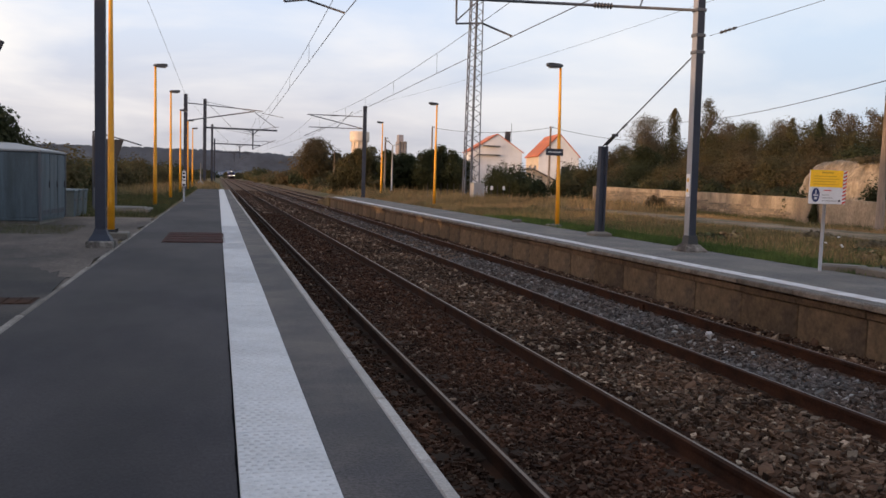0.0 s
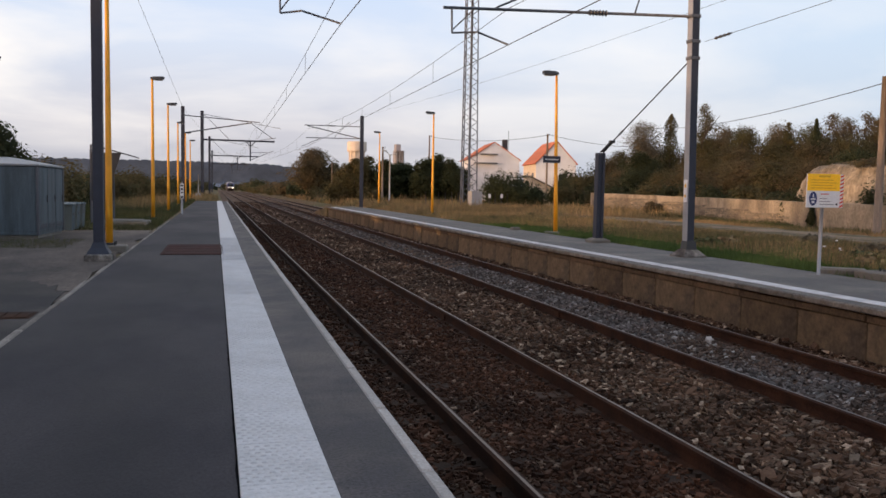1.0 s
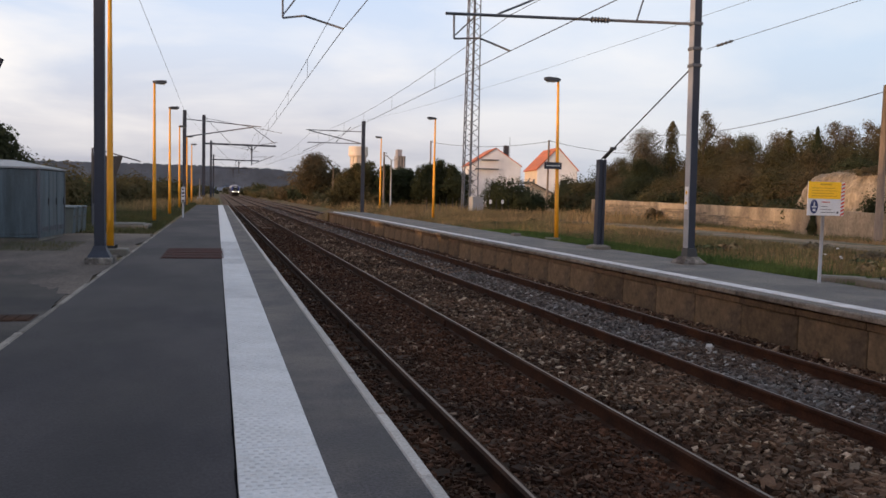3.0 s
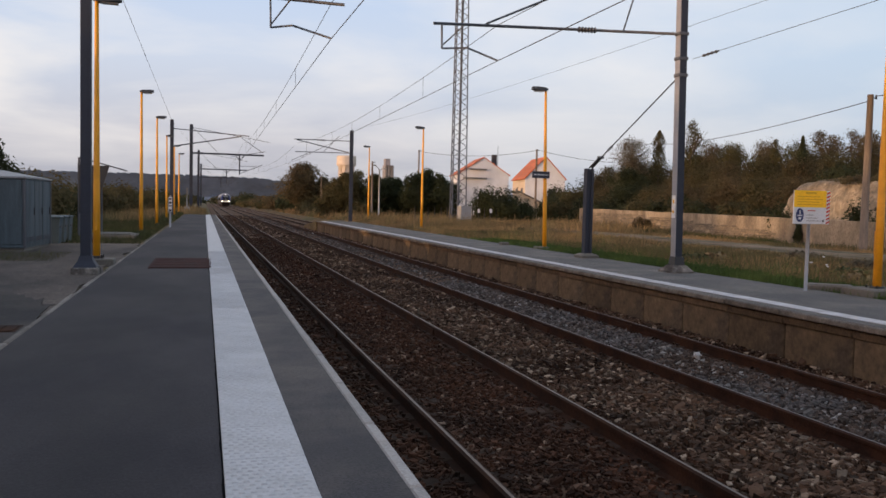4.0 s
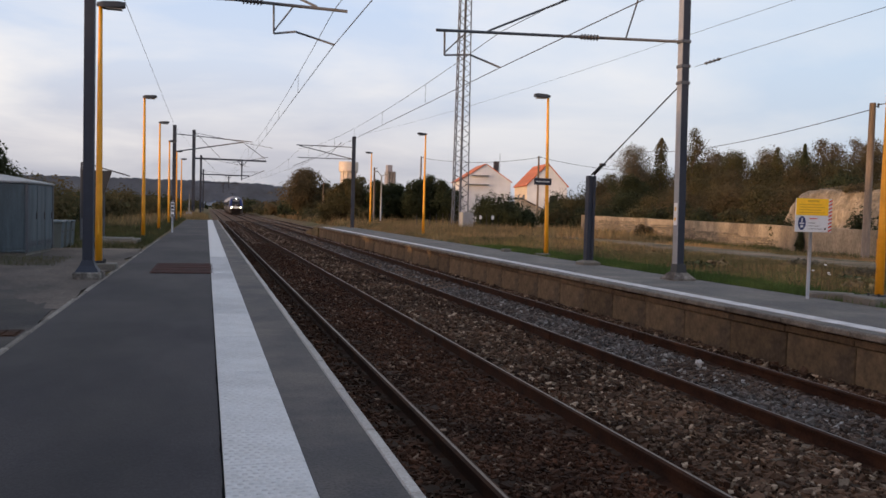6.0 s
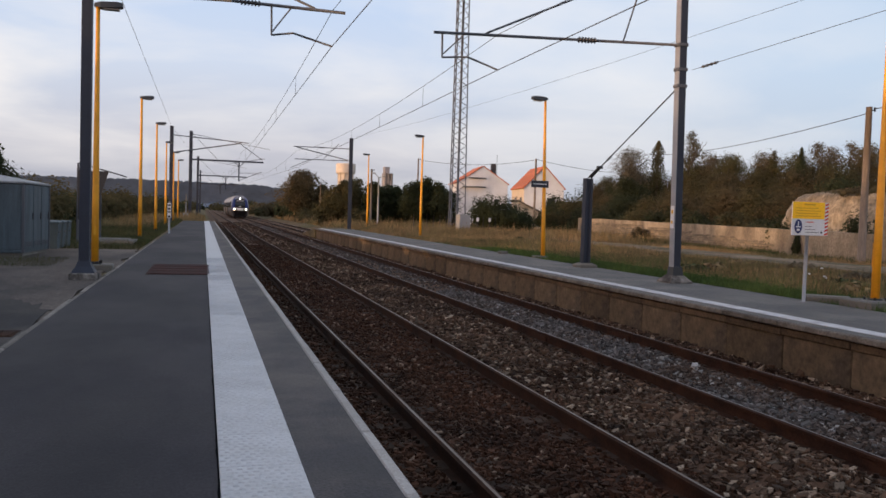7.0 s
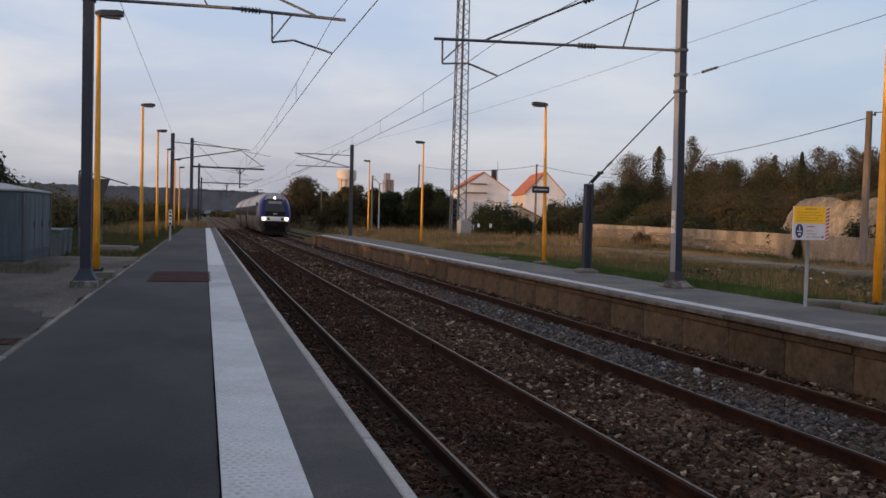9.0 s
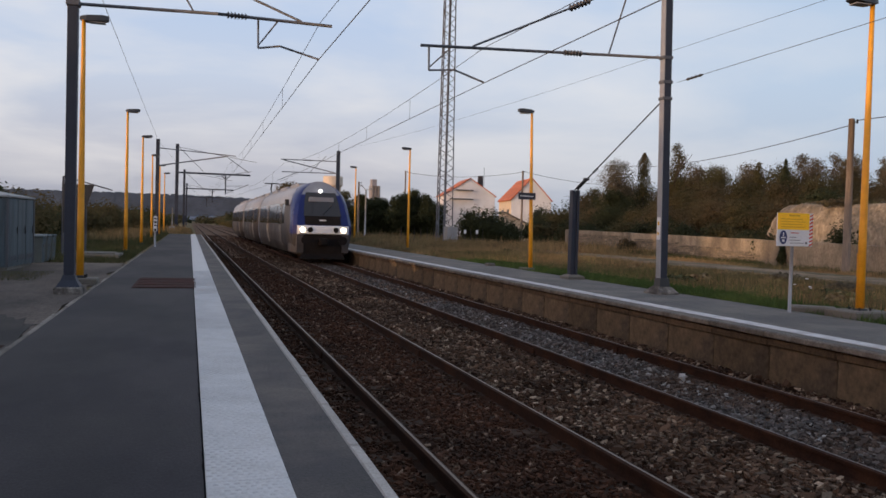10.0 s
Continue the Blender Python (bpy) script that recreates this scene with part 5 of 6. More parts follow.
def spire(x, y, z, h, w, material, seed, label, n, size, cone, name):
    """A narrow upright tree; cone 0 is a column, 1 a pointed cone."""
    rng = np.random.default_rng(seed)
    t = empty(name, x, y, z)
    tagged(t, label, "tree")
    bm = bmesh.new()
    tube(bm, (0, 0, -0.2), (0, 0, h * 0.9), 0.02 * h, 0.01, n=7)
    part("trunk", bm, BARK, t)
    f = rng.uniform(0.06, 1.0, n) ** 0.85
    prof = (1 - f) * cone + (1 - cone) * np.sqrt(np.clip(1 - ((f - 0.45) / 0.56) ** 2, 0.01, 1))
    lump = 1 + 0.30 * np.sin(f * 23 + seed) * np.sin(f * 9)
    a = rng.uniform(0, 6.28, n)
    lump = np.clip(lump + 0.22 * np.sin(a * 2 + f * 17), 0.15, 2)
    r = w * 0.5 * prof * lump * np.sqrt(rng.uniform(0.05, 1.3, n))
    P = np.stack([r * np.cos(a), r * np.sin(a), f * h], -1)
    u, v = leaf_axes(rng, np.stack([np.cos(a), np.sin(a), 0 * a], -1))
    s = size * rng.uniform(0.6, 1.3, n)[:, None]
    u, v = u * s, v * s * 0.6
    V = np.stack([P - u, P + u * 0.7 + v, P + u * 0.7 - v], 1).reshape(-1, 3)
    c = new("crown", fast_mesh("crown", V, np.arange(3 * n).reshape(-1, 3), material))
    c.parent = t
    return t


def build_right_woods():
    br, dk, ol, pl = "brown autumn tree in the wood beyond the field", "dark green tree in the wood", "olive green tree in the wood", "pale nearly bare tree above the wood"
    # tall singles seen against the sky
    tree(39.2, 70, 0, 8.6, 4.8, LEAF_PALE, 11, pl, n=11000, size=0.06, low=0.50, k=18, shell=0.2)
    spire(42.1, 70, 0, 9.0, 3.4, LEAF_OLIVE, 12, "slender olive conifer above the wood", 6000, 0.085, 0.75, "conifer")
    tree(42.4, 65, 0, 10.1, 3.9, LEAF_OLIVE, 13, "tall narrow poplar above the wood", n=7500, size=0.075, low=0.25, taper=0.2, k=30, shell=0.25, name="poplar")
    tree(43.4, 55, 0, 7.7, 2.0, LEAF_OLIVE, 14, "narrow poplar rising from the wood", n=3400, size=0.07, low=0.4, taper=0.2, k=18, shell=0.25, name="poplar")
    spire(41.9, 50, 0, 7.0, 1.2, LEAF_DARK, 15, "thin dark conifer rising from the wood", 3000, 0.07, 0.6, "conifer")
    tree(37.0, 66, 0, 5.1, 4.4, LEAF_DARK, 16, "dense dark evergreen tree before the wood", n=16000, size=0.075, low=0.2, k=22, shell=0.45)
    tree(36.6, 40, 0.4, 3.7, 4.6, LEAF_DARK, 17, "dark evergreen clump above the sandy bank", n=13000, size=0.07, low=0.3, k=18, shell=0.45)
    rnd = random.Random(4)
    # crown line of the wood: bearing x / y, and rise over the eye per metre of y
    bearing = (0.44, 0.473, 0.508, 0.535, 0.58, 0.627, 0.655, 0.673, 0.698, 0.729, 0.765, 0.815, 0.838, 0.875, 0.904, 0.943, 0.973, 1.044, 1.3)
    rise = (0.048, 0.054, 0.068, 0.074, 0.074, 0.075, 0.089, 0.098, 0.105, 0.110, 0.109, 0.110, 0.116, 0.125, 0.132, 0.135, 0.128, 0.130, 0.130)
    # rows from front to back, climbing a low bank
    i = 0
    for row, (off, share_of) in enumerate(((0, 0.62), (4.0, 0.80), (8.0, 0.94), (11.5, 1.0))):
        for k in range(13):
            f = -0.07 + 0.95 * (k + 0.5 * (row % 2)) / 12
            x = 35.2 + f * 6.5 + off * 0.9 + rnd.uniform(-.6, .6)
            y = 73 - f * 46 + off * 0.4 + rnd.uniform(-.8, .8)
            top = (1.32 + float(np.interp(x / y, bearing, rise)) * y) * share_of * rnd.uniform(0.95, 1.02)
            z = 0.1 + row * 0.25
            i += 1
            if row >= 2 and x / y > 0.85:
                for q in (-0.9, 0.9):
                    tree(x + q, y - q * 0.8, z, (top - z - 0.45) / 0.93 * rnd.uniform(0.96, 1.03), 3.4, (LEAF_BROWN, LEAF_PALE, LEAF_BROWN)[(i + (q > 0)) % 3], 700 + 2 * i + (q > 0), "slim feathery brown poplar in the wood", n=9500, size=0.065, low=0.1, k=24, shell=0.3, name="poplar")
                continue
            if x / y < 0.66:
                m, lab = ((LEAF_BROWN, br), (LEAF_DARK, dk), (LEAF_OLIVE, ol))[(i + row) % 3]
            else:
                m, lab = ((LEAF_OLIVE, ol), (LEAF_BROWN, br), (LEAF_OLIVE, ol), (LEAF_BROWN, br))[i % 4]
            tree(x, y, z, max(2.2, (top - z - 0.75) / 0.92), rnd.uniform(5.0, 6.2), m, 100 + i, lab, n=21000, size=0.064, low=0.08, k=24, shell=0.35)
    # dark bushes on the bank and along the wall
    for i in range(20):
        f = i / 19
        x = 31.2 + f * 5.5 + rnd.uniform(-.5, .5)
        y = 70 - f * 34 + rnd.uniform(-1, 1)
        if 30 < y < 42.0:
            x += 4
        bush(x, y, 0.05, rnd.uniform(2.0, 3.2), rnd.uniform(3.5, 4.8), (LEAF_DARK, LEAF_OLIVE, LEAF_DARK)[i % 3], 200 + i, "dense dark undergrowth at the foot of the wood", n=3200, size=0.10)
    # on the wall, by the sandy bank and the field
    for x, y, h, w, m in ((27.6, 36.0, 1.75, 2.2, LEAF_OLIVE), (26.8, 33.2, 2.3, 1.7, LEAF_DARK), (27.4, 29.0, 2.7, 1.9, LEAF_DARK), (30.6, 53, 1.3, 1.6, LEAF_BROWN), (27.3, 47.5, 1.0, 1.6, LEAF_BROWN), (25.62, 30.6, 0.95, 0.5, LEAF_DARK)):
        bush(x, y, 0, h, w, m, int(x * 7 + y), "small ragged shrub beside the stone wall", n=1600, size=0.075)


def build_middle_trees():
    dk = "dark dense tree behind the station fence"
    # big rounded tree and hedgerow beyond the tracks
    tree(13.7, 120, -0.3, 7.2, 7.2, LEAF_BROWN, 31, "large rounded autumn tree beside the line", n=12000, size=0.15, low=0.25, k=26, shell=0.55)
    tree(17.0, 122, -0.3, 5.6, 4.6, LEAF_BROWN, 32, "brown tree beside the line", n=6000, size=0.15, low=0.15)
    rnd = random.Random(9)
    for i, (x, h) in enumerate(((13.4, 3.7), (14.2, 4.6), (15.1, 5.0), (16.4, 5.3), (18.0, 4.9), (19.5, 4.6), (21.0, 4.7), (22.4, 5.0), (23.6, 5.3), (24.6, 5.9), (25.7, 5.2), (26.8, 4.3))):
        tree(x, 90 + rnd.uniform(-1.5, 1.5), -0.2, h, 3.9, LEAF_DARK if i > 3 else LEAF_OLIVE, 40 + i, dk, n=8500, size=0.11, low=0.06, k=14, shell=0.5)
    # round shrub in front of the houses
    bush(23.9, 63.5, -0.1, 3.75, 6.2, LEAF_DARK, 61, "large dark shrub in front of the houses", n=13000, size=0.10)
    bush(26.6, 66, -0.1, 2.3, 3.2, LEAF_DARK, 62, "dark shrub in front of the houses", n=4000, size=0.10)
    bush(31.0, 68, -0.1, 1.5, 3.0, LEAF_DARK, 63, "low shrub before the cream house", n=1500, size=0.15)
    for i, (x, y, h, w) in enumerate(((34.2, 76, 5.2, 5), (36.6, 75, 5.2, 5), (38.8, 75, 5.4, 5), (42, 80, 4.8, 6), (46, 82, 5.4, 7))):
        bush(x, y, -0.1, h, w, LEAF_DARK, 70 + i, "dark hedge beside the houses", n=4500, size=0.12)
    # far hedges on both sides of the line
    for i in range(12):
        f = i / 11
        bush(11.5 + f * 3 + rnd.uniform(-1, 1), 330 - f * 190, -0.4, rnd.uniform(2.5, 4.2) * (1.25 if f < 0.5 else 1), 8, (LEAF_OLIVE, LEAF_BROWN, LEAF_DARK)[i % 3], 80 + i, "scrub beside the far tracks", n=1300, size=0.32, d=14)
    for i in range(5):
        bush(13.6 + i * 0.5, 118 - i * 8, -0.5, 2.4, 4, LEAF_OLIVE, 95 + i, "scrub beside the far tracks", n=900, size=0.22, d=6)


def build_far_hedge():
    rnd = random.Random(77)
    for i in range(13):
        bush(-95 + i * 15 + rnd.uniform(-3, 3), 450 + rnd.uniform(-12, 12), -0.8, rnd.uniform(5.0, 8.0), 22, (LEAF_DARK, LEAF_OLIVE)[i % 2], 500 + i, "distant dark trees closing the line", n=1500, size=0.6, d=18)


def build_left_trees():
    rnd = random.Random(12)
    tree(-7.9, 32, 0, 3.6, 4.0, LEAF_DARK, 300, "dark leafy tree behind the cabinet", n=20000, size=0.085, low=0.1, k=22, shell=0.3)
    bush(-7.4, 29, 0, 2.4, 3.0, LEAF_DARK, 301, "dark leafy shrub behind the cabinet", n=5200, size=0.075)
    bush(-10.5, 31, 0, 3.6, 4.6, LEAF_DARK, 302, "dark leafy shrub behind the cabinet", n=5200, size=0.08)
    for i in range(9):
        f = i / 8
        bush(-6.6 - rnd.uniform(0, 2) + f * 0.8, 40 + f * 70, -0.1, rnd.uniform(2.5, 3.5), 4.5, (LEAF_OLIVE, LEAF_DARK, LEAF_OLIVE)[i % 3], 310 + i, "olive scrub along the field edge", n=4500, size=0.10, d=7)
    # row starts out of view; its near bushes are added to shade the train
    for i in range(12):
        f = i / 11
        bush(-14 - rnd.uniform(0, 5), 31 + f * 134, -0.2, rnd.uniform(3.4, 4.8), 8, (LEAF_OLIVE, LEAF_BROWN, LEAF_DARK)[i % 3], 330 + i, "scrub across the field, its unseen near end added for shade", n=6500, size=0.10, d=10)
    for i in range(6):
        bush(-6.5 + i * 0.3, 130 + i * 34, -0.3, rnd.uniform(3.0, 4.2), 8, (LEAF_DARK, LEAF_OLIVE)[i % 2], 350 + i, "hedge along the far line", n=1500, size=0.3, d=16)


build_right_woods()
build_middle_trees()
build_left_trees()
build_far_hedge()


def grass(name, zones, material, label, seed):
    """Blades: zones of x0, x1, y0, y1, count, height, width."""
    rng = np.random.default_rng(seed)
    VV = []
    for x0, x1, y0, y1, n, h, w in zones:
        x, y = rng.uniform(x0, x1, n), rng.uniform(y0, y1, n)
        keep = np.array([noise.noise(Vector((a * 0.35, b * 0.35, seed))) for a, b in zip(x, y)]) > rng.uniform(-0.75, 0.35, n)
        x, y = x[keep], y[keep]
        n = len(x)
        z = np.array([ground_z(a, b) for a, b in zip(x, y)])
        hh = h * rng.lognormal(0, 0.35, n)
        a = rng.uniform(0, 6.28, n)
        lean = rng.uniform(0.1, 0.6, n) * hh
        b = rng.uniform(0, 6.28, n)
        c, s = np.cos(a) * w, np.sin(a) * w
        base = np.stack([x, y, z - 0.02], -1)
        top = base + np.stack([np.cos(b) * lean, np.sin(b) * lean, hh + 0.02], -1)
        side = np.stack([c, s, 0 * c], -1)
        VV.append(np.stack([base - side, base + side, top], 1))
    V = np.concatenate(VV).reshape(-1, 3)
    o = new(name, fast_mesh(name, V, np.arange(len(V)).reshape(-1, 3), material))
    tagged(o, label, "grass", kind="stuff")


grass("dry_field_grass", [(10.3, 11.9, 32, 62, 12000, 0.16, 0.014), (11.6, 18.4, 8, 28, 50000, 0.13, 0.007), (11.6, 18.4, 28, 45, 30000, 0.20, 0.012), (10.9, 19.4, 45, 80, 30000, 0.36, 0.02), (19.4, 30, 42, 75, 12000, 0.4, 0.025), (22.6, 24.8, 20, 42, 8000, 0.12, 0.012), (12.2, 16, 64, 150, 9000, 0.5, 0.04), (17.9, 19.6, 10, 50, 11000, 0.10, 0.010), (21.5, 23.4, 14, 50, 9000, 0.12, 0.011),
                          (14, 30, 76, 100, 8000, 0.6, 0.04), (-9, -2.9, 48, 110, 30000, 0.40, 0.022), (-2.9, 0.2, 78, 130, 9000, 0.5, 0.03), (-14, -9, 40, 110, 8000, 0.6, 0.04)], DRYGRASS, "dry brown grass across the field", 21)
grass("green_grass", [(10.26, 11.7, 7, 30, 85000, 0.10, 0.009), (10.26, 11.7, 30, 36, 4000, 0.10, 0.010), (11.6, 15, 7, 45, 16000, 0.12, 0.009)], GREENGRASS, "short green grass along the platform edge", 22)
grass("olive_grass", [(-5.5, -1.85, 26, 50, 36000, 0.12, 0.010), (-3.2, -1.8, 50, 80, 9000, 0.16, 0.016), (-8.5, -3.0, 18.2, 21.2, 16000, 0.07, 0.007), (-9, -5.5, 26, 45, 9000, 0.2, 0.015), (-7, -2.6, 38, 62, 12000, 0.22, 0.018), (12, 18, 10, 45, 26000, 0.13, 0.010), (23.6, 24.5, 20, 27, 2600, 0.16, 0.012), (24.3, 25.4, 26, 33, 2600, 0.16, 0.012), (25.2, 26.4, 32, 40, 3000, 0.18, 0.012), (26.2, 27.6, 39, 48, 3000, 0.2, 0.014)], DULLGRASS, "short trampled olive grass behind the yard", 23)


def build_flowers():
    f = empty("weed_clump", 11.1, 12.6, 0)
    tagged(f, "tall weed with small white flower heads", "weed")
    rnd = random.Random(3)
    bm = bmesh.new()
    for i in range(16):
        x, y, h = rnd.uniform(-.4, .4), rnd.uniform(-.3, .3), rnd.uniform(0.3, 0.62)
        tube(bm, (x * 0.5, y * 0.5, -0.05), (x, y, h), 0.006, 0.003, n=4)
        for k in range(4):
            a = rnd.uniform(0, 6.28)
            tube(bm, (x * 0.8, y * 0.8, h * 0.6), (x * 0.8 + 0.12 * math.cos(a), y * 0.8 + 0.12 * math.sin(a), h * 0.75), 0.004, 0.002, n=3)
        if i % 5 == 0:
            bm2 = bmesh.new()
            bmesh.ops.create_icosphere(bm2, subdivisions=1, radius=0.022, matrix=Matrix.Translation((x, y, h)) @ Matrix.Diagonal((1.4, 1.4, 0.6, 1)))
            part("flower_head", bm2, SIGN_W, f)
    part("stems", bm, DRYGRASS, f)


build_flowers()


def build_field_weeds():
    rnd = random.Random(66)
    for i in range(22):
        y = rnd.uniform(13, 52)
        x = rnd.uniform(12.2, 18.0)
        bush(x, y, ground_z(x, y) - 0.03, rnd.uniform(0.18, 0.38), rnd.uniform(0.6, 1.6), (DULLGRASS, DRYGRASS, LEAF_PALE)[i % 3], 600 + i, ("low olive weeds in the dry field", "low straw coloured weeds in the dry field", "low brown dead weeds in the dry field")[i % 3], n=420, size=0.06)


build_field_weeds()


# ---- stone wall and sandy bank ----
def build_stone_wall():
    w = empty("stone_wall")
    tagged(w, "long pale rendered wall with bare rubble where the render fell", "wall", kind="structure")
    a, b = Vector((24.6, 20.5, 0)), Vector((30.2, 62.0, 0))
    d = (b - a).normalized()
    ang = math.degrees(math.atan2(d.y, d.x))
    L = (b - a).length
    bm = bmesh.new()
    n = 60
    prof = []
    for i in range(n + 1):
        s = L * i / n
        h = 1.02 + 0.008 * s + 0.04 * noise.noise(Vector((s * 0.4, 0, 0)))
        prof.append((s, h))
    rings = [[(s, -0.18, -0.3), (s, 0.18, -0.3), (s, 0.18, h), (s, -0.18, h)] for s, h in prof]
    loft(bm, rings)
    core = part("wall_core", bm, MORTAR, w)
    core.matrix_basis = pose(a.x, a.y, 0, 0, 0, ang)
    # facing stones on the lane side
    rnd = random.Random(8)
    meshes = []
    for k in range(6):
        bm = bmesh.new()
        lx, hz = rnd.uniform(0.34, 0.66), rnd.uniform(0.075, 0.115)
        box(bm, -lx / 2, lx / 2, -0.03, 0.022, -hz / 2, hz / 2, 0.010)
        for v in bm.verts:
            v.co += Vector((rnd.uniform(-.02, .02), rnd.uniform(-.015, .01), rnd.uniform(-.012, .012)))
        meshes.append(part("stone", bm, WALLSTONE, w))
    used = set()
    count = 0
    m0 = pose(a.x, a.y, 0, 0, 0, ang)
    for row in range(10):
        s = 12.0 + 0.3 * (row % 2)
        while s < L - 0.5 and count < 480:
            k = rnd.randrange(6)
            h = 1.02 + 0.008 * s + 0.04 * noise.noise(Vector((s * 0.4, 0, 0)))
            z = 0.08 + row * 0.125
            bare = 0.0 if s < 12.5 else 0.48 if s < 16 else 0.66 if s < 21 else 0.76 if s < 28 else 0.84
            if z + 0.09 < h * bare and rnd.random() < 0.93:
                m = m0 @ pose(s + rnd.uniform(-.08, .08), 0.185, z + rnd.uniform(-.02, .02), rnd.uniform(-2, 2), 0, rnd.uniform(-1.5, 1.5))
                if k not in used:
                    meshes[k].matrix_basis = m
                    used.add(k)
                else:
                    share(meshes[k], "stone", m, w)
                count += 1
            s += 0.52


build_stone_wall()


def build_sandy_bank():
    bm = bmesh.new()
    cx, cy = 34.4, 35.0
    rows = []
    for j in range(15):
        f = j / 14
        r = []
        for i in range(33):
            a = -math.pi * 0.15 + math.pi * 1.5 * i / 32 + math.pi * 0.65
            rad = 5.2 * (1 - f * 0.55) ** 0.6
            p = Vector((cx + math.cos(a) * rad * 0.85, cy + math.sin(a) * rad * 1.25, -0.2 + 3.25 * math.sin(f * math.pi / 2)))
            q = noise.noise(p * 0.6) * 0.35 + noise.noise(p * 1.9) * 0.14
            p += Vector((math.cos(a), math.sin(a), 0.3)) * q
            r.append(bm.verts.new(p))
        rows.append(r)
    for j in range(14):
        for i in range(32):
            bm.faces.new((rows[j][i], rows[j][i + 1], rows[j + 1][i + 1], rows[j + 1][i]))
    bm.faces.new(rows[-1][::-1])
    bmesh.ops.recalc_face_normals(bm, faces=bm.faces[:])
    o = part("sandy_bank", bm, SAND, smooth=True)
    tagged(o, "pale sandy rock bank overgrown at the top", "bank", kind="structure")
    for i, (x, y) in enumerate(((31.2, 33.5), (32.5, 36.5), (34.2, 38.0), (33.8, 33.2), (35.5, 35.5))):
        bush(x + 0.9, y, 2.85, 0.55, 3.0, (LEAF_BROWN, LEAF_PALE)[i % 2], 400 + i, "dry tufts on top of the sandy bank", n=700, size=0.10)


build_sandy_bank()


# ---- buildings ----
def build_house(name, label, x, y, w, d, eave, ridge, rz, wall, back_label=""):
    """Gable house: ridge along local y, gables on the local y faces."""
    h = empty(name, x, y, -0.2, rz)
    tagged(h, label, "house")
    t = 0.25
    for s in (0, 1):
        bm = bmesh.new()
        y0 = 0 if s == 0 else d - t
        vs = []
        for yy in (y0, y0 + t):
            vs.append([bm.verts.new(v) for v in ((0, yy, 0), (w, yy, 0), (w, yy, eave), (w / 2, yy, ridge), (0, yy, eave))])
        bm.faces.new(vs[0])
        bm.faces.new(vs[1][::-1])
        for k in range(5):
            bm.faces.new((vs[0][k], vs[1][k], vs[1][(k + 1) % 5], vs[0][(k + 1) % 5]))
        bmesh.ops.recalc_face_normals(bm, faces=bm.faces[:])
        part("gable_wall", bm, RENDERWALL, h)
    for x0 in (0, w - t):
        bm = bmesh.new()
        box(bm, x0, x0 + t, t, d - t, 0, eave)
        part("side_wall", bm, wall, h)
    ang = math.atan2(ridge - eave, w / 2)
    L = math.hypot(ridge - eave, w / 2) + 0.25
    for s in (-1, 1):
        bm = bmesh.new()
        box(bm, 0, L, -0.06, d + 0.2, 0.0, 0.10)
        m = Matrix.Translation((w / 2, 0, ridge)) @ (Matrix.Rotation(ang, 4, "Y") if s > 0 else Matrix.Rotation(math.pi, 4, "Z") @ Matrix.Translation((0, -d, 0)) @ Matrix.Rotation(ang, 4, "Y"))
        bmesh.ops.transform(bm, matrix=m, verts=bm.verts[:])
        r = part("roof", bm, TILE, h, "orange clay tiles")
        rows = 9
        for i in range(rows):
            bm = bmesh.new()
            box(bm, L * i / rows, L * (i + 1) / rows - 0.02, -0.08, d + 0.22, 0.10, 0.13)
            bmesh.ops.transform(bm, matrix=m, verts=bm.verts[:])
            part("tile_course", bm, TILE, r)
    return h


def window(parent, x0, x1, y, z0, z1, axis="y", face=-1):
    bm = bmesh.new()
    if axis == "y":
        box(bm, x0, x1, y - 0.03, y + 0.03, z0, z1)
    else:
        box(bm, y - 0.03, y + 0.03, x0, x1, z0, z1)
    wd = part("window", bm, DARKWIN, parent)
    bm = bmesh.new()
    if axis == "y":
        frame_box(bm, x0 - 0.08, x1 + 0.08, y - 0.06, y - 0.035, z0 - 0.08, z1 + 0.08, 0.08)
    else:
        box(bm, y - 0.07, y + 0.03, x0 - 0.1, x1 + 0.1, z0 - 0.14, z0 - 0.02)
    part("window_frame", bm, SIGN_W, wd)


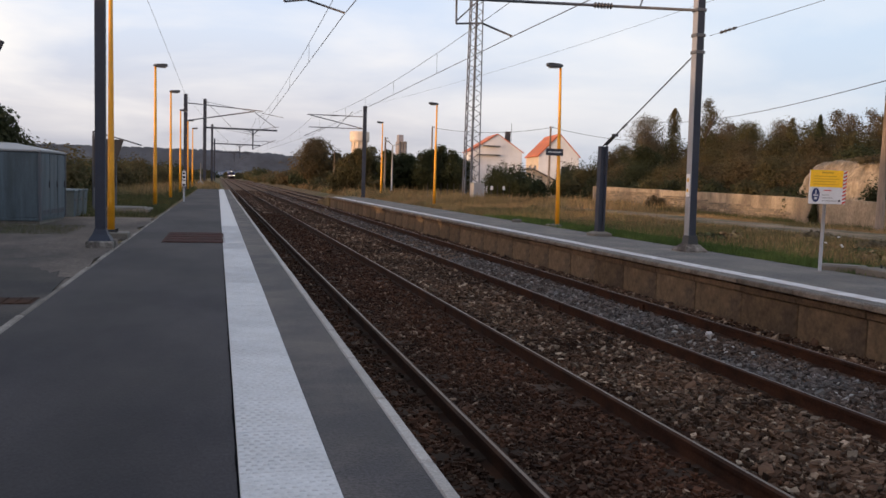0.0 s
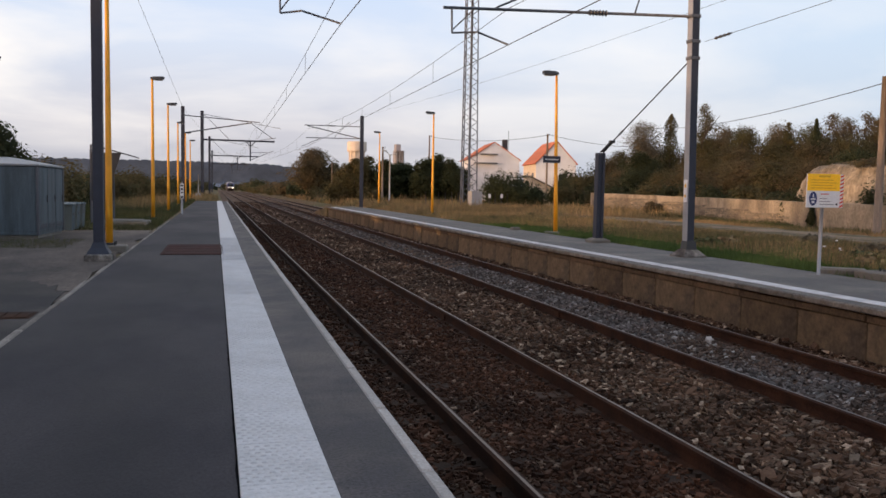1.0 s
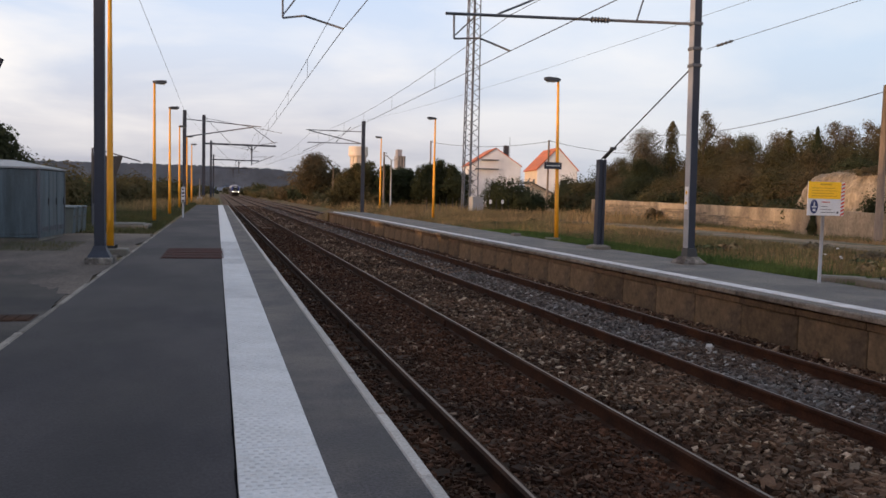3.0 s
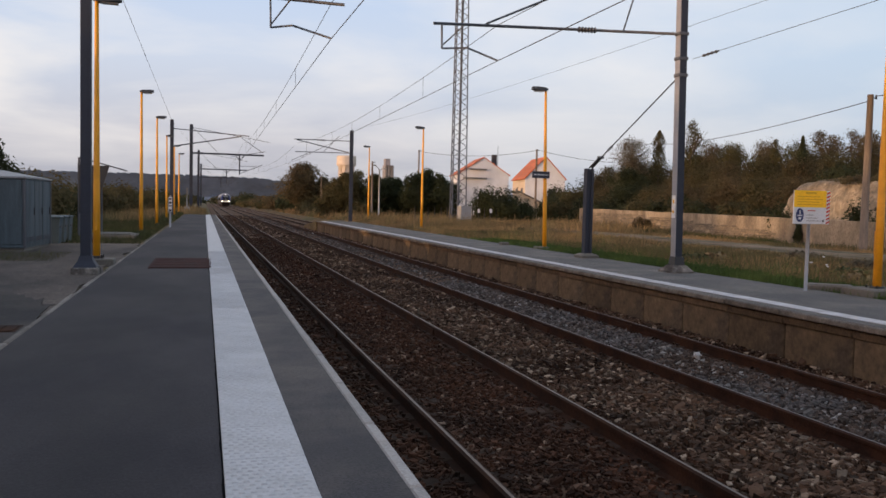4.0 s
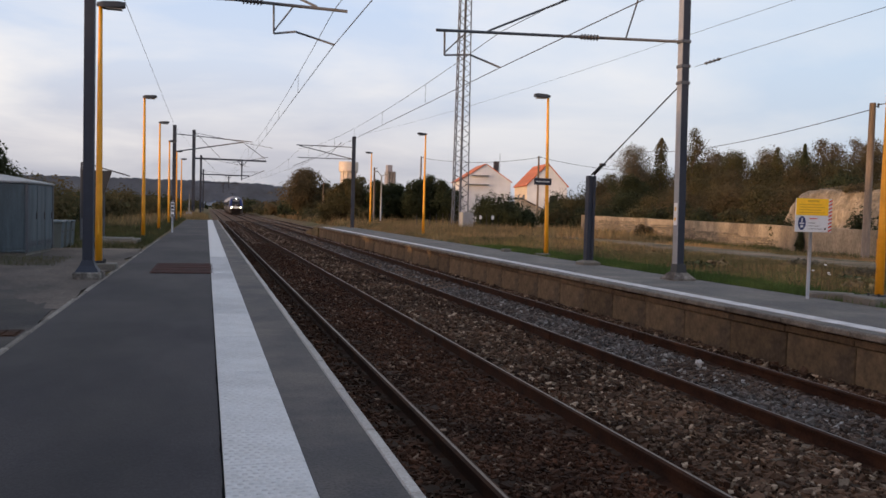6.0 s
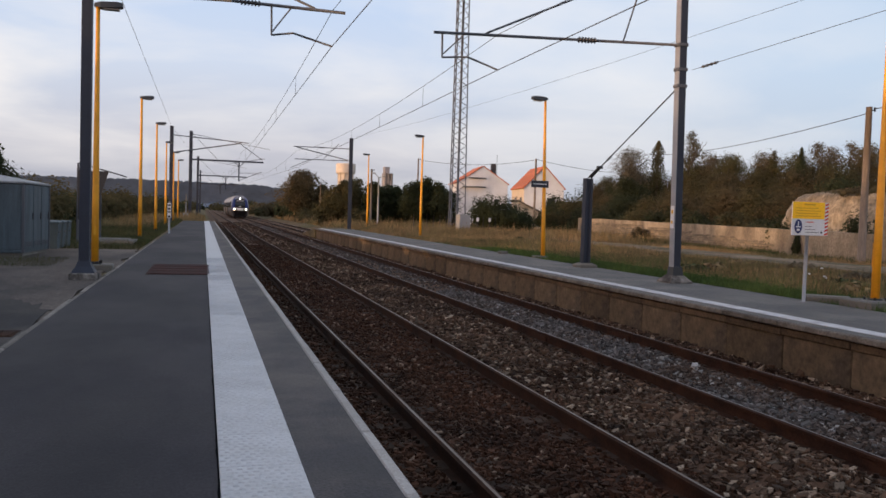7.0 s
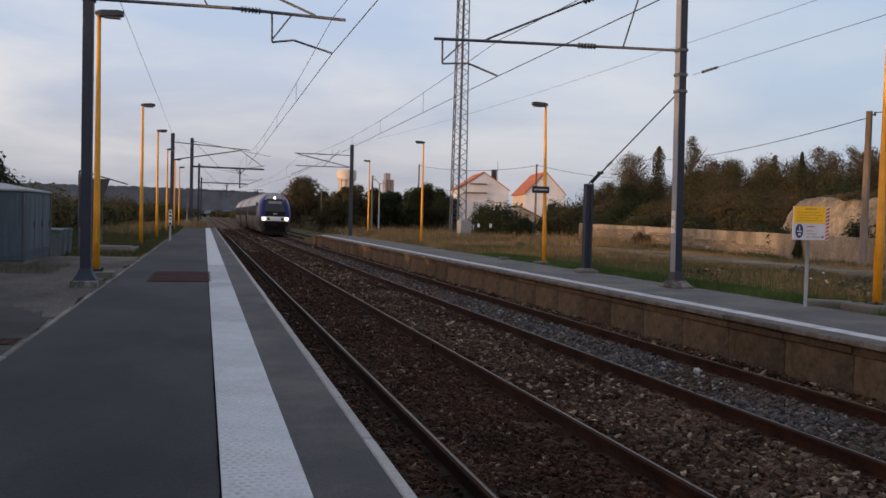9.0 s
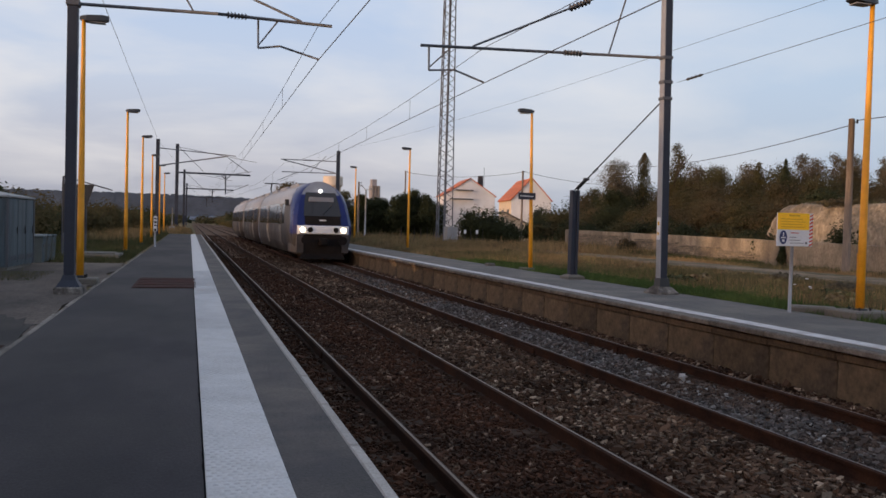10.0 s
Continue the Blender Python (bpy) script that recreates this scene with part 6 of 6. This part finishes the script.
def build_houses():
    h = build_house("house", "white gabled house with an orange tiled roof", 39.35, 126.0, 8.3, 9.5, 6.65, 9.40, -9, RENDERWALL)
    bm = bmesh.new()
    box(bm, 5.75, 6.5, 1.2, 2.2, 7.6, 10.0)
    c = part("chimney", bm, SIGN_D, h, "dark brick chimney")
    bm = bmesh.new()
    tube(bm, (6.7, 1.6, 7.2), (6.7, 1.6, 11.4), 0.035)
    part("aerial", bm, GALV_DARK, c)
    for x0, z in ((0.8, 5.98), (1.8, 7.42)):
        bm = bmesh.new()
        box(bm, x0, 4.6, -0.6, -0.02, z, z + 0.16)
        part("balcony_rail", bm, GALV_DARK, h)
    window(h, 6.2, 6.7, -0.02, 3.4, 4.2)
    window(h, 1.2, 2.4, 0.0, 3.4, 5.0, axis="x")
    window(h, 5.2, 6.6, 0.0, 3.4, 5.0, axis="x")
    h = build_house("house", "cream gabled house with an orange tiled roof", 42.5, 105.0, 5.6, 9, 5.55, 8.5, -10, CREAMWALL)
    window(h, 1.6, 2.8, 0.0, 2.6, 4.2, axis="x")
    window(h, 5.2, 6.6, 0.0, 2.6, 4.2, axis="x")
    window(h, 3.2, 4.3, -0.02, 2.9, 4.1)
    # low lean-to and shed before it
    s = empty("shed", 36.6, 92, -0.2, -8)
    tagged(s, "small pale lean-to shed with a sloping roof", "shed")
    bm = bmesh.new()
    loft(bm, [[(0, yy, 0), (3.0, yy, 0), (3.0, yy, 1.9), (0, yy, 3.3)] for yy in (0, 4)])
    bmesh.ops.recalc_face_normals(bm, faces=bm.faces[:])
    part("walls", bm, CREAMWALL, s)
    bm = bmesh.new()
    loft(bm, [[(-0.2, yy, 3.40), (3.3, yy, 1.80), (3.3, yy, 1.92), (-0.2, yy, 3.52)] for yy in (-0.3, 4.3)])
    bmesh.ops.recalc_face_normals(bm, faces=bm.faces[:])
    part("roof", bm, CONCRETE, s)
    s = empty("shed", 41.3, 88, -0.2, -8)
    tagged(s, "low grey shed with a flat pitched roof", "shed")
    bm = bmesh.new()
    box(bm, 0, 4.2, 0, 4, 0, 2.1)
    part("walls", bm, SILO_C, s)
    bm = bmesh.new()
    loft(bm, [[(-0.3, yy, 2.1), (4.5, yy, 2.1), (2.1, yy, 3.6)] for yy in (-0.3, 4.3)])
    bmesh.ops.recalc_face_normals(bm, faces=bm.faces[:])
    part("roof", bm, SILO_C, s)


build_houses()


def build_water_tower():
    w = empty("water_tower", 67.0, 400, -1)
    tagged(w, "pale concrete water tower on the horizon", "water tower")
    bm = bmesh.new()
    loft(bm, [[(r * math.cos(a * math.pi / 10), r * math.sin(a * math.pi / 10), z) for a in range(20)] for r, z in ((4.4, 20.4), (4.84, 21.2), (4.84, 25.1), (4.5, 25.5))])
    part("tank", bm, TOWER_C, w)
    bm = bmesh.new()
    loft(bm, [[(r * math.cos(a * math.pi / 10), r * math.sin(a * math.pi / 10), z) for a in range(20)] for r, z in ((3.6, 0), (3.6, 20.4))])
    part("shaft", bm, TOWER_C, w)
    for a in range(10):
        bm = bmesh.new()
        c, s = math.cos(a * 0.628), math.sin(a * 0.628)
        tube(bm, (c * 3.6, s * 3.6, 0), (c * 3.6, s * 3.6, 20.5), 0.35)
        part("pillar", bm, TOWER_C, w)
    s = empty("grain_silo", 94.5, 450, -1)
    tagged(s, "grey concrete silo block on the horizon", "silo")
    bm = bmesh.new()
    box(bm, 2.8, 7.6, 0, 7, 0, 24.2, 0.1)
    part("block", bm, SILO_C, s)
    bm = bmesh.new()
    box(bm, 3.2, 6.0, 1, 6, 24.2, 27.8, 0.1)
    part("head_house", bm, SILO_C, s)
    for i in range(3):
        bm = bmesh.new()
        tube(bm, (3.5 + i * 1.7, 0, 0), (3.5 + i * 1.7, 0, 24.0), 0.88, n=12)
        part("cell", bm, SILO_C, s)


build_water_tower()


def build_hills():
    bm = bmesh.new()
    n = 90
    rows = [[], [], []]
    for i in range(n + 1):
        x = -1900 + 3100 * i / n
        base = 41 - 0.00003 * (x + 120) ** 2
        if x > 90:
            base -= (x - 90) * 0.10
        h = max(8.0, base) + 3.5 * noise.noise(Vector((x * 0.011, 0, 0))) + 1.6 * noise.noise(Vector((x * 0.05, 2, 0)))
        rows[0].append(bm.verts.new((x, 1450, -3)))
        rows[1].append(bm.verts.new((x, 1500, h)))
        rows[2].append(bm.verts.new((x, 1900, h * 0.8)))
    for j in range(2):
        for i in range(n):
            bm.faces.new((rows[j][i], rows[j][i + 1], rows[j + 1][i + 1], rows[j + 1][i]))
    # ridge takes the blue colour that stands in for haze
    o = part("hills", bm, FARWOOD_HAZED)
    tagged(o, "long wooded ridge on the horizon, blue-grey haze put into its colour", "hills", kind="structure")
    rng = np.random.default_rng(2)
    m = 9000
    x = rng.uniform(-500, 220, m)
    base = 41 - 0.00003 * (x + 120) ** 2
    base = np.where(x > 90, base - (x - 90) * 0.10, base)
    z = np.maximum(base, 8) * rng.uniform(0.05, 1.0, m) ** 0.55
    P = np.stack([x, 1497 - (1 - z / 45) * 46, z + rng.uniform(0, 2.2, m)], -1)
    s = rng.uniform(2.0, 4.5, m)
    V = np.stack([P + np.stack([-s, 0 * s, -s * 0.8], -1), P + np.stack([s, 0 * s, -s * 0.8], -1), P + np.stack([s * 0.7, -s, s * 0.5], -1), P + np.stack([-s * 0.7, -s, s * 0.5], -1)], 1).reshape(-1, 3)
    o = new("far_woods", fast_mesh("far_woods", V, np.arange(4 * m).reshape(-1, 4), FARWOOD_HAZED))
    tagged(o, "tree tops on the far ridge, blue-grey haze put into their colour", "woods", kind="stuff")


build_hills()


def build_lattice_mast():
    m = empty("lattice_mast", 18.3, 59, -0.1, -33)
    tagged(m, "tall triangular steel lattice antenna mast", "lattice mast")
    H = 26.0
    def w(z):
        return 0.78 - 0.012 * z
    corners = [(math.cos(a), math.sin(a)) for a in (0.4, 0.4 + 2.094, 0.4 + 4.188)]
    for c in corners:
        bm = bmesh.new()
        tube(bm, (c[0] * w(0), c[1] * w(0), 0), (c[0] * w(H), c[1] * w(H), H), 0.045, n=6)
        part("leg", bm, GALV_DARK, m)
    bm = bmesh.new()
    k = 0
    z = 0.6
    while z < H - 0.8:
        for i in range(3):
            a, b = corners[i], corners[(i + 1) % 3]
            p = (a[0] * w(z), a[1] * w(z), z)
            q = (b[0] * w(z + 0.75), b[1] * w(z + 0.75), z + 0.75)
            if k % 2:
                p, q = (b[0] * w(z), b[1] * w(z), z), (a[0] * w(z + 0.75), a[1] * w(z + 0.75), z + 0.75)
            tube(bm, p, q, 0.026, n=4)
        z += 0.75
        k += 1
    part("lattice", bm, GALV_DARK, m)
    bm = bmesh.new()
    tube(bm, (0.15, 0, 0), (0.15, 0, H - 4), 0.09, n=6)
    part("cable_run", bm, GALV_DARK, m)
    c = empty("roadside_cabinet", 18.8, 58.3, -0.1, 8)
    tagged(c, "pale grey metal cabinet at the foot of the mast", "cabinet")
    bm = bmesh.new()
    box(bm, -0.5, 0.4, -0.3, 0.3, 0, 1.42, 0.02)
    part("body", bm, CABROOF, c)
    for k in range(3):
        bm = bmesh.new()
        box(bm, -0.48 + k * 0.29, -0.21 + k * 0.29, -0.33, -0.30, 0.06, 1.36, 0.005)
        part("door", bm, GALV, c)
    # fence posts with two small white plates
    for i in range(14):
        f = empty("fence_post", 15.4 + i * 0.56, 60.2 + i * 0.14, -0.15)
        tagged(f, "dark thin fence post in the dry grass", "fence post", "fence posts by the mast")
        bm = bmesh.new()
        tube(bm, (0, 0, 0), (0, 0, 1.35), 0.035, n=6)
        p = part("post", bm, BLACK, f)
        if i in (10, 12):
            bm = bmesh.new()
            box(bm, -0.10, 0.10, -0.06, -0.04, 0.95, 1.25)
            part("plate", bm, SIGN_W, f, "small white plate")


build_lattice_mast()


def wood_pole(x, y, h, r, label):
    p = empty("utility_pole", x, y, -0.1)
    tagged(p, label, "pole")
    bm = bmesh.new()
    tube(bm, (0, 0, -0.2), (0, 0, h), r, r * 0.75, n=9)
    part("pole", bm, POLEWOOD, p)
    bm = bmesh.new()
    tube(bm, (-0.1, 0, h - 0.1), (0.28, 0, h - 0.12), 0.02)
    tube(bm, (0.26, 0, h - 0.16), (0.26, 0, h), 0.035)
    part("bracket", bm, GALV_DARK, p)


wood_pole(23.98, 25.1, 5.95, 0.15, "old wooden utility pole beside the lane")
wood_pole(36.1, 86, 8.0, 0.13, "thin utility pole in front of the cream house")
wood_pole(17.0, 85, 5.9, 0.12, "thin utility pole among the dark trees")
wood_pole(27.0, 104, 8.6, 0.12, "thin utility pole behind the trees")
wood_pole(15.35, 112, 5.0, 0.1, "thin pole beside the autumn tree")
cable("telephone_cable", sag((24.08, 25.1, 5.65), (40.5, 70, 7.6), 0.5), 0.018, "telephone cable from the wooden pole")
cable("telephone_cable", sag((24.2, 25.1, 5.8), (26.0, -5, 6.4), 0.2), 0.018, "telephone cable from the wooden pole")
cable("telephone_cable", sag((36.3, 86, 7.8), (27.2, 104, 8.3), 0.6), 0.025, "telephone cable between the thin poles")
cable("telephone_cable", sag((36.3, 86, 7.8), (56, 92, 7.4), 0.6), 0.025, "telephone cable between the thin poles")


def build_grey_light():
    p = empty("street_lamp", 17.15, 82, -0.2)
    tagged(p, "pale double-headed lamp behind the platform", "street lamp")
    bm = bmesh.new()
    tube(bm, (0, 0, 0), (0, 0, 5.05), 0.09, 0.07)
    part("pole", bm, CABROOF, p)
    for s in (-1, 1):
        bm = bmesh.new()
        top = 5.45 if s < 0 else 5.15
        tube(bm, (0, 0, 5.0), (s * 0.45, 0, top), 0.04)
        box(bm, s * 0.55 - 0.2, s * 0.55 + 0.2, -0.12, 0.12, top - 0.06, top + 0.06, 0.02)
        part("lamp_head", bm, CABROOF, p)
    s = empty("line_signal", -1.9, 97, -0.4)
    tagged(s, "pale thin post with a box at its foot beside the line", "post")
    bm = bmesh.new()
    tube(bm, (0, 0, 0), (0, 0, 3.0), 0.07, 0.05)
    part("post", bm, CABROOF, s)
    bm = bmesh.new()
    box(bm, -0.3, 0.3, -0.2, 0.2, 0.0, 0.9, 0.02)
    part("box", bm, CABROOF, s)


build_grey_light()


# ---- train ----
LEVELS = (0.35, 0.85, 1.33, 1.74, 2.28, 2.75, 3.25, 3.55, 3.80, 3.92)
HALF = (1.22, 1.40, 1.475, 1.475, 1.46, 1.42, 1.28, 1.05, 0.66, 0.25)


def nose_y(z):
    return 0.05 if z < 1.75 else 0.05 + 0.62 * (z - 1.75) ** 1.15


def car_ring(y, scale=1.0, slant=False, dy=0.0):
    left = [(-w * scale * (1 - (1.0 - dy) * 0.10 * max(0, z - 1.9) if slant else 1), (nose_y(z) + dy) if slant else y, z) for z, w in zip(LEVELS, HALF)]
    return left + [(-x, yy, z) for x, yy, z in reversed(left)]


def build_car(train, y0, y1, nose):
    n = len(LEVELS)

    def colour(i, k):
        lv = k if k < n else 2 * n - 2 - k
        if nose and i < 2 and 2 <= lv <= 7:
            return 1
        if lv >= 7:
            return 2
        # silver below the cantrail gets the colour darkened for reflected ground
        return 5 if lv <= 4 else 0

    bm = bmesh.new()
    if nose:
        rings = [car_ring(0, 0.84, True, 0.0), car_ring(0, 0.95, True, 0.22), car_ring(0, 1.0, True, 0.85), car_ring(3.2), car_ring(y1)]
    else:
        rings = [car_ring(y0), car_ring(y1)]
    rows = [[bm.verts.new(v) for v in r] for r in rings]
    m = len(rows[0])
    for i in range(len(rows) - 1):
        for k in range(m):
            f = bm.faces.new((rows[i][k], rows[i][(k + 1) % m], rows[i + 1][(k + 1) % m], rows[i + 1][k]))
            f.material_index = colour(i, k) if k < m - 1 else 3
    for r in (rows[0], rows[-1]):
        for k in range(n - 1):
            f = bm.faces.new((r[k], r[k + 1], r[m - 2 - k], r[m - 1 - k]))
            f.material_index = 0
            if nose and r is rows[0]:
                f.material_index = (3, 3, 4, 1, 1, 1, 2, 2, 2)[k]
    bmesh.ops.recalc_face_normals(bm, faces=bm.faces[:])
    for f in bm.faces:
        f.smooth = abs(f.normal.y) < 0.5
    body = part("car_body", bm, [T_SILVER, T_BLUE, T_GREY, T_DARK, T_WHITE, T_SIDE], train)
    # window band, doors and roof boxes on both sides
    start = 3.6 if nose else y0 + 0.9
    end = y1 - 0.9
    L = end - start
    for s in (-1, 1):
        def strip(z0, z1, a, b, out, material, name, parent=body):
            bm = bmesh.new()
            zs = [z0] + [z for z in LEVELS if z0 + 0.02 < z < z1 - 0.02] + [z1]
            ws = [np.interp(z, LEVELS, HALF) for z in zs]
            rings = []
            for y in (a, b):
                outer = [(s * (w + out), y, z) for w, z in zip(ws, zs)]
                inner = [(s * (w - 0.03), y, z) for w, z in zip(ws, zs)]
                rings.append(outer + inner[::-1])
            loft(bm, rings)
            bmesh.ops.recalc_face_normals(bm, faces=bm.faces[:])
            return part(name, bm, material, parent)
        strip(1.80, 2.86, start, end, 0.006, T_GLASS, "window_band")
        doors = [start + L * f for f in ((0.12, 0.62) if nose else (0.3, 0.72))]
        k = max(5, int(L / 1.75))
        for i in range(k):
            a = start + L * i / k + 0.06
            b = start + L * (i + 1) / k - 0.06
            if any(a - 0.3 < d < b + 0.3 for d in doors):
                continue
            strip(1.95, 2.80, a, b, 0.014, T_GLASS, "window")
        for d in doors:
            dr = strip(0.62, 2.85, d - 0.60, d + 0.60, 0.020, T_DOOR, "door")
            for q in (-0.33, 0.33):
                strip(1.75, 2.70, d + q - 0.22, d + q + 0.22, 0.028, T_GLASS, "door_window", body)
    for i in range(3):
        bm = bmesh.new()
        a = (y0 if not nose else 3.5) + (y1 - (y0 if not nose else 3.5)) * (i + 0.15) / 3
        box(bm, -0.75, 0.75, a, a + 3.2, 3.62, 3.95, 0.08)
        part("roof_unit", bm, T_GREY, body)
    return body


def bogie(train, y):
    bm = bmesh.new()
    box(bm, -1.15, 1.15, y - 1.3, y + 1.3, 0.35, 0.62, 0.05)
    box(bm, -1.2, -1.0, y - 1.7, y + 1.7, 0.38, 0.66, 0.04)
    box(bm, 1.0, 1.2, y - 1.7, y + 1.7, 0.38, 0.66, 0.04)
    b = part("bogie", bm, T_DARK, train)
    for q in (-1.1, 1.1):
        for s in (-1, 1):
            bm = bmesh.new()
            tube(bm, (s * 0.70, y + q, 0.42), (s * 0.83, y + q, 0.42), 0.42, n=20)
            part("wheel", bm, RUST, b)


def build_train():
    t = new("train")
    t.empty_display_size = 0.5
    tagged(t, "blue and silver regional train with lit headlights", "train")
    spans = ((0.0, 19.3), (19.9, 36.6), (37.2, 56.5))
    b = build_car(t, *spans[0], True)
    build_car(t, *spans[1], False)
    build_car(t, *spans[2], False)
    for a, c in ((19.3, 19.9), (36.6, 37.2)):
        bm = bmesh.new()
        loft(bm, [[(x * 0.9, y, z * 0.97) for x, _, z in car_ring(0)] for y in (a, c)])
        part("gangway", bm, T_DARK, t)
    for y in (2.9, 19.6, 36.9, 53.2):
        bogie(t, y)
    bm = bmesh.new()
    box(bm, -1.2, 1.2, 5.2, 15.8, 0.25, 0.6, 0.05)
    box(bm, -1.2, 1.2, 22.4, 34.2, 0.25, 0.6, 0.05)
    box(bm, -1.2, 1.2, 39.6, 50.6, 0.25, 0.6, 0.05)
    part("underframe", bm, T_DARK, t)
    # front: windscreen, band, lamps, coupler, plough
    bm = bmesh.new()
    rings = []
    for off in (0.03, -0.03):
        rings.append([(x, nose_y(z) - off, z) for x, z in ((-0.90, 2.20), (0.90, 2.20), (0.84, 2.80), (0.72, 3.36), (-0.72, 3.36), (-0.84, 2.80))])
    loft(bm, rings)
    bmesh.ops.recalc_face_normals(bm, faces=bm.faces[:])
    ws = part("windscreen", bm, T_GLASS, t, "dark tinted windscreen")
    bm = bmesh.new()
    box(bm, -0.60, 0.60, nose_y(2.98) - 0.10, nose_y(2.98) - 0.02, 2.90, 3.12, 0.01)
    part("destination_display", bm, T_GREY, ws)
    bm = bmesh.new()
    tube(bm, (0.05, nose_y(2.32) - 0.06, 2.32), (0.5, nose_y(2.75) - 0.06, 2.75), 0.015)
    part("wiper", bm, BLACK, ws)
    bm = bmesh.new()
    loft(bm, [[(x, nose_y(z) - off, z) for x, z in ((-0.86, 1.78), (0.86, 1.78), (0.86, 2.20), (-0.86, 2.20))] for off in (0.02, -0.02)])
    bmesh.ops.recalc_face_normals(bm, faces=bm.faces[:])
    part("bonnet_panel", bm, T_DARK, t, "dark panel below the windscreen")
    bm = bmesh.new()
    box(bm, -0.16, 0.16, nose_y(2.0) - 0.03, nose_y(2.0) + 0.0, 1.95, 2.03)
    part("emblem", bm, T_WHITE, t)
    bm = bmesh.new()
    box(bm, -1.18, 1.18, -0.04, 0.10, 1.34, 1.73, 0.03)
    band = part("front_band", bm, T_WHITE, t, "white band between the headlights")
    for s in (-1, 1):
        bm = bmesh.new()
        tube(bm, (s * 0.98, -0.05, 1.54), (s * 0.98, -0.075, 1.54), 0.105, n=20)
        part("headlight", bm, T_LIGHT, band)
        bm = bmesh.new()
        tube(bm, (s * 0.62, -0.05, 1.54), (s * 0.62, -0.075, 1.54), 0.13, n=20)
        part("marker_light", bm, T_DARK, band)
    bm = bmesh.new()
    tube(bm, (0, nose_y(3.45) - 0.10, 3.44), (0, nose_y(3.45) - 0.02, 3.44), 0.075, n=20)
    part("top_headlight", bm, T_LIGHT_W, t)
    for s in (-1, 1):
        bm = bmesh.new()
        rings = [[(s * (0.92), 0.02, z), (s * 1.24, 0.02, z), (s * 1.40, 0.9, z), (s * 1.40, 2.2, z), (s * 0.8, 2.2, z)] for z in (0.45, 1.32)]
        loft(bm, rings)
        bmesh.ops.recalc_face_normals(bm, faces=bm.faces[:])
        part("cheek", bm, T_SKIRT, t, "dark grey lower cheek")
        bm = bmesh.new()
        tube(bm, (s * 0.88, -0.40, 1.05), (s * 0.88, 0.05, 1.05), 0.08, n=10)
        tube(bm, (s * 0.88, -0.46, 1.05), (s * 0.88, -0.40, 1.05), 0.21, n=14)
        part("buffer", bm, T_DARK, t)
    bm = bmesh.new()
    box(bm, -0.20, 0.20, -0.45, 0.10, 0.80, 1.15, 0.05)
    part("coupler", bm, T_DARK, t)
    bm = bmesh.new()
    loft(bm, [[(-1.08, -0.06, 0.14), (1.08, -0.06, 0.14), (1.08, 0.4, 0.14), (-1.08, 0.4, 0.14)], [(-0.98, 0.05, 0.40), (0.98, 0.05, 0.40), (0.98, 0.4, 0.40), (-0.98, 0.4, 0.40)]])
    part("plough", bm, T_DARK, t)
    for s in (-1, 1):
        bm = bmesh.new()
        box(bm, s * 1.46 - 0.04 if s > 0 else -1.62, 1.62 if s > 0 else -1.42, 1.9, 2.05, 2.70, 3.0, 0.02)
        part("mirror", bm, BLACK, t)
    # pantograph on the middle car
    bm = bmesh.new()
    path_tube(bm, [(0, 26.0, 4.0), (0, 26.9, 4.45), (0, 26.0, 4.85)], 0.05)
    tube(bm, (-0.55, 26.0, 4.85), (0.55, 26.0, 4.85), 0.035)
    tube(bm, (-0.55, 26.25, 4.85), (0.55, 26.25, 4.85), 0.035)
    box(bm, -0.5, 0.5, 25.6, 27.6, 3.92, 4.02)
    part("pantograph", bm, T_DARK, t)
    return t


train = build_train()


def motions():
    x, y_end, speed = R3 + GAUGE / 2, 38.9, 35.4
    rows = [(s, pose(x, y_end + speed * (10.0 - s), ZR)) for s in (0.0, 2.5, 5.0, 7.5, 10.0)]
    walk(train, rows)


motions()
